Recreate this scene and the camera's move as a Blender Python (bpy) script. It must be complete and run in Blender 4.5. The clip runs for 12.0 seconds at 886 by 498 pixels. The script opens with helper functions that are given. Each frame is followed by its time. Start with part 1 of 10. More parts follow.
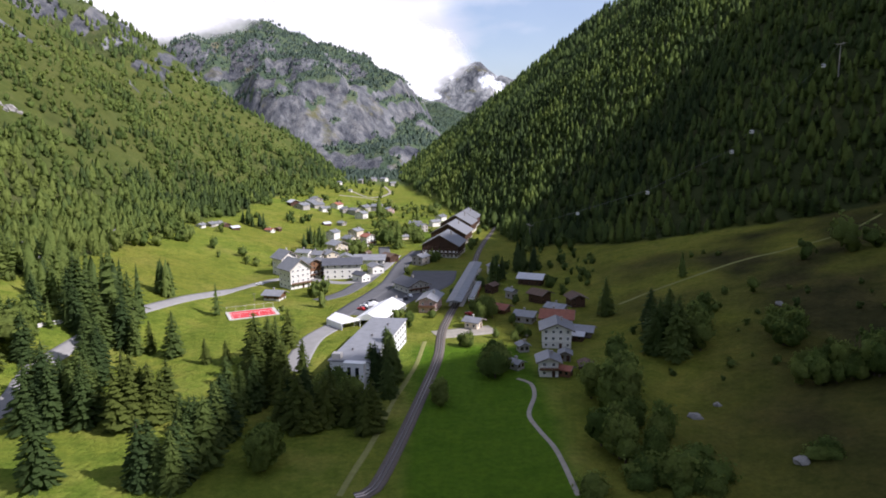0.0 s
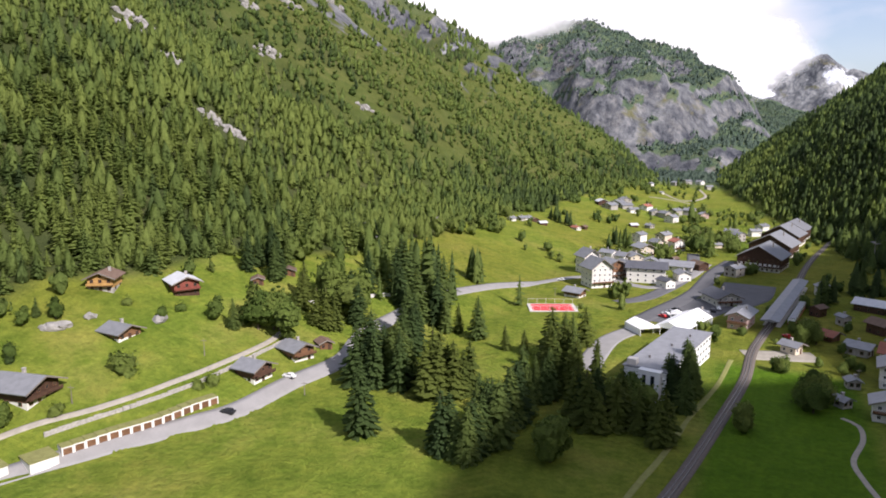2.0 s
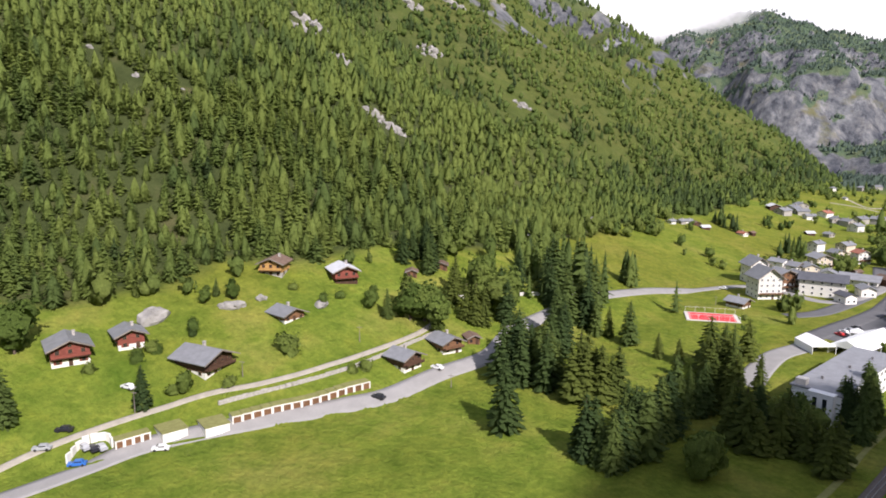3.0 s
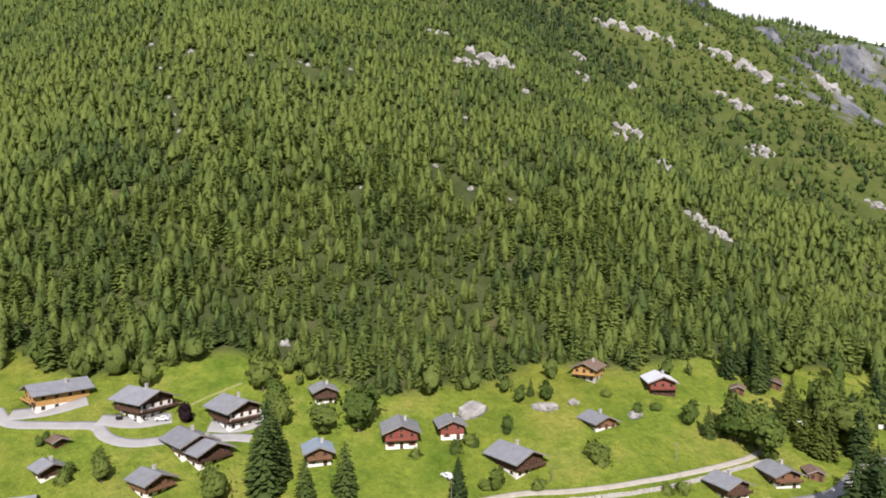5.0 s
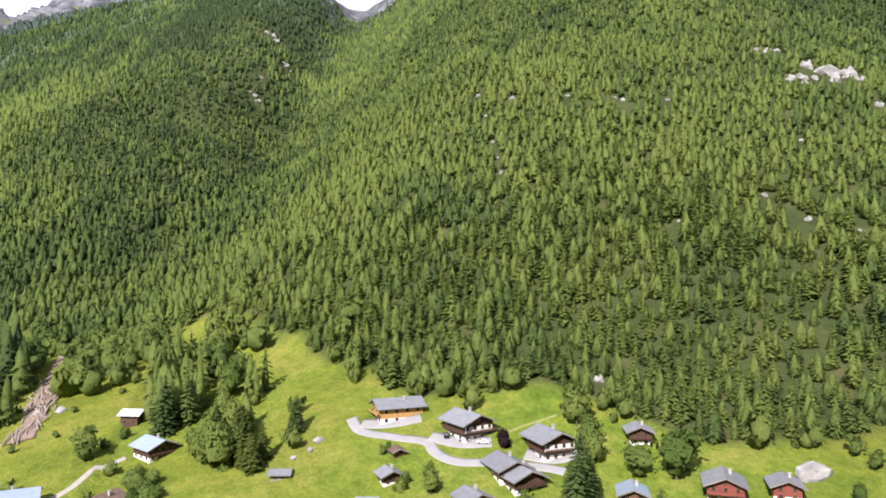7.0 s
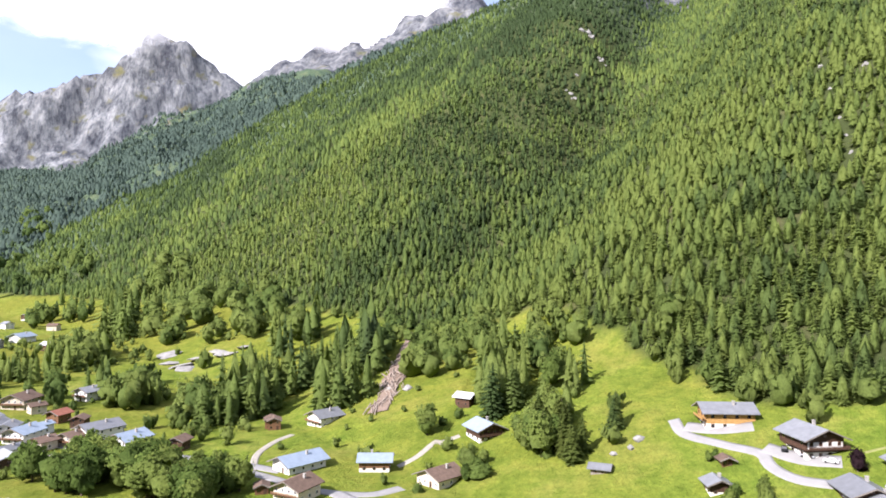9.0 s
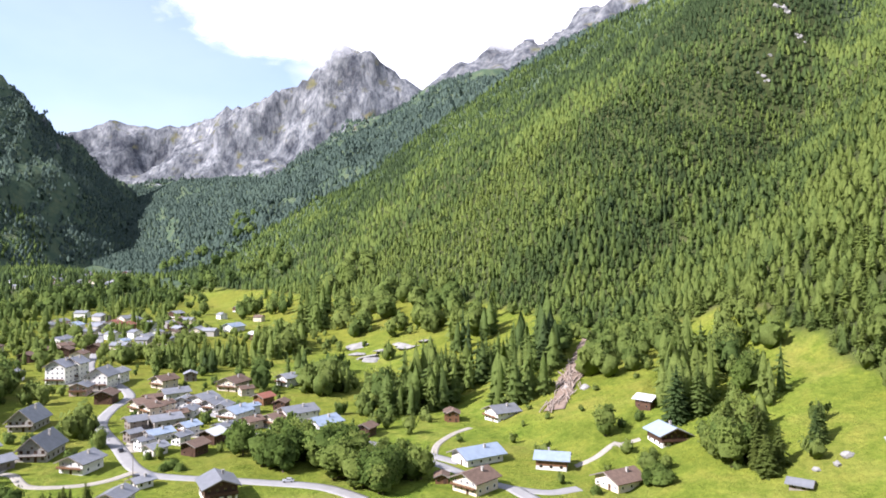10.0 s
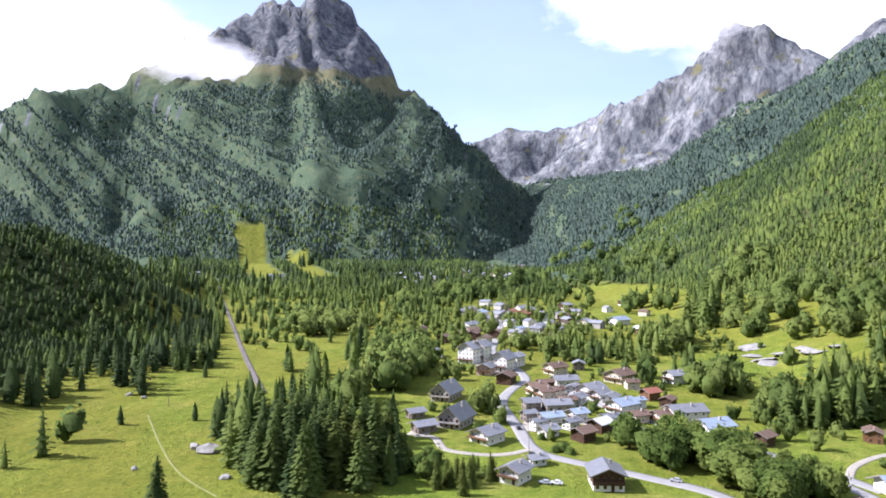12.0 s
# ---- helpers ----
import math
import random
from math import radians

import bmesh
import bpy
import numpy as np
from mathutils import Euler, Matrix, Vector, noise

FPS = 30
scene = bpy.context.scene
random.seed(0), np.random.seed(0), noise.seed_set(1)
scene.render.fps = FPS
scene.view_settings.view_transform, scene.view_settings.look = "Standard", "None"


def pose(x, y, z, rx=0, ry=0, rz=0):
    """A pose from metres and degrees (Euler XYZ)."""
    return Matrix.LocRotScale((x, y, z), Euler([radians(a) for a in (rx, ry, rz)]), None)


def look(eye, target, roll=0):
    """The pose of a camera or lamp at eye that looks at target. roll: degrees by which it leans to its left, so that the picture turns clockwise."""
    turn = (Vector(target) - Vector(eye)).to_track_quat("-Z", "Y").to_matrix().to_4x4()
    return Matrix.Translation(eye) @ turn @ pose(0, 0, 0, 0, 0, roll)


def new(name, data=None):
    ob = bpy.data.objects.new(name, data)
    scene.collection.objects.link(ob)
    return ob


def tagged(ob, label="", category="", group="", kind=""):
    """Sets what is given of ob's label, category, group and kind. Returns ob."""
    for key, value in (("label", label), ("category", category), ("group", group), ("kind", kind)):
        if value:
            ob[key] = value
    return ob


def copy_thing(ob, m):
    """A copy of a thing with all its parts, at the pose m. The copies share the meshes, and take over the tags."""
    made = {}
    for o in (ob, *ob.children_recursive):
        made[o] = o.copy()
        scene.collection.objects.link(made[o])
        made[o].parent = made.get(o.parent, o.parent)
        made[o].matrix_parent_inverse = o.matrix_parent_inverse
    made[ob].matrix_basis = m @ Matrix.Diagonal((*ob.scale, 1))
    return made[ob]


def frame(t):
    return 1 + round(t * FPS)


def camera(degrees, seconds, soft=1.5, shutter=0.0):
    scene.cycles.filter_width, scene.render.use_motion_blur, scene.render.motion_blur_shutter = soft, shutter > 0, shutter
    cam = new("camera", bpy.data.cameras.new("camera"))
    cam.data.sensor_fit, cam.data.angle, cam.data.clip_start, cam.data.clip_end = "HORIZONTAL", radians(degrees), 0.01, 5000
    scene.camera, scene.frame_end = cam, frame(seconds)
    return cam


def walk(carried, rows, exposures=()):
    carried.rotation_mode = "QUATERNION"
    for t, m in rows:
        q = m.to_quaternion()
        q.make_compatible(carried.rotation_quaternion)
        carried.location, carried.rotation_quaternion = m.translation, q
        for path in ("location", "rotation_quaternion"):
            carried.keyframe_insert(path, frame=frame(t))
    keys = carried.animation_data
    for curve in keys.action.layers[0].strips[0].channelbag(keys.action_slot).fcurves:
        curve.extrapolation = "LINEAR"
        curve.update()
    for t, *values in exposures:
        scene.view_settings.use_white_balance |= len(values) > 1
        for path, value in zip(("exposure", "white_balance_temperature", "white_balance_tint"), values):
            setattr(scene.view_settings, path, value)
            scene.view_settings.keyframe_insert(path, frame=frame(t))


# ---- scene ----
cam = camera(65.1, 12.0, 1.8)
# seconds, yaw to the left, pitch, roll: a drone hovering 80 m over the valley floor, turning left
PATH = [
    (0, -0.00, -9.65, 0.61), (0.5, 6.23, -9.62, 0.46), (1, 12.55, -9.59, 0.27), (1.5, 18.88, -9.59, 0.08),
    (2, 25.17, -9.63, -0.12), (2.5, 31.50, -9.73, -0.27), (3, 37.84, -9.86, -0.43), (3.2, 39.92, -9.92, -0.48),
    (4.0, 50.35, -9.95, -0.1), (4.4, 55.5, -8.7, 0.1), (4.8, 60.68, -4.30, 0.21), (5, 63.46, -1.28, 0.22),
    (5.2, 66.05, 1.2, 0.2), (5.5, 69.96, 2.07, 0.08), (6, 76.35, 1.91, 0.05), (6.5, 82.52, 1.78, -0.01),
    (7, 88.97, 1.63, -0.10), (7.2, 91.13, 1.58, -0.12), (8.8, 112.48, 1.23, -0.02), (9, 114.73, 1.20, -0.01),
    (9.5, 121.70, 1.08, 0.06), (10, 129.14, 0.96, 0.09), (10.5, 136.63, 0.82, 0.02), (11, 144.07, 0.73, 0.12),
    (11.5, 151.84, 0.62, 0.16), (12, 160.10, 0.58, 0.28),
]
walk(cam, [(t, pose(0, 0, 80, 90 + p, r, y)) for t, y, p, r in PATH],
     exposures=[(0.0, 0.38, 6050, 21), (2.5, 0.5, 6350, 20), (5.0, 0.56, 6350, 18), (7.0, 0.9, 6200, 20), (9.5, 1.14, 6050, 20), (12.0, 1.13, 5750, 22)])

# ---------------------------------------------------------------- light
SUN_EL, SUN_AZ = radians(40), -114.0        # the sun stands to the right of and behind the first view
sun_dir = Vector((-math.sin(radians(SUN_AZ)) * math.cos(SUN_EL), math.cos(radians(SUN_AZ)) * math.cos(SUN_EL), math.sin(SUN_EL)))
lamp = bpy.data.lights.new("sun", "SUN")
lamp.energy, lamp.angle, lamp.color = 5.0, radians(0.53), (1.0, 0.96, 0.90)
sun = new("sun", lamp)
sun.matrix_world = look(sun_dir * 100, (0, 0, 0))

world = bpy.data.worlds.new("sky")
scene.world = world
world.use_nodes = True
wt = world.node_tree
wt.nodes.clear()


def wnode(kind, **inputs):
    n = wt.nodes.new(kind)
    for key, value in inputs.items():
        n.inputs[key.replace("_", " ")].default_value = value
    return n


w_out = wnode("ShaderNodeOutputWorld")
w_bg = wnode("ShaderNodeBackground", Strength=0.122)
w_sky = wnode("ShaderNodeTexSky")
w_sky.sky_type, w_sky.sun_disc = "NISHITA", False
w_sky.sun_elevation, w_sky.sun_rotation = SUN_EL, radians(-SUN_AZ)
w_sky.altitude, w_sky.air_density, w_sky.dust_density = 600, 1.0, 2.5
# broken cloud: fractal noise over the direction, stretched sideways
w_tc = wnode("ShaderNodeTexCoord")
w_map = wnode("ShaderNodeMapping", Scale=(1.0, 1.0, 2.3), Location=(0.3, 1.7, 0.15))
w_n = wnode("ShaderNodeTexNoise", Scale=2.1, Detail=9.0, Roughness=0.52, Distortion=0.25)
w_r = wnode("ShaderNodeValToRGB")
w_r.color_ramp.elements[0].color = (0.16, 0.16, 0.16, 1)      # a thin veil everywhere
w_r.color_ramp.elements[0].position, w_r.color_ramp.elements[1].position = 0.54, 0.68
w_mix = wnode("ShaderNodeMix")
w_mix.data_type = "RGBA"
w_n2 = wnode("ShaderNodeTexNoise", Scale=5.0, Detail=6.0)
w_r2 = wnode("ShaderNodeValToRGB")
w_r2.color_ramp.elements[0].position, w_r2.color_ramp.elements[1].position = 0.35, 0.62
w_r2.color_ramp.elements[0].color, w_r2.color_ramp.elements[1].color = (5.2, 5.4, 5.8, 1), (7.0, 7.0, 7.1, 1)


def wmath(op, a, b):
    n = wt.nodes.new("ShaderNodeMath")
    n.operation = op
    for v, i in ((a, 0), (b, 1)):
        if hasattr(v, "links"):
            wt.links.new(v, n.inputs[i])
        else:
            n.inputs[i].default_value = v
    return n.outputs[0]


def cloud_bank(azimuth, elevation, radius, amount):
    """A bank of cloud in the sky round that direction, fading out at its rim."""
    a, e = radians(azimuth), radians(elevation)
    n = wt.nodes.new("ShaderNodeVectorMath")
    n.operation = "DOT_PRODUCT"
    n.inputs[1].default_value = (-math.sin(a) * math.cos(e), math.cos(a) * math.cos(e), math.sin(e))
    wt.links.new(w_tc.outputs["Generated"], n.inputs[0])
    r = wt.nodes.new("ShaderNodeMapRange")
    r.interpolation_type = "SMOOTHSTEP"
    for key, value in (("From Min", math.cos(radians(radius))), ("From Max", math.cos(radians(radius * 0.25))), ("To Min", 0.0), ("To Max", amount)):
        r.inputs[key].default_value = value
    wt.links.new(n.outputs["Value"], r.inputs["Value"])
    return r.outputs[0]


thick = w_n.outputs["Fac"]
for bank in ((7, 6, 11, 0.30), (16, 13, 17, 0.26), (33, 20, 18, 0.22), (128, 20, 15, 0.26), (158, 13, 17, -0.22), (193, 13, 14, 0.24), (182, 12, 9, 0.12), (97, 27, 14, 0.2)):
    thick = wmath("ADD", thick, cloud_bank(*bank))
for a, b in ((w_tc.outputs["Generated"], w_map.inputs["Vector"]), (w_map.outputs[0], w_n.inputs["Vector"]), (w_map.outputs[0], w_n2.inputs["Vector"]),
             (thick, w_r.inputs[0]), (w_n2.outputs["Fac"], w_r2.inputs[0]), (w_r.outputs[0], w_mix.inputs[0]),
             (w_sky.outputs[0], w_mix.inputs[6]), (w_r2.outputs[0], w_mix.inputs[7]), (w_mix.outputs[2], w_bg.inputs[0]), (w_bg.outputs[0], w_out.inputs[0])):
    wt.links.new(a, b)

# ---------------------------------------------------------------- materials
class Mat:
    """A node material with short helpers."""
    def __init__(self, name, rough=0.8, metal=0.0, spec=0.3):
        self.m = bpy.data.materials.new(name)
        self.m.use_nodes = True
        self.t = self.m.node_tree
        self.b = self.t.nodes["Principled BSDF"]
        self.b.inputs["Roughness"].default_value = rough
        self.b.inputs["Metallic"].default_value = metal
        self.b.inputs["Specular IOR Level"].default_value = spec
        self.pos = self.t.nodes.new("ShaderNodeNewGeometry").outputs["Position"]

    def node(self, kind, **inputs):
        n = self.t.nodes.new(kind)
        for key, value in inputs.items():
            n.inputs[key.replace("_", " ")].default_value = value
        return n

    def link(self, a, b):
        self.t.links.new(a, b)

    def noise(self, scale, detail=4.0, rough=0.55, stretch=None, local=False):
        n = self.node("ShaderNodeTexNoise", Scale=scale, Detail=detail, Roughness=rough)
        src = self.node("ShaderNodeTexCoord").outputs["Object"] if local else self.pos
        if stretch:
            mp = self.node("ShaderNodeMapping", Scale=stretch)
            self.link(src, mp.inputs["Vector"])
            src = mp.outputs[0]
        self.link(src, n.inputs["Vector"])
        return n.outputs["Fac"]

    def ramp(self, fac, *stops):
        n = self.node("ShaderNodeValToRGB")
        e = n.color_ramp.elements
        while len(e) < len(stops):
            e.new(0.5)
        for k, (p, c) in enumerate(stops):
            e[k].position, e[k].color = p, (*c, 1) if len(c) == 3 else c
        self.link(fac, n.inputs[0])
        return n.outputs[0]

    def mix(self, fac, a, b, mode="MIX"):
        n = self.node("ShaderNodeMix")
        n.data_type, n.blend_type = "RGBA", mode
        for v, i in ((fac, 0), (a, 6), (b, 7)):
            if hasattr(v, "links"):
                self.link(v, n.inputs[i])
            else:
                n.inputs[i].default_value = v if i == 0 else (*v, 1)
        return n.outputs[2]

    def math(self, op, a, b):
        n = self.node("ShaderNodeMath")
        n.operation = op
        for v, i in ((a, 0), (b, 1)):
            if hasattr(v, "links"):
                self.link(v, n.inputs[i])
            else:
                n.inputs[i].default_value = v
        return n.outputs[0]

    def attr(self, name):
        n = self.node("ShaderNodeAttribute")
        n.attribute_name = name
        sep = self.node("ShaderNodeSeparateColor")
        self.link(n.outputs["Color"], sep.inputs[0])
        return sep.outputs

    def color(self, c):
        if hasattr(c, "links"):
            self.link(c, self.b.inputs["Base Color"])
        else:
            self.b.inputs["Base Color"].default_value = (*c, 1)
        return self

    def bump(self, h, strength=0.5, dist=0.05):
        n = self.node("ShaderNodeBump", Strength=strength, Distance=dist)
        self.link(h, n.inputs["Height"])
        self.link(n.outputs[0], self.b.inputs["Normal"])
        return self


def plain(name, c, rough=0.8, vary=0.18, scale=0.6, metal=0.0, spec=0.3, random_amount=0.0):
    """A surface of one colour, broken by stains at two sizes and, if wanted, by object."""
    k = Mat(name, rough, metal, spec)
    dark = tuple(v * (1 - vary) for v in c)
    light = tuple(min(v * (1 + vary), 1) for v in c)
    col = k.ramp(k.noise(scale, 5), (0.3, dark), (0.7, light))
    fine = k.noise(scale * 9, 3)
    col = k.mix(0.35, col, k.ramp(fine, (0.3, dark), (0.7, light)))
    if random_amount:
        info = k.node("ShaderNodeObjectInfo")
        g = k.ramp(info.outputs["Random"], (0.0, (1 - random_amount,) * 3), (1.0, (1.0,) * 3))
        col = k.mix(1.0, col, g, "MULTIPLY")
    return k.color(col).bump(fine, 0.25, 0.03).m


def foliage(name, tones, by="object", rough=0.7):
    """Leaves or needles: tones picked by tree, mottled inside the crown, some light passing through."""
    k = Mat(name, rough, 0, 0.06)
    if by == "tone":
        at = k.node("ShaderNodeAttribute")
        at.attribute_name = "tone"
        rnd = at.outputs["Fac"]
    else:
        rnd = k.node("ShaderNodeObjectInfo").outputs["Random"]
    n = len(tones)
    col = k.ramp(rnd, *[((i + 0.3) / n, c) for i, c in enumerate(tones)])
    # the mottle's darks stand in for shaded gaps between boughs
    mott = k.ramp(k.noise(1.3, 5, 0.8), (0.33, (0.68, 0.70, 0.68)), (0.67, (1.36, 1.34, 1.24)))
    col = k.mix(1.0, col, mott, "MULTIPLY")
    k.color(col)
    k.bump(k.noise(1.7, 5, 0.75), 0.7, 0.7)
    thin = k.node("ShaderNodeBsdfTranslucent")
    k.link(col, thin.inputs["Color"])
    both = k.node("ShaderNodeMixShader", Fac=0.55)
    k.link(k.b.outputs[0], both.inputs[1])
    k.link(thin.outputs[0], both.inputs[2])
    k.link(both.outputs[0], k.t.nodes["Material Output"].inputs["Surface"])
    return k.m


M_CONIFER = foliage("conifer_needles", [(0.066, 0.100, 0.042), (0.116, 0.168, 0.054), (0.176, 0.236, 0.064), (0.226, 0.280, 0.074)], "tone")
# lighter and bluer than the near needles: distance haze put into the colour
M_CONIFER_HAZY = foliage("hazy_spruce_needles", [(0.098, 0.140, 0.118), (0.114, 0.161, 0.132), (0.134, 0.184, 0.144)], "tone")
M_CONIFER_OBJ = foliage("spruce_needles", [(0.066, 0.106, 0.040), (0.109, 0.160, 0.050), (0.153, 0.206, 0.059)])
M_BROADLEAF = foliage("broad_leaves", [(0.110, 0.165, 0.040), (0.160, 0.222, 0.054), (0.215, 0.270, 0.068)])
M_BROAD_MIX = foliage("mixed_leaves", [(0.095, 0.145, 0.042), (0.145, 0.202, 0.054), (0.205, 0.255, 0.068)], "tone")
M_BARK = plain("bark", (0.10, 0.075, 0.055), 0.9, 0.3, 2.0)

# ---------------------------------------------------------------- the land
def lattice(ix, iy, seed):
    """A repeatable random value in 0..1 for whole numbers ix, iy."""
    n = (ix.astype(np.int64) * 374761393 + iy.astype(np.int64) * 668265263 + seed * 69069) & 0x7FFFFFFF
    n = ((n ^ (n >> 13)) * 1274126177) & 0x7FFFFFFF
    n = ((n ^ (n >> 16)) * 2246822519) & 0x7FFFFFFF
    return ((n ^ (n >> 15)) & 0xFFFF) / 65535.0


def waves(x, y, size, seed=0, octaves=4, gain=0.5):
    """Smooth fractal noise in about -1..1 with hills of that size in metres."""
    total, amp, norm = np.zeros_like(x, dtype=float), 1.0, 0.0
    for k in range(octaves):
        u, v = x / size, y / size
        iu, iv = np.floor(u), np.floor(v)
        fu, fv = u - iu, v - iv
        fu, fv = fu * fu * (3 - 2 * fu), fv * fv * (3 - 2 * fv)
        a, b = lattice(iu, iv, seed + k), lattice(iu + 1, iv, seed + k)
        c, d = lattice(iu, iv + 1, seed + k), lattice(iu + 1, iv + 1, seed + k)
        total += amp * (2 * (a * (1 - fu) * (1 - fv) + b * fu * (1 - fv) + c * (1 - fu) * fv + d * fu * fv) - 1)
        norm, amp, size = norm + amp, amp * gain, size * 0.48
    return total / norm


def along(line, x, y):
    """Distance to a polyline (positive on its left-hand side), and the third value of its points at the nearest place."""
    best, side, val = np.full_like(x, 1e9, dtype=float), np.ones_like(x, dtype=float), np.zeros_like(x, dtype=float)
    for p, q in zip(line[:-1], line[1:]):
        dx, dy = q[0] - p[0], q[1] - p[1]
        t = np.clip(((x - p[0]) * dx + (y - p[1]) * dy) / (dx * dx + dy * dy), 0, 1)
        d = np.hypot(x - p[0] - t * dx, y - p[1] - t * dy)
        near = d < best
        best = np.where(near, d, best)
        side = np.where(near, np.sign(dx * (y - p[1]) - dy * (x - p[0])), side)
        if len(p) > 2:
            val = np.where(near, p[2] + t * (q[2] - p[2]), val)
    return best * side, val


# foot of the sunny slope on the camera's left, and of the shaded one on its right
FOOT_L = [(-190, 2600), (-70, 1000), (-104, 591), (-116, 404), (-107, 280), (-119, 191), (-133, 133), (-156, 90), (-175, 31), (-184, -16),
          (-200, -56), (-227, -106), (-270, -189), (-329, -276), (-409, -439), (-516, -737), (-681, -1336), (-800, -2400)]
FOOT_R = [(90, -2400), (77, -800), (75, -342), (95, -150), (80, 60), (75, 180), (70, 300), (60, 420), (32, 619), (-50, 1040), (-110, 1500), (-190, 2600)]
GULLY = [(-420, -150, 5), (-620, -185, 60), (-900, -175, 112), (-1300, -160, 155), (-1800, -170, 185)]
# crests: x, y, height
CLIFF_CREST = [(-1700, 2800, 500), (-1140, 2340, 430), (-870, 2060, 340), (-558, 2024, 398), (-339, 1920, 292), (-197, 1840, 160), (-112, 1746, 0)]
FAR_CREST = [(-386, 3220, 310), (-153, 3032, 247), (83, 3036, 165), (159, 3031, 126), (276, 2944, 62)]
SNOW_CREST = [(-237, 3634, 349), (52, 3712, 374), (194, 3705, 396), (411, 3690, 333), (711, 3555, 349)]
SPUR_CREST = [(-2000, -850, 900), (-1924, -1067, 865), (-1839, -1208, 800), (-1768, -1309, 700), (-1673, -1429, 600), (-1560, -1600, 520)]
HORN_CREST = [(-2268, -1963, 806), (-2194, -2046, 905), (-2117, -2125, 960), (-2023, -2215, 990), (-1932, -2295, 870), (-1763, -2427, 728), (-1620, -2530, 640)]
CIRQUE_CREST = [(-1863, -2673, 744), (-1793, -2986, 688), (-1494, -3146, 713), (-1389, -3194, 688), (-1215, -3280, 420)]
HILL_CREST = [(300, -690, 140), (164, -732, 104), (136, -839, 97), (91, -945, 77), (29, -1050, 56), (-50, -1149, 34), (-150, -1240, 20)]
PEAK_CREST = [(660, -2420, 420), (360, -2250, 540), (150, -2390, 655), (-65, -2500, 770), (-160, -2560, 905), (-250, -2600, 965), (-330, -2600, 960), (-430, -2580, 1035),
              (-500, -2550, 985), (-550, -2520, 915), (-728, -2527, 714), (-920, -2450, 551), (-1056, -2398, 460), (-1160, -2335, 333), (-1240, -2275, 143)]

SHOULDER_CREST = [(-1500, 500, 760), (-1065, 746, 572), (-935, 903, 485), (-782, 1038, 414), (-670, 1114, 362), (-549, 1178, 262), (-470, 1180, 190), (-399, 1130, 110), (-300, 1130, 40)]
# unseen steep wall added behind the drone to keep sun off the near field
SHADE_WALL_CREST = [(410, -1000, 240), (430, -795, 300), (446, -625, 300), (654, -357, 500), (622, -190, 632), (592, -96, 602), (602, -16, 540), (601, 18, 530), (600, 54, 570),
              (600, 154, 570), (597, 258, 540), (590, 361, 492), (590, 452, 487), (560, 520, 400), (530, 640, 250), (500, 760, 100)]


def crest(line, x, y, slope, lower_slope, seed, rough, size=130.0):
    """A mountain under a line of summits: falling away on both sides, with broken flanks."""
    bend = np.clip(size / 4, 20, 60)
    u, v = x + bend * waves(x, y, size * 1.1, seed + 3, 3), y + bend * waves(x, y, size * 1.1, seed + 4, 3)
    top, near = np.full_like(x, -1e9, dtype=float), np.full_like(x, 1e9, dtype=float)
    for p, q in zip(line[:-1], line[1:]):
        dx, dy = q[0] - p[0], q[1] - p[1]
        t = np.clip(((u - p[0]) * dx + (v - p[1]) * dy) / (dx * dx + dy * dy), 0, 1)
        d = np.hypot(u - p[0] - t * dx, v - p[1] - t * dy)
        top = np.maximum(top, p[2] + t * (q[2] - p[2]) - slope * np.minimum(d, 250) - lower_slope * np.maximum(d - 250, 0))
        near = np.minimum(near, d)
    n = waves(x, y, size, seed, 5, 0.55)
    ridged = 1 - 2 * np.abs(waves(x, y, size * 0.7, seed + 7, 4, 0.5))
    return top + rough * (0.6 * n + 0.4 * ridged) * np.clip(near / 60 + 0.3, 0, 1)


def floor_height(x, y):
    s = np.maximum(-y - 250, 0)
    return 0.028 * np.minimum(s, 850) + 0.07 * np.clip(s - 850, 0, 900) - 0.012 * np.clip(y - 250, 0, 900) + 0.9 * waves(x, y, 70, 3, 3)


def slope_left(x, y):
    d = -along(FOOT_L, x, y)[0]
    d = np.where(x > 400, -500, d)
    gentle = np.interp(y, [-1400, -600, -250, 0, 150, 330, 600, 1000], [0.22, 0.26, 0.31, 0.35, 0.36, 0.28, 0.21, 0.15])
    wide = np.interp(y, [-1400, -600, -250, 0, 150, 330, 600, 1000], [150, 120, 120, 115, 100, 110, 130, 170])
    up = np.maximum(d, 0)
    steep = np.interp(y, [-1400, -600, 0, 300, 600, 1000], [0.74, 0.76, 0.72, 0.74, 0.80, 0.80])
    h = np.minimum(up, wide) * gentle + np.maximum(up - wide, 0) * steep
    g, depth = along(GULLY, x, y)
    h -= depth * np.exp(-((g / np.where(g > 0, 75.0, 150.0)) ** 2)) * (d > 0)
    h += np.clip((d - 130) / 300, 0, 1) * 28 * waves(x, y, 210, 11, 5, 0.5)
    h += np.clip((d - 20) / 90, 0, 1) * 1.8 * waves(x, y, 45, 13, 3)
    h -= 0.85 * np.maximum(y - (1165 - 0.62 * np.clip(d, 0, 620)), 0)
    top = np.interp(y, [-1740, -1510, -1300, -1150, -1050, -918, -776, -521, -300, -150, -50, 50, 400, 650, 780, 1000], [246, 236, 270, 300, 378, 442, 538, 620, 670, 670, 740, 800, 650, 495, 420, 320])
    return np.minimum(h, top + 10 * waves(x, y, 90, 17, 4))


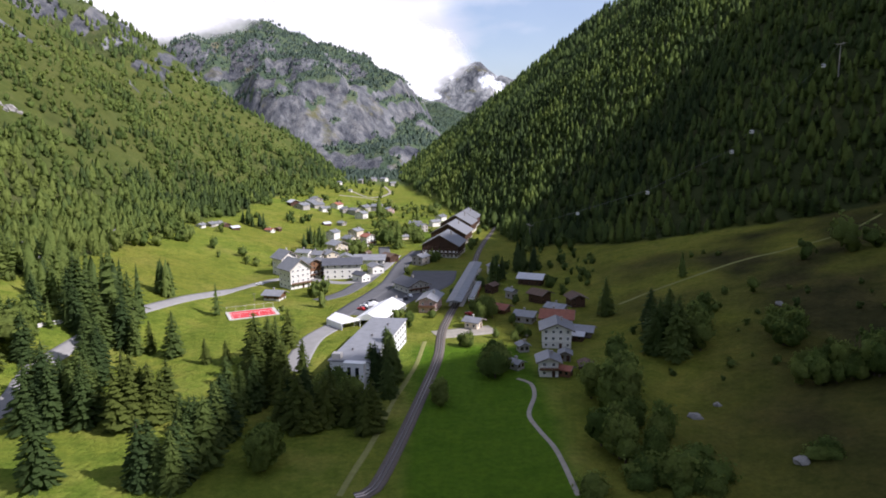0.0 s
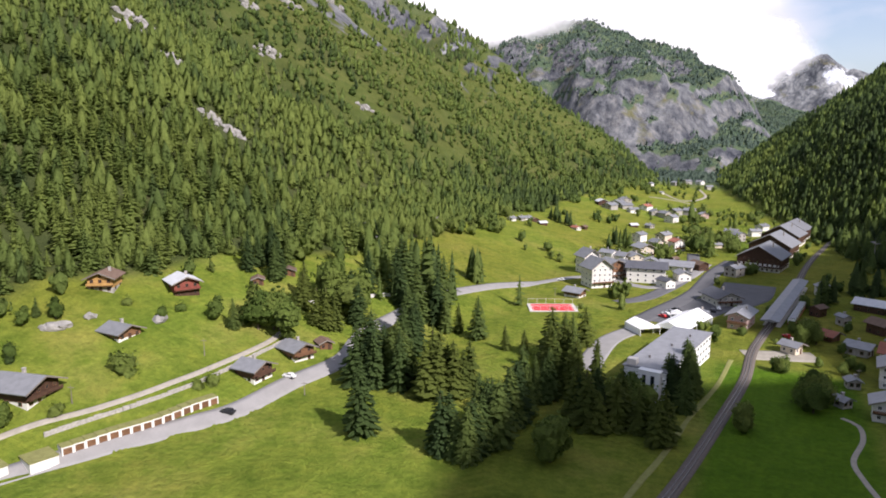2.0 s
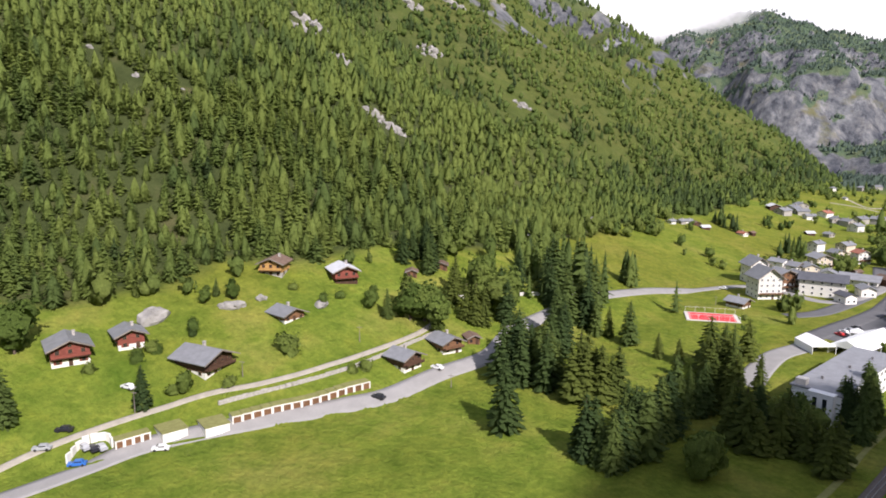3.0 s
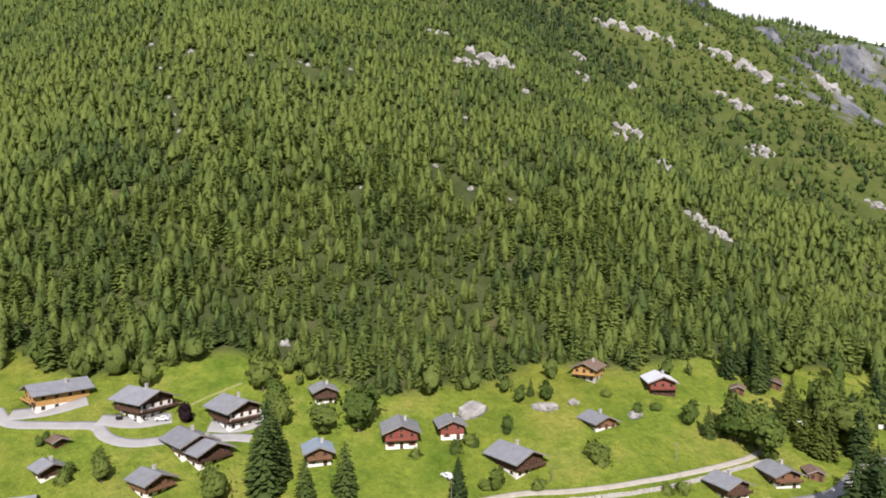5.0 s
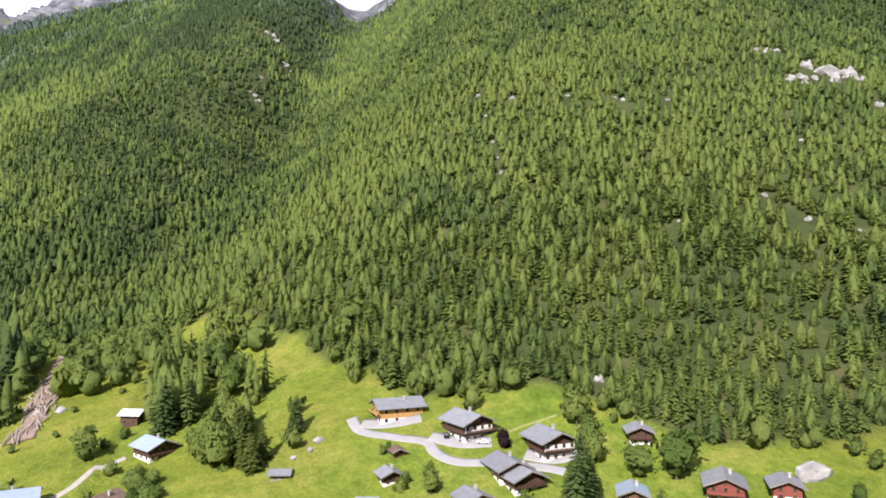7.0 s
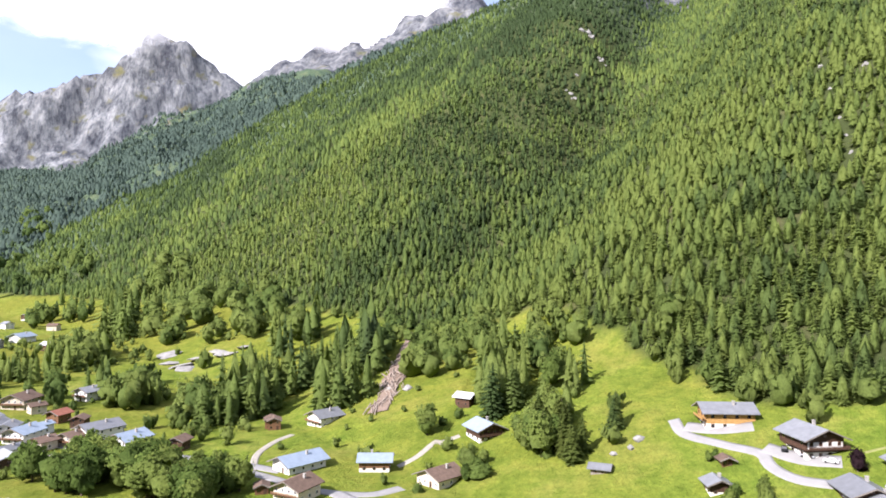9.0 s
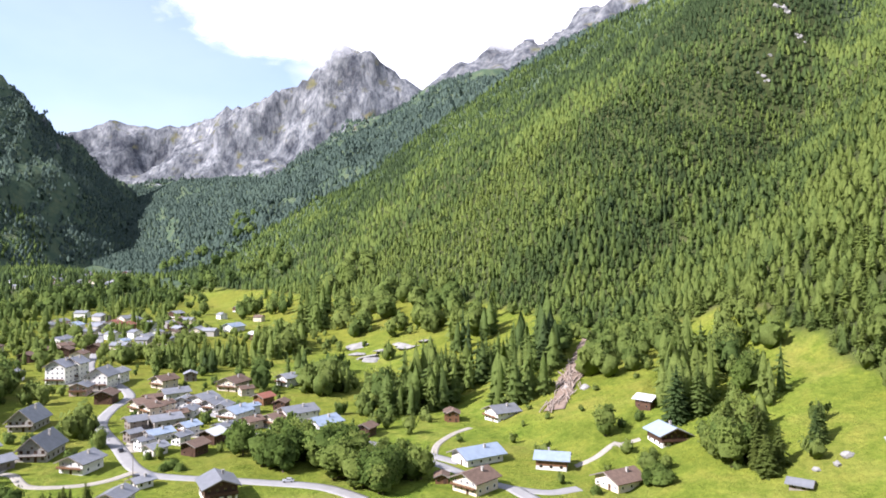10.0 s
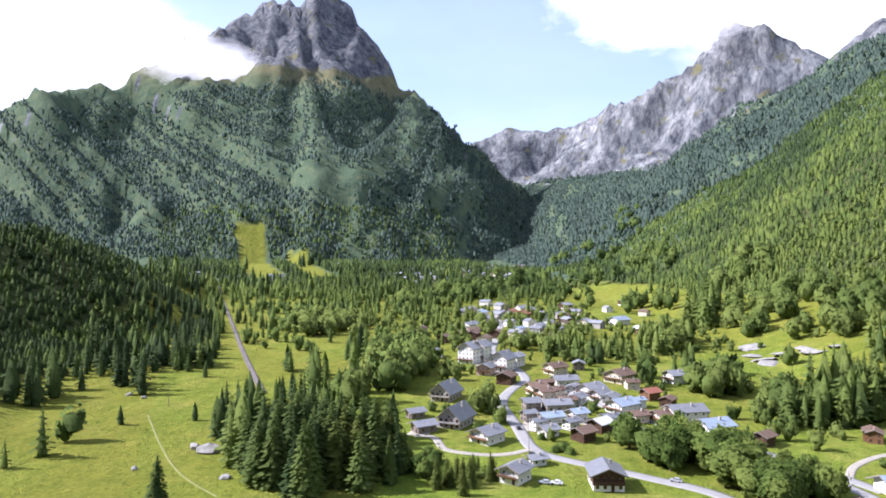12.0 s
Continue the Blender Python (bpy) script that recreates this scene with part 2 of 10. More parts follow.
def slope_right(x, y):
    d = -along(FOOT_R, x, y)[0]
    d = np.where(x < -300, -500, d)
    up = np.maximum(d, 0)
    wide = np.interp(y, [-500, -200, 0, 330, 380, 430, 600], [40, 150, 230, 230, 130, 60, 10])
    h = np.minimum(up, wide) * 0.25 + np.maximum(up - wide, 0) * np.interp(y, [0, 300, 500], [0.66, 0.7, 0.86])
    h += np.clip(d / 60, 0, 1) * 1.4 * waves(x, y, 38, 19, 3) + np.clip((d - 120) / 200, 0, 1) * 22 * waves(x, y, 170, 23, 4)
    top = np.interp(y, [-1220, -1100, -1000, -780, -500, -250, 0, 300, 600, 900, 1180, 1300, 1400, 1500], [0, 40, 66, 100, 330, 620, 760, 640, 520, 400, 265, 165, 100, 0])
    return np.minimum(h, np.maximum(top + 8 * waves(x, y, 80, 29, 4), 0))


NEAR_R, FAR_R = (0.0, 1500.0, 2600.0, 3800.0, 9000.0), (0.0, 1500.0, 3920.0, 4870.0, 9000.0)


def stretch(x, y):
    """How far the land beyond the valley is pushed out along the camera's sight lines, as a factor of its place on the
    small plan.
    """
    r = np.maximum(np.hypot(x, y), 1.0)
    return np.interp(r, NEAR_R, FAR_R) / r


def height(x, y):
    """The land's height; beyond 1500 m it is the small plan swelled about the camera, which keeps its outline in the
    view.
    """
    x, y = np.asarray(x, dtype=float), np.asarray(y, dtype=float)
    r = np.maximum(np.hypot(x, y), 1.0)
    k = r / np.interp(r, FAR_R, NEAR_R)
    return 80 + (plan_height(x / k, y / k) - 80) * k


def plan_height(x, y):
    x, y = np.asarray(x, dtype=float), np.asarray(y, dtype=float)
    f = floor_height(x, y)
    r = np.hypot(x, y)
    z = f + slope_left(x, y)
    z = np.maximum(z, f + slope_right(x, y))
    far = r > 1200
    if far.any():
        fx, fy, fz = x[far], y[far], z[far]
        for line, slope, lower, seed, rough, size in ((CLIFF_CREST, 0.5, 1.45, 31, 70, 240), (FAR_CREST, 0.5, 0.5, 37, 40, 200), (SNOW_CREST, 0.7, 0.5, 41, 110, 200), (SPUR_CREST, 0.8, 0.7, 43, 70, 150),
                                                       (HORN_CREST, 1.5, 1.05, 47, 110, 220), (CIRQUE_CREST, 0.9, 0.6, 53, 110, 200), (PEAK_CREST, 1.3, 0.94, 59, 70, 230)):
            fz = np.maximum(fz, crest(line, fx, fy, slope, lower, seed, rough, size))
        # gullies running down the wooded flanks of the southern peak
        flank = np.clip((-fy - 1500) / 200, 0, 1) * np.clip((fx + 1100) / 150, 0, 1) * np.clip((fz - 110) / 120, 0, 1)
        lean = 0.1 + 0.65 * np.tanh((fx + 330) / 160)
        gully = waves(fx - lean * (fz - 80) * 1.3, fz * 0.18 + 0.2 * fy, 95, 87, 3, 0.5)
        fz = fz + 42 * flank * (1 - 2 * np.abs(gully))
        # buttresses and ledges of the northern cliffs
        bold = np.clip((fy - 1450) / 150, 0, 1) * np.clip((fz - 60) / 60, 0, 1) * (fy < 2600)
        fz = fz + bold * (30 * (1 - 2.2 * np.abs(waves(fx, fy, 120, 181, 4, 0.6))) + 5 * np.sin(fz / 9 + 3 * waves(fx, fy, 160, 183, 2)))
        # broken ribs and pinnacles on the high rock
        ribs = 1 - 2 * np.abs(waves(fx, fy, 75, 95, 4, 0.55))
        fz = fz + 34 * (ribs - 0.2) * np.clip((fz - 620) / 150, 0, 1)
        z[far] = fz
    near = (x > 140) & (r < 1500)
    if near.any():
        z[near] = np.maximum(z[near], crest(SHADE_WALL_CREST, x[near], y[near], 1.7, 1.7, 67, 14))
    near = (y > 450) & (x < -150) & (r < 2200)
    if near.any():
        z[near] = np.maximum(z[near], crest(SHOULDER_CREST, x[near], y[near], 0.72, 0.72, 91, 36))
    near = (y < -420) & (x > -300) & (r < 1500)
    if near.any():
        z[near] = np.maximum(z[near], crest(HILL_CREST, x[near], y[near], 0.55, 0.4, 93, 8))
    return z


def ground(x, y):
    return float(height(np.array([x]), np.array([y]))[0])


# open pastures inside the woods: x, y and radius
GLADES = [(-352, -402, 20), (-388, -400, 26), (-416, -376, 24), (-438, -350, 20), (-432, -432, 18), (-339, -77, 15), (-322, -66, 15), (-303, -54, 16), (-389, -129, 9), (-460, -143, 8)]


def forest_cover(x, y, thinned=True):
    """How much of the ground the woods cover, 0..1."""
    x, y = np.asarray(x, dtype=float), np.asarray(y, dtype=float)
    n = waves(x, y, 55, 61, 3)
    dl = -along(FOOT_L, x, y)[0]
    dl = np.where(x > 400, -500, dl)
    edge = np.interp(y, [-1500, -1000, -600, -300, -100, -10, 45, 85, 120, 150, 200, 300, 650, 950], [20, 60, 95, 120, 132, 96, 88, 60, 64, 82, 78, 66, 80, 95])
    left = np.clip((dl - edge + 14 * n) / 8, 0, 1)
    dr = -along(FOOT_R, x, y)[0]
    dr = np.where(x < -300, -500, dr)
    edge = np.interp(y, [-900, -342, -200, 0, 330, 366, 409, 443, 480], [0, 20, 140, 230, 230, 150, 65, 35, 5])
    right = np.clip((dr - edge + 8 * n) / 8, 0, 1)
    # scrub, grass and rock instead of closed forest towards the north
    if thinned:
        left = left * (1 - 0.88 * np.clip((y - 330) / 220, 0, 1) * np.clip((dl - 100) / 60, 0, 1) * np.clip((waves(x, y, 120, 63, 4) + 0.45) / 0.25, 0, 1))
    for gx, gy, radius in GLADES:
        left = left * np.clip((np.hypot(x - gx, y - gy) - radius + 3 * n) / 6, 0, 1)
    hill = np.clip((x - 62 - 0.11 * (y + 500) + 22 * n) / 16, 0, 1) * np.clip((-y - 470) / 60, 0, 1) * (y > -1300)
    return np.maximum(np.maximum(left, right), hill)


def rock_cover(x, y, z):
    """How bare the mountain is, 0..1: cliffs, summits above the trees, the pale horn."""
    e = 8.0
    steep = np.hypot((plan_height(x + e, y) - plan_height(x - e, y)) / (2 * e), (plan_height(x, y + e) - plan_height(x, y - e)) / (2 * e))
    r = np.hypot(x, y)
    far = np.clip((r - 1250) / 200, 0, 1)
    limit = np.where(y > 1300, 1.05, np.where((y < -1700) & (x > -1150), 3.4, 1.75))
    cliff = np.clip((steep - limit + 0.30 * waves(x, y, 150, 71, 4)) / 0.22, 0, 1) * np.where(y > 0, 1, np.clip((z - 330) / 120, 0, 1))
    summit = np.clip((z - np.where((y < -1700) & (x > -1150), 700, np.where((x < -1400) & (y > -1750) & (y < 0), 560, 690)) + 70 * waves(x, y, 260, 73, 4)) / 60, 0, 1)
    pale = np.clip((z - 330 + 90 * waves(x, y, 120, 75, 4)) / 70, 0, 1) * np.exp(-((np.hypot(x + 2000, y + 2350) / 900) ** 6)) + np.clip((r - 3130) / 100, 0, 1)
    band = np.clip((steep - 0.86 + 0.55 * waves(x, y, 95, 77, 5)) / 0.14, 0, 1) * np.clip((y - 620) / 120, 0, 1) * np.clip((-x - 330) / 120, 0, 1) * (r < 1700)
    return np.clip(far * (cliff + summit) + pale + band, 0, 1)


def mesh_from(name, verts, faces, material=None, smooth=False):
    """A mesh from numpy arrays of corners and of triangles or quads."""
    me = bpy.data.meshes.new(name)
    nf, k = faces.shape
    me.vertices.add(len(verts))
    me.vertices.foreach_set("co", np.ascontiguousarray(verts, dtype=np.float32).ravel())
    me.loops.add(nf * k)
    me.loops.foreach_set("vertex_index", np.ascontiguousarray(faces, dtype=np.int32).ravel())
    me.polygons.add(nf)
    me.polygons.foreach_set("loop_start", np.arange(0, nf * k, k, dtype=np.int32))
    me.polygons.foreach_set("use_smooth", np.full(nf, smooth))
    me.update(calc_edges=True)
    if material:
        me.materials.append(material)
    return me


# the ground sheet: rings that widen outwards, finer where the camera looks
fine_az = np.arange(-40, 200, 0.42)
coarse_az = np.arange(200, 320, 2.0)
az = np.radians(np.concatenate([fine_az, coarse_az]))
rings = np.concatenate([[0.02, 15, 30, 45], 60 * 1.0180 ** np.arange(0, 168), 1200 * 1.0098 ** np.arange(0, 119)])
A, R = np.meshgrid(az, rings, indexing="ij")
GX, GY = -R * np.sin(A), R * np.cos(A)
GZ = plan_height(GX, GY)
n_a, n_r = A.shape
ii, jj = np.meshgrid(np.arange(n_a), np.arange(n_r - 1), indexing="ij")
i2 = (ii + 1) % n_a
quads = np.stack([ii * n_r + jj, ii * n_r + jj + 1, i2 * n_r + jj + 1, i2 * n_r + jj], axis=-1).reshape(-1, 4)
cover = 0.72 * forest_cover(GX, GY, False) + 0.28 * forest_cover(GX, GY)
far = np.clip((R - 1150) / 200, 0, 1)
rock = rock_cover(GX, GY, GZ)
alp = np.clip((GZ - np.where((GX < -1000) & (GY > -1750), 720, 600) + 60 * waves(GX, GY, 200, 81, 3)) / 60, 0, 1) * far
far, cover = far * (1 - alp), np.where((R > 1500) & (GZ > 110), 1.0, np.maximum(cover, alp))
pasture = (((np.abs(GX + 135 - 0.05 * (GZ - 90)) < 34) & (GY < -1330) & (GZ < 165)) | ((np.abs(GX + 240) < 26) & (GY < -1300) & (GZ < 95))) & (GY > -2200)
far, cover, rock = np.where(pasture, 0, far), np.where(pasture, 0, cover), np.where(pasture, 0, rock)
dry = np.clip(0.45 + 0.85 * waves(GX, GY, 75, 79, 5) + 0.45 * (GX > 20) + 0.9 * pasture + 0.15 * ((GY < -200) & (GX > -60)) + 0.4 * np.clip((-GY - 400) / 60, 0, 1) - 0.3 * ((GX < -60) & (R < 330)), 0, 1)
# on bare rock the same value tells dark slate from pale granite
# the southern peak's low value puts its shade into the rock colour
granite = np.where((GX < -1100) & (GY < -1500), 0.78, np.where(GY > 1300, 0.42, np.where((GY < -1500), 0.35, 0.5)))
dry = np.where((rock > 0.02) & (R > 1200), granite, dry)
dry = np.where((R > 3350) & (GY > 0), 2.0, dry)         # snow lies on the farthest peaks
# the right-hand meadow's shade, put into its colour as darker olive-brown grass
shaded_grass = np.clip((GX - 38 + 30 * waves(GX, GY, 60, 107, 3)) / 70, 0, 1) * np.clip((GY - 5) / 60, 0, 1) * np.clip((430 - GY) / 60, 0, 1) * (R < 1000) * (0.75 + 0.35 * waves(GX, GY, 28, 109, 3))
lush = np.clip((GX + 14) / 6, 0, 1) * np.clip((36 - GX) / 8, 0, 1) * np.clip((GY - 110) / 10, 0, 1) * np.clip((258 - GY) / 8, 0, 1)
dry = dry * (1 - lush) - 0.6 * lush
dry = np.where((shaded_grass > 0) & (lush < 0.5), np.maximum(dry, shaded_grass) + 0.6 * shaded_grass, dry)
swell = stretch(GX, GY)
land = mesh_from("ground", np.stack([GX * swell, GY * swell, 80 + (GZ - 80) * swell], -1).reshape(-1, 3), quads[:, ::-1], None, True)
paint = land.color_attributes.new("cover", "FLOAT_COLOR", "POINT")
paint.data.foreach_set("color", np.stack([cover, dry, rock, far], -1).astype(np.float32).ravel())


def land_material():
    k = Mat("meadow_and_mountain", 0.95, 0, 0.04)
    c = k.attr("cover")
    meadow = k.ramp(k.noise(0.035, 6, 0.6), (0.30, (0.112, 0.168, 0.022)), (0.50, (0.168, 0.216, 0.032)), (0.70, (0.234, 0.242, 0.056)))
    meadow = k.mix(k.math("MINIMUM", k.math("MULTIPLY", c[1], 0.62), 0.62), meadow, (0.185, 0.172, 0.030))
    # darkest mix: the shade of the right-hand meadow as a colour
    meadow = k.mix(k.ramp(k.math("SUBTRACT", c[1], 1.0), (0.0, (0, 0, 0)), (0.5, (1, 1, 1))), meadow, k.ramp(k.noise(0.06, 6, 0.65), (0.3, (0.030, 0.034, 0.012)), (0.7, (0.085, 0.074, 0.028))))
    meadow = k.mix(k.math("MULTIPLY", k.math("MINIMUM", c[1], 0.0), -1.6), meadow, (0.085, 0.165, 0.012))
    blades = k.ramp(k.noise(0.55, 7, 0.75), (0.28, (0.62, 0.66, 0.62)), (0.72, (1.22, 1.2, 1.12)))
    meadow = k.mix(1.0, meadow, blades, "MULTIPLY")
    patches = k.ramp(k.noise(0.14, 6, 0.65), (0.32, (0.72, 0.80, 0.70)), (0.5, (1, 1, 1)), (0.68, (1.18, 1.10, 1.02)))
    meadow = k.mix(0.8, meadow, patches, "MULTIPLY")
    litter = k.ramp(k.noise(0.05, 7, 0.65), (0.3, (0.034, 0.046, 0.016)), (0.55, (0.060, 0.074, 0.026)), (0.72, (0.100, 0.094, 0.042)))
    # far wooded ground, also cooler in colour to stand in for haze
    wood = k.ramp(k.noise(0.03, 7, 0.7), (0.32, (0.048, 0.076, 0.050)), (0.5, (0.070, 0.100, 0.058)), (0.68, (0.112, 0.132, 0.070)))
    alpha = k.node("ShaderNodeAttribute")
    alpha.attribute_name = "cover"
    cliff = k.ramp(k.noise(0.011, 11, 0.72, (1, 1, 0.45)), (0.38, (0.045, 0.049, 0.060)), (0.46, (0.112, 0.118, 0.126)), (0.56, (0.212, 0.220, 0.224)), (0.64, (0.345, 0.350, 0.350)))
    slate = k.ramp(k.noise(0.03, 9, 0.7, (1, 1, 0.22)), (0.38, (0.030, 0.034, 0.044)), (0.5, (0.080, 0.084, 0.094)), (0.63, (0.176, 0.170, 0.160)))
    cliff = k.mix(k.math("MINIMUM", c[1], 1.0), slate, cliff)
    cliff = k.mix(k.math("MULTIPLY", k.math("GREATER_THAN", c[1], 1.5), k.ramp(k.noise(0.006, 6, 0.6), (0.52, (0, 0, 0)), (0.60, (1, 1, 1)))), cliff, (0.75, 0.78, 0.82))
    cracks = k.ramp(k.noise(0.05, 8, 0.7, (1, 1, 0.16)), (0.40, (0.45, 0.46, 0.50)), (0.50, (1, 1, 1)), (0.62, (1.25, 1.22, 1.16)))
    cliff = k.mix(0.85, cliff, cracks, "MULTIPLY")
    alpine = k.ramp(k.noise(0.02, 7, 0.65), (0.35, (0.085, 0.090, 0.045)), (0.65, (0.160, 0.145, 0.080)))
    cliff = k.mix(k.ramp(k.noise(0.011, 6, 0.6), (0.58, (0, 0, 0)), (0.68, (1, 1, 1))), cliff, alpine)
    high = k.node("ShaderNodeSeparateXYZ")
    k.link(k.pos, high.inputs[0])
    litter = k.mix(k.ramp(k.math("DIVIDE", high.outputs[2], 1500.0), (0.46, (0, 0, 0)), (0.54, (1, 1, 1))), litter, alpine)
    low = k.mix(c[0], meadow, litter)
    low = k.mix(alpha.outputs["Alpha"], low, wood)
    edge = k.math("ADD", c[2], k.math("MULTIPLY", k.math("SUBTRACT", k.noise(0.05, 6, 0.6), 0.5), 1.3))
    k.color(k.mix(k.ramp(edge, (0.42, (0, 0, 0)), (0.58, (1, 1, 1))), low, cliff))
    k.bump(k.noise(0.045, 10, 0.72), 0.7, 10.0)
    return k.m


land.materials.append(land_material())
tagged(new("ground", land), "green alpine meadows below wooded slopes and rocky peaks", "ground", kind="structure")


# ---------------------------------------------------------------- woods
def conifer(seed, boughs, girth=0.22, fine=1.0, sides=6):
    """A conifer 1 m high: an uneven core with many narrow drooping boughs standing out of it at random.
    Corners, triangles and the way each corner faces, outwards and up, so that the needles shade softly."""
    rng = np.random.RandomState(seed)
    v, f, ax = [], [], []
    bulge, lean = rng.uniform(0.52, 0.80), rng.uniform(-0.025, 0.025, 2)

    def reach(z):
        return (girth * (1 - z) ** bulge * min(1.0, 0.55 + 2.2 * z) + 0.008)

    levels = (0.06, 0.34, 0.68)
    for z in levels:
        for q in range(sides):
            a, r = 6.283 * (q + rng.uniform(-0.3, 0.3)) / sides, reach(z) * rng.uniform(0.55, 0.80)
            v.append((lean[0] * z + r * math.cos(a), lean[1] * z + r * math.sin(a), z + rng.uniform(-0.05, 0.05)))
    v.append((lean[0], lean[1], 1.0))
    top = len(v) - 1
    for k in range(len(levels) - 1):
        for q in range(sides):
            p, n = k * sides + q, k * sides + (q + 1) % sides
            f += [(p, n, n + sides), (p, n + sides, p + sides)]
    for q in range(sides):
        f.append((top - sides + q, top - sides + (q + 1) % sides, top))
    for i in range(boughs):
        z = 0.03 + 0.94 * (1 - math.sqrt(1 - (i + rng.uniform(0, 1)) / boughs * 0.995))
        a = rng.uniform(0, 6.283)
        r = reach(z) * rng.uniform(0.72, 1.22)
        half = (r * rng.uniform(0.16, 0.34) + 0.006) * fine
        b, drop, tip = r * rng.uniform(0.25, 0.5), rng.uniform(-0.05, 0.32), rng.uniform(-0.6, 0.6)
        ca, sa, cx, cy = math.cos(a), math.sin(a), lean[0] * z, lean[1] * z
        n = len(v)
        v += [(cx + b * ca - half * sa, cy + b * sa + half * ca, z + 0.06 * r + tip * half), (cx + r * ca, cy + r * sa, z - drop * r),
              (cx + b * ca + half * sa, cy + b * sa - half * ca, z + 0.06 * r - tip * half)]
        f.append((n, n + 1, n + 2))
    v = np.array(v)
    out = np.stack([v[:, 0], v[:, 1], np.zeros(len(v))], -1)
    out /= np.linalg.norm(out, axis=1)[:, None] + 1e-6
    out += np.array([0, 0, 0.55]) + rng.uniform(-0.45, 0.45, v.shape)
    return wound(v, np.array(f), out / np.linalg.norm(out, axis=1)[:, None])


def whorled(seed, whorls, fans, girth=0.22, sides=7):
    """A spruce 1 m high built of whorls: flat drooping fans of needles set round the stem, with gaps between the tiers."""
    rng = np.random.RandomState(seed)
    v, f, nrm = [], [], []
    bulge, lean = rng.uniform(0.58, 0.85), rng.uniform(-0.02, 0.02, 2)
    squash, turn = rng.uniform(0.85, 1.0), rng.uniform(0, 6.283)

    def reach(z):
        return girth * (1 - z) ** bulge * min(1.0, 0.6 + 2.4 * z) + 0.008

    for q in range(sides):
        a = 6.283 * q / sides
        r = reach(0.1) * 0.55 * rng.uniform(0.8, 1.1)
        v.append((r * math.cos(a), r * math.sin(a), 0.05))
        nrm.append((math.cos(a), math.sin(a), 0.1))
    v.append((lean[0], lean[1], 1.0))
    nrm.append((0, 0, 1))
    f += [(q, (q + 1) % sides, sides) for q in range(sides)]
    for k in range(whorls):
        z = 0.03 + 0.94 * (k / whorls) ** 0.92
        n_fans = max(4, int(round(fans * (1.15 - 0.7 * z))))
        spin = rng.uniform(0, 6.283)
        for i in range(n_fans):
            a = spin + 6.283 * (i + rng.uniform(-0.4, 0.4)) / n_fans
            r = reach(z) * rng.uniform(0.70, 1.20) * (1 + (squash - 1) * math.cos(2 * (a - turn)))
            half, drop = 2.6 / n_fans * rng.uniform(0.7, 1.2), rng.uniform(0.10, 0.42)
            zb = z + rng.uniform(-0.02, 0.02)
            cx, cy = lean[0] * z, lean[1] * z
            n = len(v)
            r1, r2 = r * rng.uniform(0.72, 0.95), r * rng.uniform(0.72, 0.95)
            v += [(cx + 0.15 * r * math.cos(a), cy + 0.15 * r * math.sin(a), zb + 0.12 * r),
                  (cx + r1 * math.cos(a - half), cy + r1 * math.sin(a - half), zb - drop * r1),
                  (cx + r * math.cos(a), cy + r * math.sin(a), zb - drop * r * 0.8),
                  (cx + r2 * math.cos(a + half), cy + r2 * math.sin(a + half), zb - drop * r2)]
            for w in range(4):
                up = rng.uniform(0.35, 1.0)
                nrm.append((math.cos(a) + rng.uniform(-0.3, 0.3), math.sin(a) + rng.uniform(-0.3, 0.3), up))
            f += [(n, n + 1, n + 2), (n, n + 2, n + 3)]
    out = np.array(nrm)
    return wound(np.array(v), np.array(f), out / np.linalg.norm(out, axis=1)[:, None])


def wound(v, f, out):
    """Triangles wound so that each shows its front the way its corners face."""
    g = np.cross(v[f[:, 1]] - v[f[:, 0]], v[f[:, 2]] - v[f[:, 0]])
    back = (g * out[f].mean(1)).sum(1) < 0
    return v, np.where(back[:, None], f[:, ::-1], f), out


def far_conifer(seed, sides=4):
    """A conifer 1 m high seen from afar: a ragged spire."""
    rng = np.random.RandomState(seed)
    v, f = [], []
    for z, r in ((0.10, 0.20), (0.50, 0.17)):
        for q in range(sides):
            a, w = 6.283 * (q + rng.uniform(-0.3, 0.3)) / sides, r * rng.uniform(0.6, 1.25)
            v.append((w * math.cos(a), w * math.sin(a), z + rng.uniform(-0.08, 0.08)))
    v.append((rng.uniform(-0.03, 0.03), rng.uniform(-0.03, 0.03), 1.0))
    for q in range(sides):
        n = (q + 1) % sides
        f += [(q, n, n + sides), (q, n + sides, q + sides), (sides + q, sides + n, 2 * sides)]
    v = np.array(v)
    out = v * np.array([1, 1, 0]) * 5 + np.array([0, 0, 0.5]) + rng.uniform(-0.4, 0.4, v.shape)
    return wound(v, np.array(f), out / np.linalg.norm(out, axis=1)[:, None])


def face_out(me, normals):
    """Gives each corner of a crown the way it faces."""
    me.attributes.new("custom_normal", "FLOAT_VECTOR", "POINT").data.foreach_set("vector", np.ascontiguousarray(normals, dtype=np.float32).ravel())


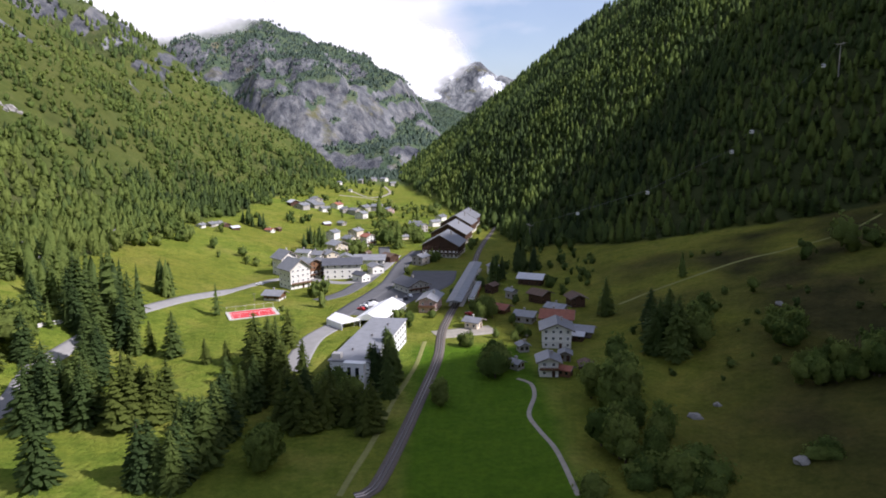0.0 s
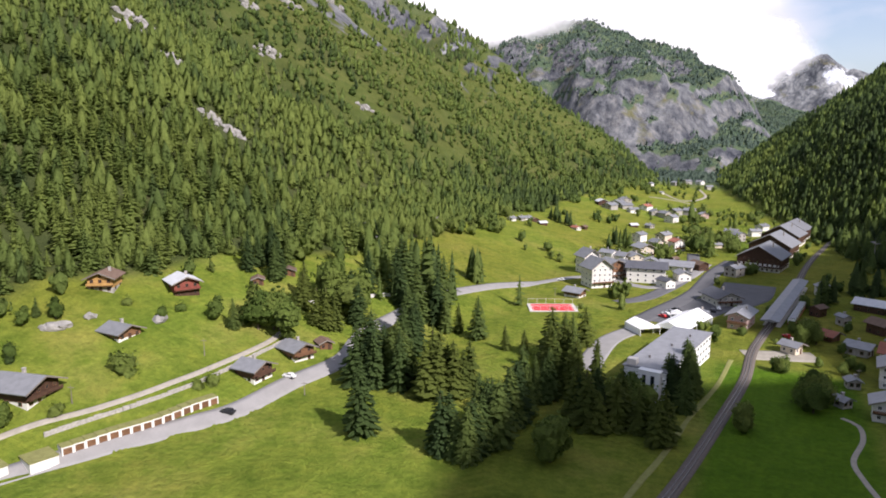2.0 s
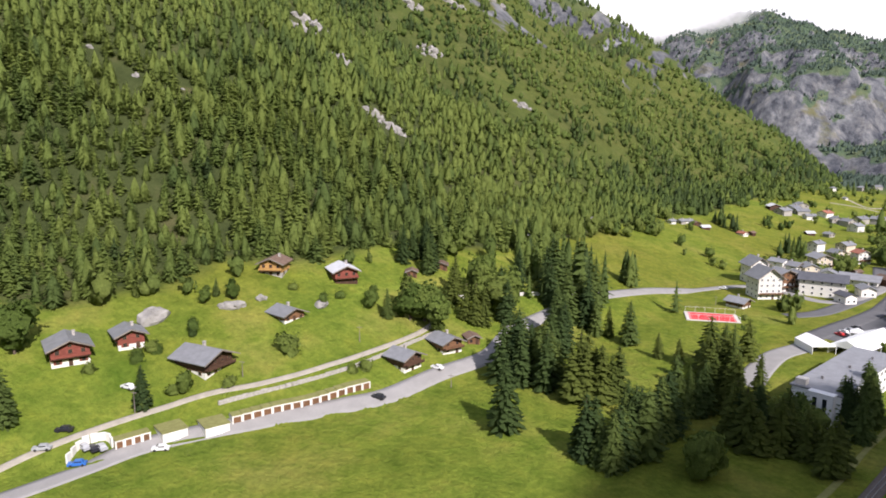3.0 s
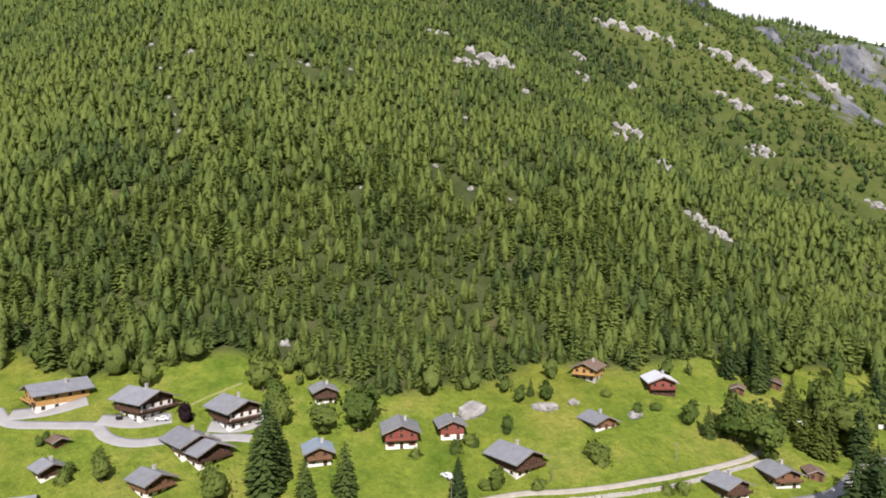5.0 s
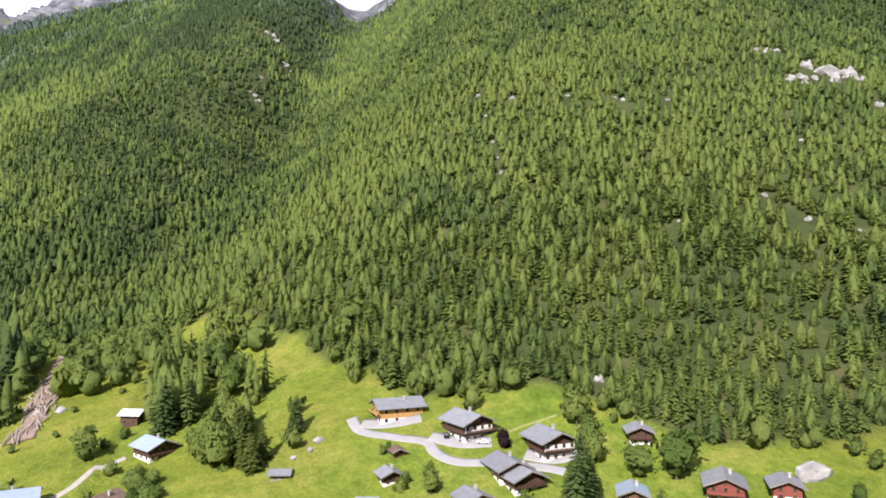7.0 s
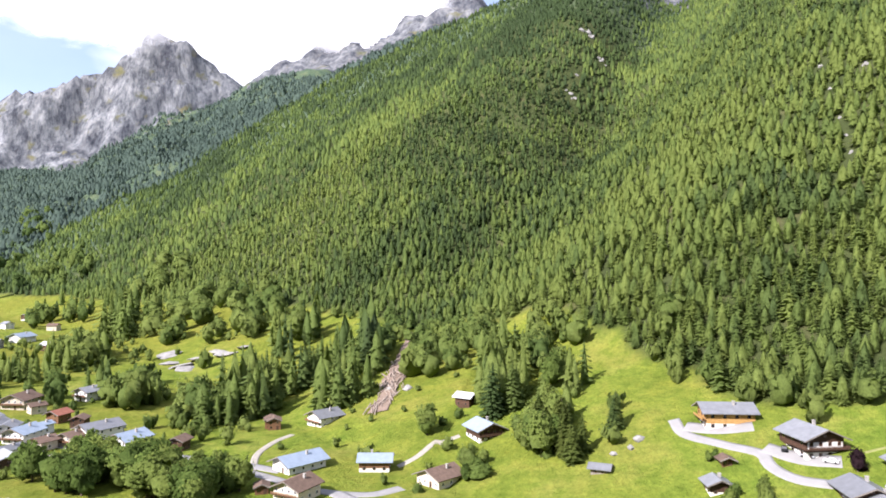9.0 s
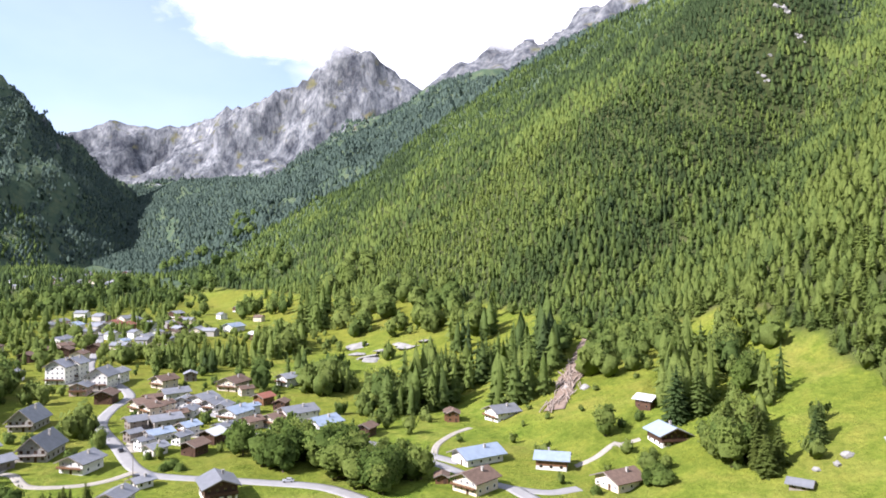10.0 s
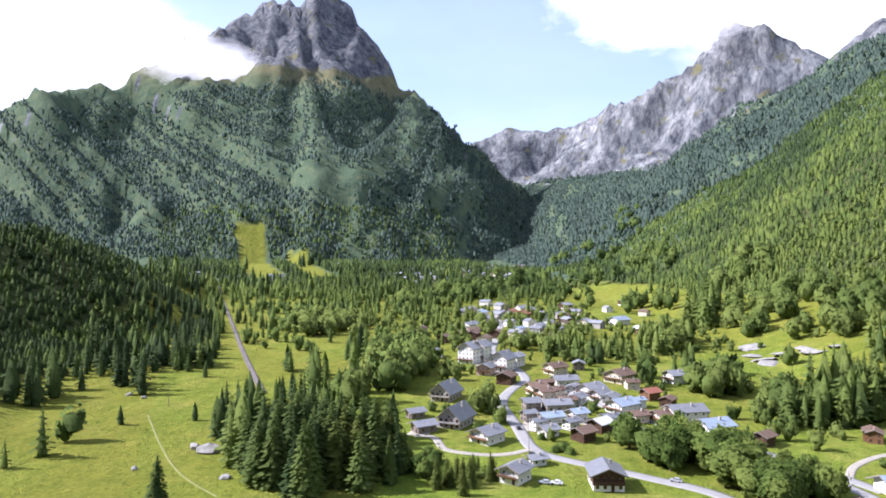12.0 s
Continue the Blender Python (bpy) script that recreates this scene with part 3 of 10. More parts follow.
def plant(name, forms, x, y, z, tall, wide, rng, material, label, shift=0.0):
    """Joins many trees into one mesh: each takes a form, a turn, a height and a width."""
    pick = rng.randint(0, len(forms), len(x))
    turn = rng.uniform(0, 6.283, len(x))
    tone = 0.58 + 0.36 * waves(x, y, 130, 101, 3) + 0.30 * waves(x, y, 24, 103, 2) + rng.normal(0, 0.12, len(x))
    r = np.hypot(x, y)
    # whole areas made lighter or darker, standing in for how light falls there
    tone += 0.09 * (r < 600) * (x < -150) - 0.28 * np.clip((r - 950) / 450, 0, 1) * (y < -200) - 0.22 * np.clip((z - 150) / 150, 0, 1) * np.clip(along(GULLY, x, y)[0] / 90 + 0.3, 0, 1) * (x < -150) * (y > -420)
    # shade on the gully side, right slope and southern hill put into tone
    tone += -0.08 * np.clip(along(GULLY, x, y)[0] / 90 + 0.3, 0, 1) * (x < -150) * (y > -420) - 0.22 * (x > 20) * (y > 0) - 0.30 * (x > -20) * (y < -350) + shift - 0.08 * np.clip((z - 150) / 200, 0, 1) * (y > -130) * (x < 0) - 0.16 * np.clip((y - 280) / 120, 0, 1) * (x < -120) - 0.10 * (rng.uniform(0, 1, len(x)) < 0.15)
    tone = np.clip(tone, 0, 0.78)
    vs, fs, ts, ns, base = [], [], [], [], 0
    for k, (v, f, nrm) in enumerate(forms):
        sel = pick == k
        n = int(sel.sum())
        if not n:
            continue
        c, s = np.cos(turn[sel])[:, None], np.sin(turn[sel])[:, None]
        px, py = v[None, :, 0] * (tall[sel] * wide[sel])[:, None], v[None, :, 1] * (tall[sel] * wide[sel])[:, None]
        vx = x[sel][:, None] + px * c - py * s
        vy = y[sel][:, None] + px * s + py * c
        vz = z[sel][:, None] - 0.4 + v[None, :, 2] * tall[sel][:, None]
        vs.append(np.stack([vx, vy, vz], -1).reshape(-1, 3))
        fs.append((f[None] + (np.arange(n) * len(v))[:, None, None]).reshape(-1, 3) + base)
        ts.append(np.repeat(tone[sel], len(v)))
        ns.append(np.stack([nrm[None, :, 0] * c - nrm[None, :, 1] * s, nrm[None, :, 0] * s + nrm[None, :, 1] * c, np.repeat(nrm[None, :, 2], n, 0)], -1).reshape(-1, 3))
        base += n * len(v)
    me = mesh_from(name, np.concatenate(vs), np.concatenate(fs), material, True)
    face_out(me, np.concatenate(ns))
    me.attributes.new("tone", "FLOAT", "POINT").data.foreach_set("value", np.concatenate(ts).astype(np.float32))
    return tagged(new(name, me), label, "forest", kind="stuff")


def scatter(r0, r1, a0, a1, gap, seed):
    """Places in a ring sector, on a jittered square grid."""
    rng = np.random.RandomState(seed)
    g = np.arange(-r1, r1, gap)
    x, y = [c.ravel() for c in np.meshgrid(g, g)]
    x, y = x + rng.uniform(-0.48, 0.48, len(x)) * gap, y + rng.uniform(-0.48, 0.48, len(y)) * gap
    r, a = np.hypot(x, y), np.degrees(np.arctan2(-x, y))
    a = np.where(a < -100, a + 360, a)
    ok = (r >= r0) & (r < r1) & (a > a0) & (a < a1)
    return x[ok], y[ok], rng


def seen_from_camera(x, y, z, tall):
    """Leaves out trees that the crests hide from the camera's hovering point."""
    eye = np.array([0.0, 0.0, 80.0])
    vis = np.ones(len(x), bool)
    for t in np.linspace(0.12, 0.97, 26):
        h = plan_height(x * t, y * t)
        vis &= h < eye[2] + (z + tall - eye[2]) * t + 6
    return vis


SPOTS = list(GLADES)      # x, y and radius of ground that stays clear of trees


def clear(x, y, margin=3.0):
    ok = np.ones(len(x), bool)
    for sx, sy, r in SPOTS:
        ok &= (x - sx) ** 2 + (y - sy) ** 2 > (r + margin) ** 2
    return ok


def woods(name, r0, r1, gap, forms, seed, tall, label, shift=0.0, a0=-40, a1=200):
    x, y, rng = scatter(r0 - 40, r1 + 40, a0, a1, gap, seed)
    r = np.hypot(x, y) + 80 * (lattice(np.floor(x / 9), np.floor(y / 9), 5) - 0.5)
    ok = (r >= r0) & (r < r1) & (forest_cover(x, y) > rng.uniform(0.02, 0.98, len(x)))
    bare = waves(x, y, 45, 83, 3) + 0.35 * np.clip((y - 420) / 200, 0, 1) * np.clip((-x - 200) / 150, 0, 1)
    ok &= bare < rng.uniform(0.55, 0.9, len(x))
    ok &= clear(x, y)
    x, y = x[ok], y[ok]
    z = height(x, y)
    h = rng.uniform(tall[0], tall[1], len(x)) * (0.88 + 0.25 * waves(x, y, 70, 89, 2))
    ok = seen_from_camera(x, y, z, h)
    x, y, z, h = x[ok], y[ok], z[ok], h[ok]
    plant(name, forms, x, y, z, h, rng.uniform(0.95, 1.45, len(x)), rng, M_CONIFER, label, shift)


NEAR_FORMS = [whorled(s, 13, 8, 0.29, 5) for s in range(6)] + [conifer(6 + s, 210, 0.29, 0.6, 6) for s in range(5)]
MID_FORMS = [conifer(20 + s, 42, 0.30, 1.2, 4) for s in range(10)]
HIGH_FORMS = [conifer(40 + s, 12, 0.30, 1.7, 3) for s in range(8)]
FAR_FORMS = [far_conifer(60 + s) for s in range(6)]
VALLEY_FORMS = [whorled(70 + s, 8, 6, 0.25, 4) for s in range(3)] + [conifer(73 + s, 60, 0.25, 0.9, 4) for s in range(3)]


def mountain_woods():
    """Woods on the far mountains, thinning out towards rock and summits; spots on the small plan, then moved out."""
    x, y, rng = scatter(1350, 3000, -15, 200, 7.6, 4)
    near = np.clip(np.maximum(slope_left(x, y), slope_right(x, y)) - 5, 0, 1) * (np.hypot(x, y) < 1500)
    z = plan_height(x, y)
    open_land = (z < floor_height(x, y) + 6) & (y < 0)
    bare = rock_cover(x, y, z)
    south = (y < -1500) & (x > -1150)
    lean = 0.1 + 0.65 * np.tanh((x + 330) / 160)
    gully = waves(x - lean * (z - 80) * 1.3, z * 0.18 + 0.2 * y, 95, 87, 3, 0.5)
    streaks = np.where(south, 0.9 - 4.5 * np.abs(gully), waves(0.8 * x + 0.6 * y, (0.8 * y - 0.6 * x) * 0.3, 90, 97, 4))
    limit = np.where((x < -1400) & (y > -1750) & (y < 0), 570, np.where(south, 690 - 0.22 * np.abs(x + 430), 640))
    ok = (bare < rng.uniform(0.1, 0.7, len(x)) + (0.22 + 0.75 * np.clip((z - 190) / 110, 0, 1)) * (y > 1300)) & (z < limit + 60 * waves(x, y, 90, 97, 4)) & ~open_land & (near < 0.5)
    ok &= np.where(south, np.abs(gully) > rng.uniform(0.0, 0.10, len(x)), streaks < rng.uniform(0.12, 0.7, len(x)))
    ok &= ~((np.abs(x + 135 - 0.05 * (z - 90)) < 34) & (y < -1330) & (z < 165)) & ~((np.abs(x + 240) < 26) & (y < -1300) & (z < 95))
    x, y, z = x[ok], y[ok], z[ok]
    h = rng.uniform(11, 20, len(x)) * np.where(y > 1300, 0.68, 1.0)
    ok = seen_from_camera(x, y, z, h)
    x, y, z, h = x[ok], y[ok], z[ok], h[ok]
    k = stretch(x, y)
    plant("mountain_forest", [far_conifer(80 + s, 3) for s in range(6)], x * k, y * k, 80 + (z - 80) * k, h, rng.uniform(1.3, 1.9, len(x)), rng, M_CONIFER_HAZY, "far conifer woods on the mountainsides")


# ---------------------------------------------------------------- builders
M_ROOF_GREY = plain("grey_metal_roof", (0.235, 0.24, 0.25), 0.5, 0.22, 0.5, 0.15, 0.5, 0.3)
M_ROOF_BLUE = plain("pale_blue_metal_roof", (0.32, 0.385, 0.46), 0.45, 0.15, 0.5, 0.25, 0.5, 0.2)
M_ROOF_WHITE = plain("white_metal_roof", (0.52, 0.53, 0.54), 0.55, 0.12, 0.4, 0.0, 0.4)
M_ROOF_BROWN = plain("brown_shingle_roof", (0.17, 0.115, 0.085), 0.85, 0.3, 0.8, 0, 0.2, 0.35)
M_ROOF_RED = plain("rust_red_roof", (0.30, 0.12, 0.08), 0.8, 0.25, 0.7, 0, 0.2, 0.2)
M_ROOF_DARK = plain("dark_slate_roof", (0.085, 0.088, 0.10), 0.6, 0.25, 0.6, 0, 0.4, 0.2)
M_PLASTER = plain("white_plaster", (0.74, 0.72, 0.66), 0.9, 0.08, 0.5, 0, 0.2, 0.18)
M_PLASTER_WARM = plain("cream_plaster", (0.62, 0.54, 0.42), 0.9, 0.1, 0.5, 0, 0.2, 0.2)
M_PLASTER_PINK = plain("pink_plaster", (0.55, 0.38, 0.34), 0.9, 0.1, 0.5, 0, 0.2, 0.1)
M_STONE = plain("grey_stone_wall", (0.34, 0.32, 0.29), 0.95, 0.35, 1.6, 0, 0.15)
M_CONCRETE = plain("concrete", (0.50, 0.48, 0.44), 0.9, 0.15, 0.7, 0, 0.2)
M_WHITE_PAINT = plain("white_paint", (0.80, 0.80, 0.78), 0.6, 0.05, 0.7, 0, 0.3)


def planks(name, c, random_amount=0.3):
    k = Mat(name, 0.75, 0, 0.2)
    grain = k.noise(0.8, 5, 0.6, (1, 1, 7), True)
    col = k.ramp(grain, (0.3, tuple(v * 0.6 for v in c)), (0.7, tuple(v * 1.25 for v in c)))
    info = k.node("ShaderNodeObjectInfo")
    g = k.ramp(info.outputs["Random"], (0.0, (1 - random_amount,) * 3), (1.0, (1.0,) * 3))
    return k.color(k.mix(1.0, col, g, "MULTIPLY")).bump(grain, 0.4, 0.04).m


M_WOOD_DARK = planks("dark_timber", (0.095, 0.052, 0.034))
M_WOOD = planks("brown_timber", (0.20, 0.105, 0.055))
M_WOOD_LIGHT = planks("honey_timber", (0.50, 0.29, 0.10), 0.15)
M_WOOD_RED = planks("red_painted_timber", (0.24, 0.070, 0.050), 0.15)
M_WOOD_GREY = planks("weathered_grey_timber", (0.24, 0.21, 0.18))
M_GLASS = Mat("window_glass", 0.06, 0.0, 0.8).color((0.018, 0.022, 0.028)).m
M_ASPHALT = plain("pale_asphalt", (0.25, 0.243, 0.232), 0.9, 0.12, 0.25, 0, 0.2)
# dark asphalt, its colour lowered to carry the shade over the station too
M_ASPHALT_DARK_SHADED = plain("dark_shaded_asphalt", (0.11, 0.11, 0.113), 0.9, 0.15, 0.25, 0, 0.2)
M_GRAVEL = plain("gravel_lane", (0.30, 0.275, 0.225), 0.95, 0.2, 0.5, 0, 0.1)
M_BALLAST = plain("railway_ballast", (0.13, 0.112, 0.095), 0.95, 0.3, 1.2, 0, 0.1)
M_STEEL = plain("rail_steel", (0.35, 0.33, 0.32), 0.35, 0.15, 1.0, 0.8, 0.5)
M_ROCK = plain("grey_granite", (0.25, 0.24, 0.22), 0.95, 0.4, 0.35, 0, 0.15)
M_EARTH = plain("bare_brown_earth", (0.20, 0.15, 0.115), 0.95, 0.25, 0.4, 0, 0.1)
M_DRYGRASS = plain("trodden_dry_grass", (0.200, 0.205, 0.070), 0.95, 0.2, 0.5, 0, 0.1)
M_RED_COURT = plain("red_sports_surface", (0.55, 0.045, 0.05), 0.8, 0.08, 0.4, 0, 0.2)
M_CANVAS = plain("white_tent_canvas", (0.82, 0.82, 0.80), 0.7, 0.05, 0.5, 0, 0.2)
M_RUBBER = plain("black_rubber", (0.02, 0.02, 0.02), 0.8, 0.1, 3.0)
M_RED_LEAF = foliage("purple_leaves", [(0.030, 0.018, 0.022), (0.045, 0.024, 0.030)])

BOXES = {}


def box(lo, hi):
    """Corners and faces of a box, to be joined into a part."""
    (a, b, c), (d, e, f) = lo, hi
    v = [(a, b, c), (d, b, c), (d, e, c), (a, e, c), (a, b, f), (d, b, f), (d, e, f), (a, e, f)]
    return v, [(3, 2, 1, 0), (4, 5, 6, 7), (0, 1, 5, 4), (1, 2, 6, 5), (2, 3, 7, 6), (3, 0, 4, 7)]


def joined(*pieces):
    v, f = [], []
    for pv, pf in pieces:
        n = len(v)
        v += list(pv)
        f += [tuple(i + n for i in q) for q in pf]
    return v, f


def part(name, piece, material, parent=None, label="", at=None):
    """ONE mesh object from corners and faces, or from ready mesh data, under a thing or a part."""
    if isinstance(piece, tuple):
        me = bpy.data.meshes.new(name)
        me.from_pydata(piece[0], [], piece[1])
        me.update()
        me.materials.append(material)
    else:
        me = piece
    ob = new(name, me)
    if parent is not None:
        ob.parent = parent
    if at is not None:
        ob.matrix_basis = at
    return tagged(ob, label)


def thing(name, x, y, turn, label, category, group="", sink=0.0, z=None):
    e = new(name)
    e.empty_display_size = 0.5
    e.matrix_basis = pose(x, y, (ground(x, y) if z is None else z) - sink, 0, 0, turn)
    return tagged(e, label, category, group)


def data(name, piece, material):
    """Shared mesh data for repeated parts."""
    if name not in BOXES:
        me = bpy.data.meshes.new(name)
        me.from_pydata(piece[0], [], piece[1])
        me.update()
        me.materials.append(material)
        BOXES[name] = me
    return BOXES[name]


def window_data(kind, w, h):
    key = f"{kind}_{w:.1f}_{h:.1f}"
    t = 0.12
    frame_piece = joined(box((-w / 2, -0.10, 0), (-w / 2 + t, 0.05, h)), box((w / 2 - t, -0.10, 0), (w / 2, 0.05, h)),
                         box((-w / 2, -0.10, 0), (w / 2, 0.05, t)), box((-w / 2, -0.10, h - t), (w / 2, 0.05, h)), box((-0.04, -0.09, t), (0.04, 0.05, h - t)))
    pane_piece = box((-w / 2 + t, -0.05, t), (w / 2 - t, 0.03, h - t))
    trim = {"white": M_WHITE_PAINT, "wood": M_WOOD, "dark": M_WOOD_DARK}[kind]
    return data("window_frame_" + key, frame_piece, trim), data("pane_" + key, pane_piece, M_GLASS)


def plain_window(kind):
    if "far_" + kind not in BOXES:
        me = data("far_" + kind, joined(box((-0.6, -0.06, 0), (0.6, 0.05, 1.3)), box((-0.47, -0.08, 0.13), (0.47, 0.05, 1.17))), {"white": M_WHITE_PAINT, "wood": M_WOOD, "dark": M_WOOD_DARK}[kind])
        me.materials.append(M_GLASS)
        for q in me.polygons:
            q.material_index = int(q.index >= 6)
    return BOXES["far_" + kind]


def add_window(parent, x, y, z, turn, w=1.1, h=1.25, kind="white", shutter=None, simple=False):
    if simple:
        part("window", plain_window(kind), None, parent, at=pose(x, y, z, 0, 0, turn))
        return
    fr, pn = window_data(kind, w, h)
    o = part("window", fr, None, parent, at=pose(x, y, z, 0, 0, turn))
    part("pane", pn, None, o)
    if shutter:
        s = data(f"shutter_{shutter.name}_{h:.1f}", box((-0.26, -0.07, 0), (0.26, 0.0, h)), shutter)
        for side in (-1, 1):
            part("shutter", s, None, o, at=pose(side * (w / 2 + 0.27), -0.01, 0))


def gable_prism(w, l, z0, z1, rise, y0=None):
    """A storey with a gable on both ends: corners and faces."""
    a, y0 = w / 2, -l / 2 if y0 is None else y0
    y1 = y0 + l
    v = [(-a, y0, z0), (a, y0, z0), (a, y0, z1), (0, y0, z1 + rise), (-a, y0, z1), (-a, y1, z0), (a, y1, z0), (a, y1, z1), (0, y1, z1 + rise), (-a, y1, z1)]
    return v, [(0, 1, 2, 3, 4), (9, 8, 7, 6, 5), (0, 5, 6, 1), (1, 6, 7, 2), (4, 9, 5, 0), (2, 7, 8, 3), (3, 8, 9, 4)]


def roof_slab(side, w, l, z1, rise, over, thick=0.28):
    """One slope of a gabled roof, with its overhang."""
    a = w / 2
    k = rise / a
    xo, zo = side * (a + over), z1 - k * over
    y0, y1 = -l / 2 - over * 1.1, l / 2 + over * 0.8
    v = []
    for dz in (0.04, 0.04 + thick):
        v += [(0, y0, z1 + rise + dz), (xo, y0, zo + dz), (xo, y1, zo + dz), (0, y1, z1 + rise + dz)]
    f = [(0, 1, 2, 3), (7, 6, 5, 4), (0, 4, 5, 1), (1, 5, 6, 2), (2, 6, 7, 3), (3, 7, 4, 0)]
    return (v, f) if side < 0 else (v, [q[::-1] for q in f])


def house(name, x, y, turn, w, l, eave, roof, lower, upper, label, pitch=0.42, split=0.36, balcony=True, detail=2, group="", chimney=True, over=1.0, shutter=None, category="house"):
    """A gabled house: masonry below, timber or plaster above, two roof slopes, chimney, balcony, doors and windows."""
    h = thing(name, x, y, turn, label, category, group)
    SPOTS.append((x, y, 0.6 * max(w, l)))
    ca, sa = math.cos(radians(turn)), math.sin(radians(turn))
    corners = [(sx * w / 2, sy * l / 2) for sx in (-1, 1) for sy in (-1, 1)]
    zs = [ground(x + cx * ca - cy * sa, y + cx * sa + cy * ca) for cx, cy in corners]
    h.location.z = base = min(zs) + 0.02 * (max(zs) - min(zs))
    low, lift = min(zs) - base - 0.6, 0.0
    rise = pitch * w / 2
    zs_ = lift + eave * split
    part("lower_wall", box((-w / 2, -l / 2, low), (w / 2, l / 2, zs_)), lower, h)
    e = 0.10 if upper is not lower else 0.0
    part("upper_wall", gable_prism(w + e, l + e, zs_, lift + eave, rise), upper, h)
    for side in (-1, 1):
        part("roof_slope", roof_slab(side, w, l, lift + eave, rise, over), roof, h)
    if chimney:
        cx, cy = w * 0.18, l * 0.12
        zt = lift + eave + rise
        c = part("chimney", joined(box((cx - 0.4, cy - 0.35, zt - rise * 0.5), (cx + 0.4, cy + 0.35, zt + 0.9)), box((cx - 0.5, cy - 0.45, zt + 0.9), (cx + 0.5, cy + 0.45, zt + 1.02))), M_STONE, h)
    kind = "white" if upper in (M_PLASTER, M_PLASTER_WARM, M_PLASTER_PINK) else "wood"
    floors = max(1, int(round((eave) / 2.7)))
    if detail:
        n = max(2, int(w / 2.6)) if detail > 1 else 2
        for fl in range(floors):
            z = lift + 0.9 + fl * (eave / floors)
            for i in range(n):
                px = (i + 0.5) / n * w - w / 2
                if fl == 0 and i == n // 2 and detail > 1:
                    part("door", box((px - 0.55, -l / 2 - 0.09, lift * 0.4 + 0.05), (px + 0.55, -l / 2 + 0.02, lift * 0.4 + 2.15)), M_WOOD_DARK, h)
                else:
                    add_window(h, px, -l / 2 - e / 2, z, 0, kind=kind, shutter=shutter, simple=detail < 2)
            m = max(2, int(l / 3.8)) if detail > 1 else (1 if math.hypot(x, y) < 520 else 0)
            for i in range(m):
                py = (i + 0.5) / m * l - l / 2
                add_window(h, w / 2 + e / 2, py, z, 90, kind=kind, simple=True)
                add_window(h, -w / 2 - e / 2, py, z, -90, kind=kind, simple=True)
        if detail > 1 and rise > 1.4:
            add_window(h, 0, -l / 2 - e / 2, lift + eave + 0.15, 0, 0.9, 0.9, kind)
    if detail > 1:
        # boards that close the roof edge over the front gable
        k = rise / (w / 2)
        yb = -l / 2 - over * 1.1
        for side in (-1, 1):
            xo, zo, zr = side * (w / 2 + over), lift + eave - k * over, lift + eave + rise
            v = [(px, py, pz + dz) for py in (yb - 0.10, yb - 0.01) for px, pz in ((0, zr), (xo, zo)) for dz in (-0.06, 0.36)]
            part("bargeboard", (v, [(0, 2, 3, 1), (4, 5, 7, 6), (0, 4, 6, 2), (1, 3, 7, 5), (0, 1, 5, 4), (2, 6, 7, 3)]), M_WOOD_GREY, h)
    if balcony and floors > 1 and detail:
        z = lift + eave / floors - 0.05
        d = 1.5
        if kind == "wood" and w > 7 and upper is not M_WOOD_LIGHT and eave > 6:
            part("plaster_band", box((-w / 2 + 0.3, -l / 2 - e / 2 - 0.03, z + 0.16), (w / 2 - 0.3, -l / 2 - e / 2 + 0.02, z + 2.15)), M_PLASTER, h)
            for side in (-1, 1):
                s0, s1 = sorted((side * (w / 2 + e / 2), side * (w / 2 + 1.2)))
                q = part("balcony", box((s0, -l / 2 - d, z), (s1, l * 0.15, z + 0.16)), M_WOOD_DARK, h)
                o0, o1 = sorted((side * (w / 2 + 1.12), side * (w / 2 + 1.2)))
                part("railing", joined(box((o0, -l / 2 - d, z + 0.92), (o1, l * 0.15, z + 1.07)), box((o0, -l / 2 - d, z + 0.3), (o1, l * 0.15, z + 0.82))), upper, q)
        b = part("balcony", box((-w / 2 - 0.1, -l / 2 - d, z), (w / 2 + 0.1, -l / 2, z + 0.16)), M_WOOD_DARK, h)
        part("railing", joined(box((-w / 2 - 0.1, -l / 2 - d, z + 0.95), (w / 2 + 0.1, -l / 2 - d + 0.1, z + 1.07)), box((-w / 2 - 0.1, -l / 2 - d, z + 0.3), (w / 2 + 0.1, -l / 2 - d + 0.05, z + 0.85)),
                               *[box((q * w / 6 - 0.06, -l / 2 - d, z + 0.16), (q * w / 6 + 0.06, -l / 2 - d + 0.12, z + 1.0)) for q in (-3, -2, -1, 0, 1, 2, 3)]), upper if kind == "wood" else M_WOOD, b)
    return h


def smooth_line(points, step=2.0):
    """A Catmull-Rom curve through the points, cut into equal steps."""
    p = [np.array(q, float) for q in points]
    p = [2 * p[0] - p[1]] + p + [2 * p[-1] - p[-2]]
    out = []
    for i in range(1, len(p) - 2):
        n = max(2, int(np.linalg.norm(p[i + 1] - p[i]) / step))
        for t in np.linspace(0, 1, n, endpoint=False):
            out.append(0.5 * (2 * p[i] + (p[i + 1] - p[i - 1]) * t + (2 * p[i - 1] - 5 * p[i] + 4 * p[i + 1] - p[i + 2]) * t * t + (3 * p[i] - p[i - 1] - 3 * p[i + 1] + p[i + 2]) * t ** 3))
    return np.array(out + [p[-2]])


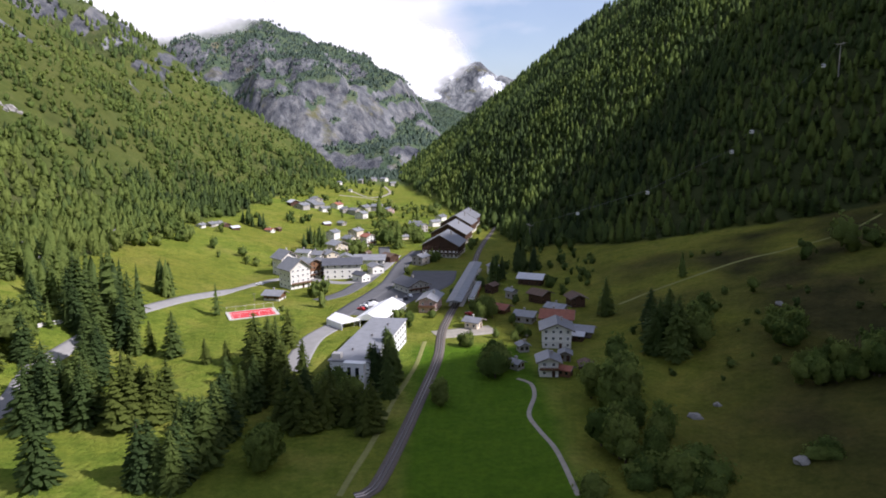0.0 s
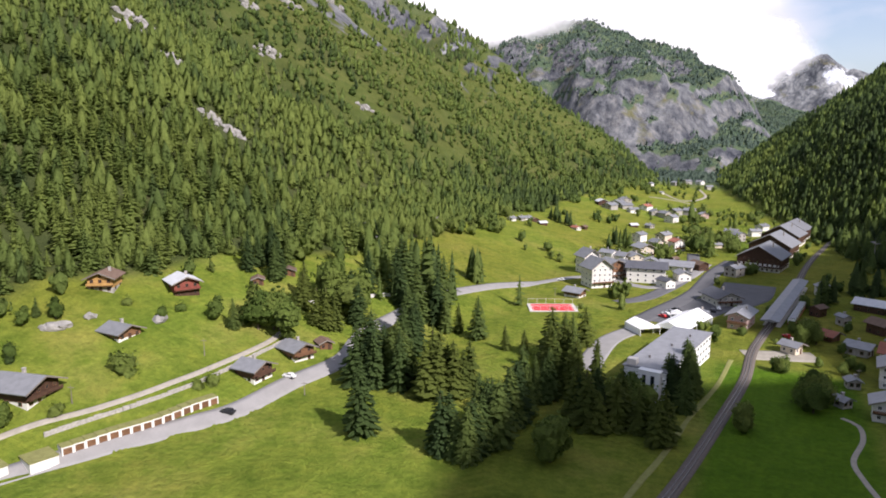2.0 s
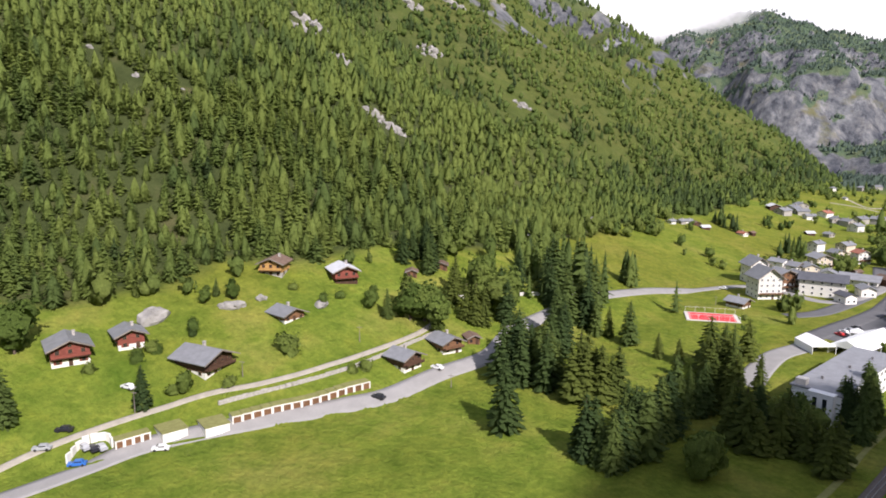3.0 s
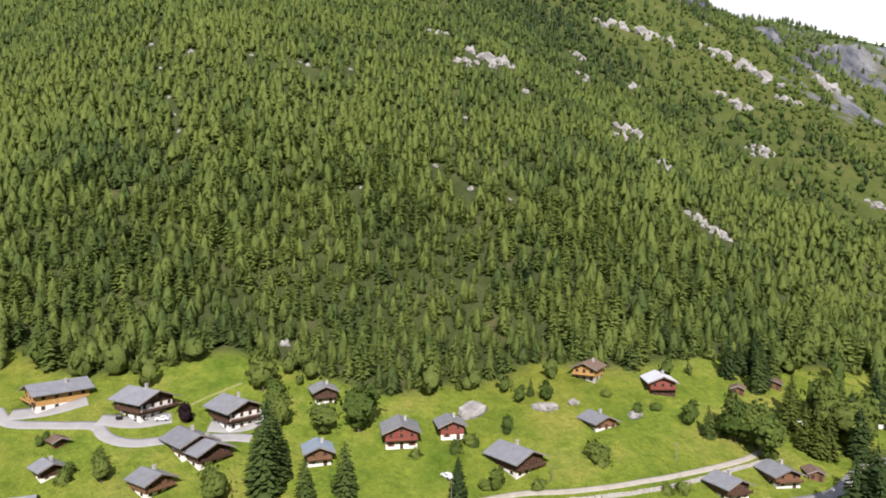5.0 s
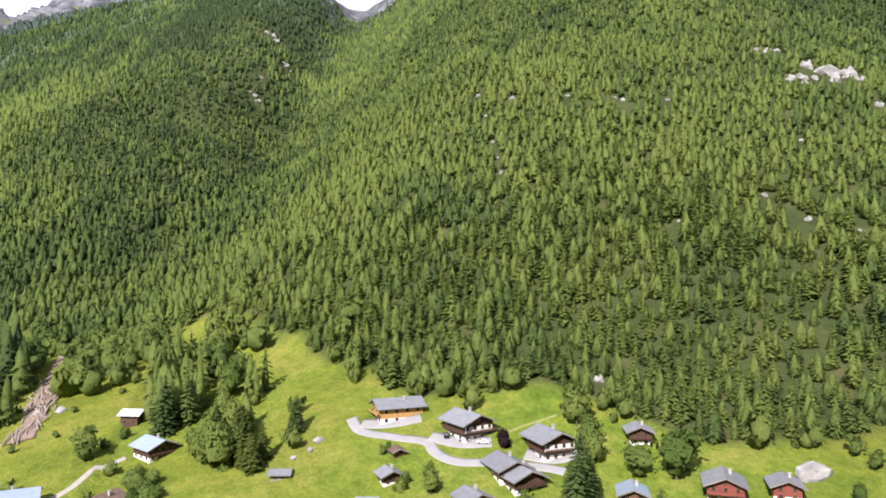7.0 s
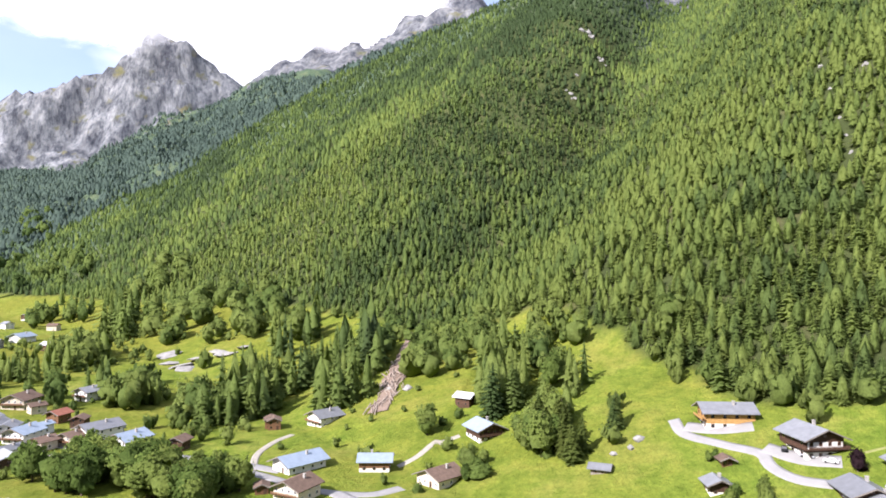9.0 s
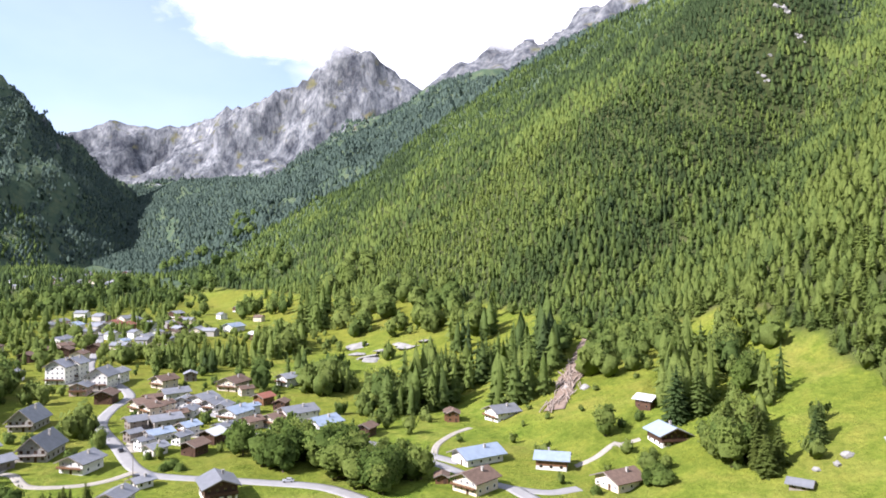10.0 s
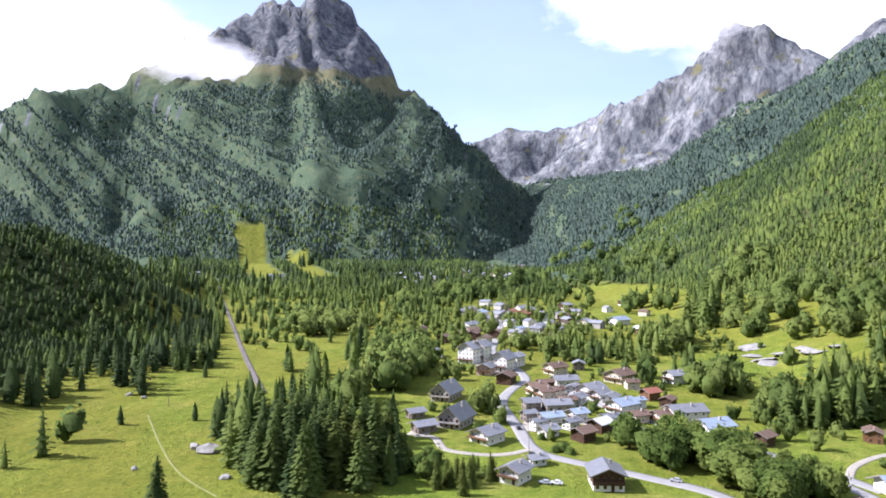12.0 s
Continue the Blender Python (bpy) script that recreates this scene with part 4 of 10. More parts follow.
def ribbon(name, points, width, material, lift=0.14, lateral=0.0, ragged=0.0, seed=0, across=4):
    """A strip laid over the land, with its edges turned down into the ground."""
    c = smooth_line(points)
    t = np.gradient(c, axis=0)
    t /= np.linalg.norm(t, axis=1)[:, None] + 1e-9
    nrm = np.stack([-t[:, 1], t[:, 0]], 1)
    rng = np.random.RandomState(seed)
    offs = np.linspace(-0.5, 0.5, across + 1)
    w = width * (1 + ragged * waves(c[:, 0], c[:, 1], 14, seed + 5, 2)) if ragged else np.full(len(c), width)
    rows = []
    for k, o in enumerate(offs):
        q = c + nrm * (lateral + o * w)[:, None]
        rows.append(np.column_stack([q, height(q[:, 0], q[:, 1]) + lift]))
    for o, pos in ((-0.5, 0), (0.5, len(rows))):
        q = c + nrm * (lateral + o * (w + 0.3))[:, None]
        skirt = np.column_stack([q, height(q[:, 0], q[:, 1]) - 0.5])
        rows.insert(pos if pos == 0 else len(rows), skirt)
    v = np.stack(rows, 1)
    n, m = v.shape[:2]
    i, j = np.meshgrid(np.arange(n - 1), np.arange(m - 1), indexing="ij")
    f = np.stack([i * m + j, (i + 1) * m + j, (i + 1) * m + j + 1, i * m + j + 1], -1).reshape(-1, 4)
    return mesh_from(name, v.reshape(-1, 3), f[:, ::-1], material, True)


def strip(name, points, width, material, label, category, lift=0.14, kind="structure", **more):
    SPOTS.extend((q[0], q[1], width / 2) for q in smooth_line(points, 5.0))
    return tagged(new(name, ribbon(name, points, width, material, lift, **more)), label, category, kind=kind)


# trees that stand alone or in groves
def trunk_piece(r, top, sides=7):
    v = [(r * s * math.cos(6.283 * i / sides), r * s * math.sin(6.283 * i / sides), z) for s, z in ((1.25, -0.03), (1.0, 0.03), (0.25, top)) for i in range(sides)]
    f = [(k * sides + i, k * sides + (i + 1) % sides, (k + 1) * sides + (i + 1) % sides, (k + 1) * sides + i) for k in range(2) for i in range(sides)]
    return v, f


def icosa():
    bm = bmesh.new()
    bmesh.ops.create_icosphere(bm, subdivisions=1, radius=1)
    v, f = np.array([q.co[:] for q in bm.verts]), np.array([[q.index for q in t.verts] for t in bm.faces])
    bm.free()
    return v, f


ICO = icosa()


def leafy_parts(seed, n_lumps=11, leaves=640, spread_out=1.0, leaf=1.0, low=0.06):
    """A broad crown 1 m high: uneven clumps of foliage, with many leaf sprays standing off them."""
    rng = np.random.RandomState(seed)
    vs, fs, base, lumps = [], [], 0, []
    for k in range(n_lumps):
        d = rng.normal(size=3)
        d /= np.linalg.norm(d)
        rad = rng.uniform(0.35, 1.0) if k else 0.0
        c = np.array([0.21 * d[0] * rad * spread_out, 0.21 * d[1] * rad * spread_out, 0.50 + 0.30 * d[2] * rad])
        size = rng.uniform(0.13, 0.20) if k else 0.30
        size *= 0.82 if leaves > 100 else 0.64
        v = ICO[0] * (1 + rng.uniform(-0.28, 0.28, (len(ICO[0]), 1))) * size * np.array([1, 1, 0.9]) + c
        vs.append(v)
        fs.append(ICO[1] + base)
        base += len(v)
        lumps.append((c, size))
    for _ in range(leaves):
        c, size = lumps[rng.randint(len(lumps))]
        e = rng.normal(size=3)
        e /= np.linalg.norm(e)
        e[2] = abs(e[2]) * 0.45 + e[2] * 0.55
        p = c + e * size * rng.uniform(0.90, 1.50)
        a = np.cross(e, rng.normal(size=3))
        a /= np.linalg.norm(a)
        b = np.cross(e, a) * 0.6 - e * 0.55
        s = rng.uniform(0.026, 0.048) * leaf
        vs.append(np.array([p + a * s, p + b * s, p - a * s, p - b * s]))
        fs.append(np.array([[0, 1, 2], [0, 2, 3]]) + base)
        base += 4
    v = np.concatenate(vs) * np.array([1.1, 1.1, 1.0])
    z0, z1 = v[:, 2].min(), v[:, 2].max()
    v[:, 2] = low + (1 - low) * (v[:, 2] - z0) / (z1 - z0)
    out = (v - np.array([0, 0, 0.42])) * np.array([1.6, 1.6, 1.0])
    out = out / (np.linalg.norm(out, axis=1)[:, None] + 1e-6) + np.array([0, 0, 0.3]) + rng.uniform(-0.5, 0.5, v.shape)
    return wound(v, np.concatenate(fs), out / np.linalg.norm(out, axis=1)[:, None])


def limb_piece(seed):
    rng = np.random.RandomState(seed)
    out = [trunk_piece(0.026, 0.62)]
    for k in range(6):
        a, z = k * 1.05 + rng.uniform(-0.2, 0.2), rng.uniform(0.22, 0.45)
        x1, y1, z1 = 0.22 * math.cos(a), 0.22 * math.sin(a), z + 0.22
        r = 0.010
        out.append(([(r, 0, z), (-r, 0, z), (0, r, z + 0.02), (x1, y1, z1)], [(0, 1, 3), (1, 2, 3), (2, 0, 3)]))
    return joined(*out)


def tree_model(name, crown, stem, leaf_material, label, category):
    t = new(name)
    t.empty_display_size = 0.1
    me = mesh_from("crown", crown[0], crown[1], leaf_material, True)
    face_out(me, crown[2])
    part("trunk", stem, M_BARK, t)
    part("crown", me, None, t)
    return tagged(t, label, category)


CROWNS = {
    "spruce": [whorled(100 + s, 26, 13, 0.25) for s in range(6)],
    "larch": [whorled(130 + s, 22, 9, 0.255) for s in range(4)],
    "broad": [leafy_parts(160 + s) for s in range(4)],
    "bush": [(v * np.array([1.5, 1.5, 1.25]) - np.array([0, 0, 0.35]), f, n) for v, f, n in [leafy_parts(180 + s, 7, 330) for s in range(3)]],
    "purple": [leafy_parts(190)],
}
M_LARCH = foliage("larch_needles", [(0.105, 0.140, 0.036), (0.145, 0.180, 0.044)])
KINDS = {
    "spruce": ("spruce_tree", M_CONIFER_OBJ, "tall dark green spruce with drooping boughs", "tree"),
    "larch": ("larch_tree", M_LARCH, "light green feathery larch tree", "tree"),
    "broad": ("broadleaf_tree", M_BROADLEAF, "round-crowned green broadleaf tree in the grass", "tree"),
    "bush": ("bush", M_BROADLEAF, "low rounded green bush in the grass", "bush"),
    "purple": ("purple_leaved_tree", M_RED_LEAF, "dark purple-leaved ornamental tree", "tree"),
}
MODELS = {}


REST = {"spruce": [], "larch": [], "broad": [], "bush": [], "purple": []}
COUNT = {k: 0 for k in REST}
MOST = {"spruce": 220, "larch": 115, "broad": 270, "bush": 60, "purple": 10}
WANTED = []     # trees to plant, the nearest first once all are known


def tree(kind, x, y, tall, wide=1.0, rng=None):
    WANTED.append((math.hypot(x, y), kind, x, y, tall, wide))


def plant_wanted():
    rng = random.Random(77)
    for d, kind, x, y, tall, wide in sorted(WANTED):
        plant_tree(kind, x, y, tall, wide, rng)


def plant_tree(kind, x, y, tall, wide, rng):
    """One tree; the first of each form is built, the others are copies. Distant ones are kept for one joined mesh."""
    if not clear(np.array([x]), np.array([y]), 1.5)[0]:
        return None
    if math.hypot(x, y) > 380 or (COUNT[kind] >= MOST[kind]):
        REST[kind].append((x, y, tall, wide))
        return None
    COUNT[kind] += 1
    form = rng.randrange(len(CROWNS[kind]))
    name, mat, label, category = KINDS[kind]
    m = pose(x, y, ground(x, y) - 0.2, 0, 0, rng.uniform(0, 360))
    if (kind, form) not in MODELS:
        stem = limb_piece(form) if kind in ("broad", "purple") else trunk_piece(0.016, 0.9 if kind != "bush" else 0.45)
        t = tree_model(name, CROWNS[kind][form], stem, mat, label, category)
        MODELS[(kind, form)] = t
        t.matrix_basis = m @ Matrix.Diagonal((tall * wide, tall * wide, tall, 1))
        return tagged(t, group=name + "s")
    t = copy_thing(MODELS[(kind, form)], m)
    t.scale = (tall * wide, tall * wide, tall)
    return t


def grove(kind, x, y, radius, count, tall, seed, squash=1.0, turn=0.0, wide=1.0):
    """A handful of trees scattered over an oval."""
    rng = random.Random(seed)
    ca, sa = math.cos(radians(turn)), math.sin(radians(turn))
    for _ in range(count):
        a, d = rng.uniform(0, 6.283), radius * math.sqrt(rng.random())
        u, v = d * math.cos(a), d * math.sin(a) * squash
        tree(kind, x + u * ca - v * sa, y + u * sa + v * ca, tall * rng.uniform(0.75, 1.15), wide * rng.uniform(0.85, 1.15), rng)


def boulder_piece(seed, n=2):
    bm = bmesh.new()
    bmesh.ops.create_icosphere(bm, subdivisions=n, radius=1)
    rng = random.Random(seed)
    off = Vector((rng.uniform(-50, 50), rng.uniform(-50, 50), rng.uniform(-50, 50)))
    for v in bm.verts:
        q = noise.noise(v.co * 1.3 + off) * 0.45 + noise.noise(v.co * 3.1 + off) * 0.2
        v.co *= 1 + q
        v.co.z *= 0.62
    me = bpy.data.meshes.new("boulder")
    bm.to_mesh(me)
    bm.free()
    me.materials.append(M_ROCK)
    return me


BOULDERS = [boulder_piece(s) for s in range(5)]


def boulder(x, y, size, seed, label="pale grey granite boulder half sunk in grass", flat=1.0):
    rng = random.Random(seed)
    o = new("boulder", BOULDERS[seed % 5])
    o.matrix_basis = pose(x, y, ground(x, y) + 0.1 * size, rng.uniform(-12, 12), rng.uniform(-12, 12), rng.uniform(0, 360)) @ Matrix.Diagonal((size, size * rng.uniform(0.6, 1.0), size * flat, 1))
    return tagged(o, label, "rock", "boulders on the slope")


def crag_piece(seed):
    """A broken ledge of rock about 2 m across, jagged and uneven."""
    bm = bmesh.new()
    bmesh.ops.create_icosphere(bm, subdivisions=2, radius=1)
    off = Vector((7.3 * seed, 3.1, 11.7))
    for v in bm.verts:
        q = noise.noise(v.co * 1.9 + off) * 0.75 + noise.noise(v.co * 4.7 + off) * 0.5
        v.co *= max(0.35, 0.85 + q)
        v.co.z = 0.55 * v.co.z + 0.12 * math.floor(v.co.z * 4)
    me = bpy.data.meshes.new("crag")
    bm.to_mesh(me)
    bm.free()
    me.materials.append(M_ROCK)
    return me


CRAGS = [crag_piece(s) for s in range(4)]


def outcrop(x, y, size, seed):
    """Bare rock on the steep slope, with the trees between it and the camera left out so that it shows; the large ones
    are broken into several ledges.
    """
    rng = random.Random(500 + seed)
    d = math.hypot(x, y)
    ux, uy = -x / d, -y / d
    size *= 0.68
    ledges = [(0.0, 0.0, 1.0)]
    if size > 2.6:
        ledges += [(side * rng.uniform(1.3, 2.1) * size, rng.uniform(-0.8, 0.8) * size, rng.uniform(0.5, 0.85)) for side in (-1, 1)] + [(rng.uniform(-1, 1) * size, 1.6 * size, 0.6)]
    for k, (across, down, scale) in enumerate(ledges):
        px, py, s = x - uy * across + ux * down, y + ux * across + uy * down, size * scale
        o = new("rock_outcrop", CRAGS[(seed + k) % 4])
        o.matrix_basis = pose(px, py, ground(px, py), rng.uniform(-10, 10), rng.uniform(-10, 10), math.degrees(math.atan2(uy, ux)) + 90 + rng.uniform(-25, 25)) @ Matrix.Diagonal((s * 1.15, s * rng.uniform(0.6, 0.9), s * rng.uniform(0.9, 1.4), 1))
        tagged(o, "pale grey rock outcrop showing through the forest", "rock", "outcrops in the woods")
        for q in range(4):
            SPOTS.append((px + ux * q * 4.5, py + uy * q * 4.5, s * 0.7))


def car(x, y, turn, paint, label):
    """A small car: body with a cabin, glass, four wheels with rims, lamps."""
    c = thing("car", x, y, turn, label, "car", "parked cars", sink=-0.15)
    body = joined(box((-0.85, -2.1, 0.28), (0.85, 2.1, 0.82)), ([(-0.80, -1.5, 0.82), (0.80, -1.5, 0.82), (0.80, 1.2, 0.82), (-0.80, 1.2, 0.82), (-0.66, -1.15, 1.42), (0.66, -1.15, 1.42), (0.66, 0.45, 1.42), (-0.66, 0.45, 1.42)],
                                                               [(4, 5, 6, 7), (0, 1, 5, 4), (1, 2, 6, 5), (2, 3, 7, 6), (3, 0, 4, 7)]))
    b = part("body", body, paint, c)
    part("windscreen", box((-0.62, 0.55, 0.90), (0.62, 0.92, 1.28)), M_GLASS, b)
    for sx in (-1, 1):
        part("side_window", box((sx * 0.74 - 0.02, -1.1, 0.90), (sx * 0.74 + 0.02, 0.5, 1.30)), M_GLASS, b)
        part("headlight", box((sx * 0.62 - 0.15, 2.08, 0.58), (sx * 0.62 + 0.15, 2.13, 0.74)), M_WHITE_PAINT, b)
        for sy in (-1.3, 1.3):
            ring = [(math.cos(6.283 * i / 12), math.sin(6.283 * i / 12)) for i in range(12)]
            v = [(dx, 0.32 * p, 0.32 + 0.32 * q) for dx in (-0.1, 0.1) for p, q in ring]
            f = [tuple(range(12)), tuple(range(23, 11, -1))] + [(i, (i + 1) % 12, 12 + (i + 1) % 12, 12 + i) for i in range(12)]
            part("wheel", data("wheel", (v, f), M_RUBBER), None, c, at=pose(sx * 0.80, sy, -0.02))
    return c


def paint_of(name, c):
    k = Mat(name, 0.3, 0.1, 0.6)
    return k.color(k.mix(k.math("MULTIPLY", k.noise(2.0, 2), 0.3), c, tuple(v * 0.7 for v in c))).m


PAINTS = {"white": paint_of("white_car_paint", (0.75, 0.75, 0.74)), "black": paint_of("black_car_paint", (0.02, 0.02, 0.025)), "blue": paint_of("blue_car_paint", (0.03, 0.14, 0.45)),
          "silver": paint_of("silver_car_paint", (0.38, 0.39, 0.40)), "red": paint_of("red_car_paint", (0.45, 0.03, 0.03))}

# roads, lanes and the railway
SLIDE = [(-429.4, -218.9), (-377.4, -199.7), (-344.4, -187.3), (-313.4, -175.0), (-289.8, -168.0)]
strip("road", [(-205.0, -135.0), (-192.0, -105.0), (-178.0, -62.0), (-169.0, -15.0), (-163.0, 25.0), (-160.5, 50.0), (-160.0, 69.0)] + [(-159.3, 83.8), (-152.2, 101.6), (-142.7, 120.8), (-133.6, 142.0), (-130.9, 168.0), (-127.9, 191.1), (-131.6, 207.8), (-133.1, 224.5), (-129.8, 288.1), (-116.5, 339.6), (-95.5, 381.2), (-77.8, 383.2), (-53.1, 372.2), (-38.4, 405.2), (-31.9, 458.9)], 6.2, M_ASPHALT, "pale asphalt valley road beside the meadow", "road")
strip("lane", [(-164.0, 16.0), (-168.0, 34.0), (-171.4, 50.0)] + [(-172.4, 64.2), (-171.4, 77.3), (-168.6, 93.9), (-165.0, 107.6), (-159.1, 121.2), (-152.9, 141.0), (-150.4, 160.6), (-149.8, 179.8), (-151.4, 191.4)], 1.9, M_GRAVEL, "narrow gravel lane behind a low stone wall", "lane")
strip("footpath", [(29.1, 142.0), (27.8, 163.7), (25.2, 176.2), (23.7, 187.5), (27.2, 202.2), (27.1, 212.3), (23.4, 216.7)], 1.3, M_GRAVEL, "worn gravel footpath across the meadow", "path", lift=0.1)
strip("gravel_track", [(-24.0, 143.0), (-21.9, 156.5), (-18.9, 174.0), (-15.4, 201.4), (-10.4, 229.8), (-7.9, 258.9)], 1.6, M_DRYGRASS, "dry earth track beside the railway", "path", lift=0.1, ragged=0.3)
RAIL_NORTH = [(-20.4, 142.5), (-16.5, 146.1), (-12.9, 165.5), (-7.6, 200.9), (-2.7, 238.0), (-1.3, 271.0), (1.9, 297.0), (13.6, 377.8), (25.7, 487.3), (43.0, 586.4), (55.7, 594.4)]
RAIL_SOUTH = [(-37.8, -396.2), (-36.9, -461.5), (-36.6, -582.9), (-38.5, -769.0), (-39.8, -968.2), (-40.3, -1143.3)]
for rail_line in (RAIL_NORTH, RAIL_SOUTH):
    bed = strip("railway", rail_line, 3.6, M_BALLAST, "single railway track on dark ballast", "railway", lift=0.25)
    for side in (-0.5, 0.5):
        part("rail", ribbon("rail", rail_line, 0.12, M_STEEL, 0.5, lateral=side, across=1), None, bed)
strip("village_road", [(-217.5, -168.3), (-218.3, -183.2), (-216.8, -198.6), (-215.9, -221.0), (-210.8, -232.7), (-199.3, -236.1)], 5.5, M_ASPHALT, "asphalt village road", "road")
strip("main_street", [(-164.8, -168.9), (-165.0, -181.1), (-162.4, -192.7), (-149.0, -219.1), (-137.1, -239.6), (-132.4, -256.9), (-141.1, -290.5), (-152.8, -332.6), (-172.4, -362.0), (-193.6, -386.2), (-206.8, -443.1), (-216.0, -486.2), (-255.9, -565.8), (-297.0, -648.2), (-311.8, -707.3), (-314.0, -758.6)], 6.0, M_ASPHALT, "asphalt street through the village", "road")
strip("village_lane", [(-131.0, -256.5), (-119.7, -254.2), (-108.5, -257.0), (-97.6, -266.7), (-98.4, -284.5), (-91.7, -289.8)], 3.5, M_GRAVEL, "pale lane round the green", "lane")
strip("village_square", [(-195.4, -341.0), (-200.6, -320.4), (-202.6, -292.7), (-208.4, -269.9), (-209.6, -248.4)], 6.0, M_ASPHALT, "asphalt lane between the village houses", "road", lift=0.1)
strip("chalet_lane", [(-219.6, -117.3), (-208.4, -125.1), (-204.9, -146.7), (-211.6, -178.7), (-216.1, -223.7), (-218.6, -259.1)], 5.0, M_ASPHALT, "asphalt lane climbing past the chalets", "road")
strip("drive", [(-213.8, -179.2), (-231.8, -192.0), (-250.1, -198.0), (-264.7, -198.7)], 3.0, M_GRAVEL, "gravel drive to a chalet", "lane")
strip("drive", [(-241.0, -130.4), (-248.1, -125.4), (-259.7, -122.2), (-266.2, -115.0)], 3.0, M_GRAVEL, "gravel drive to a chalet", "lane")
strip("drive", [(-264.3, -29.8), (-253.8, -24.9), (-246.7, -12.2), (-241.0, -1.2), (-234.0, 1.7), (-227.8, 9.0), (-226.0, 21.7), (-222.1, 35.8), (-218.9, 42.4)], 4.0, M_ASPHALT, "pale drive winding to the chalets", "lane")
strip("forecourt", [(-258.8, -25.4), (-256.6, -14.8), (-258.0, -3.4)], 6.0, M_ASPHALT, "pale paved forecourt of a chalet", "yard", lift=0.18)
strip("forecourt", [(-244.0, 0.1), (-238.8, 10.4), (-238.1, 20.9)], 6.0, M_ASPHALT, "pale paved forecourt of a chalet", "yard", lift=0.18)
strip("forecourt", [(-229.9, 31.4), (-226.5, 40.1), (-227.8, 48.7)], 6.0, M_ASPHALT, "pale paved forecourt of a chalet", "yard", lift=0.18)
strip("forest_path", [(-250.9, 45.5), (-246.7, 33.7), (-243.5, 27.3)], 1.0, M_DRYGRASS, "faint path across the meadow", "path", lift=0.08)
strip("station_yard", [(-37.1, 299.7), (-27.1, 333.9), (-19.3, 345.5), (-8.3, 372.9), (-5.6, 403.0)], 26.0, M_ASPHALT_DARK_SHADED, "broad asphalt yard by the station", "yard", lift=0.1, across=12)
strip("river_road", [(-47.1, 299.3), (-40.4, 327.5), (-30.1, 373.8), (-25.5, 431.2), (-18.3, 477.7)], 9.0, M_ASPHALT_DARK_SHADED, "asphalt road into the village", "road", lift=0.16)
strip("mountain_lane", [(-132.2, 875.1), (-105.3, 888.8), (-84.7, 884.0)], 4.0, M_GRAVEL, "pale lane above the hamlet", "lane")
strip("mountain_lane", [(-128.6, 956.4), (-95.7, 900.9), (-77.8, 1003.0), (-96.8, 1132.9)], 4.0, M_GRAVEL, "pale lane above the hamlet", "lane")
strip("meadow_trail", [(20.2, -368.4), (12.2, -313.8), (3.9, -273.0), (-8.0, -244.9)], 0.8, M_DRYGRASS, "faint trodden trail in the grass", "path", lift=0.08)
strip("landslide", SLIDE, 10.0, M_EARTH, "brown landslide scar with felled trunks", "scar", lift=0.5, ragged=0.5, across=8)
strip("hill_path", [(79.1, 307.0), (109.4, 317.7), (138.7, 325.7), (164.6, 324.6), (186.1, 325.6), (216.5, 341.1)], 1.4, M_DRYGRASS, "worn path across the hillside", "path", lift=0.1, ragged=0.4)
strip("yard", [(-195.4, -341.0), (-171.6, -319.9), (-144.4, -280.0)], 13.0, M_GRAVEL, "gravel yard between the village houses", "yard", lift=0.08)
strip("yard", [(-175.3, -290.1), (-186.2, -273.6), (-199.8, -258.8)], 13.0, M_GRAVEL, "gravel yard between the village houses", "yard", lift=0.06)
strip("yard", [(-91.7, -289.8), (-104.6, -304.5), (-114.9, -306.1)], 9.0, M_GRAVEL, "gravel farmyard beside the stone houses", "yard", lift=0.08)
strip("yard", [(-186.5, -451.0), (-185.2, -418.9), (-189.2, -397.2)], 7.0, M_GRAVEL, "gravel yard between the village houses", "yard", lift=0.06)

strip("car_park", [(-52.0, 226.0), (-53.0, 246.0), (-52.0, 266.0), (-46.0, 284.0)], 9.0, M_ASPHALT, "pale asphalt car park beside the white building", "yard", lift=0.12, across=8)
strip("station_street", [(-62.0, 330.0), (-50.0, 352.0), (-38.0, 420.0), (-44.0, 500.0)], 8.0, M_ASPHALT_DARK_SHADED, "dark asphalt street through the small town", "road", lift=0.12, across=5)
strip("station_forecourt", [(-4.0, 268.0), (8.0, 272.0), (20.0, 276.0)], 12.0, M_GRAVEL, "gravel forecourt by the station", "yard", lift=0.08, across=6)

# chalets on the sunny slope
house("chalet", -205.8, 163.0, 32, 8.2, 9.1, 5.4, M_ROOF_BROWN, M_STONE, M_WOOD_LIGHT, "yellow timber chalet with a brown roof by the woods", over=1.3, detail=2, group="chalets on the slope")
house("chalet", -191.0, 183.6, 61, 8.7, 10.4, 5.4, M_ROOF_WHITE, M_WOOD_DARK, M_WOOD_RED, "dark red timber chalet with a pale metal roof", over=1.3, detail=2, group="chalets on the slope")
house("chalet", -181.1, 147.6, 86, 7.8, 8.6, 3.0, M_ROOF_GREY, M_PLASTER, M_WOOD, "brown timber chalet with white ground floor and grey roof", over=1.3, detail=2, group="chalets on the slope", balcony=False)
house("chalet", -199.1, 101.8, 73, 7.3, 8.0, 4.6, M_ROOF_GREY, M_PLASTER, M_WOOD_RED, "red timber chalet on a white base, grey roof", over=1.3, detail=2, group="chalets on the slope", shutter=M_WOOD_RED, balcony=False)
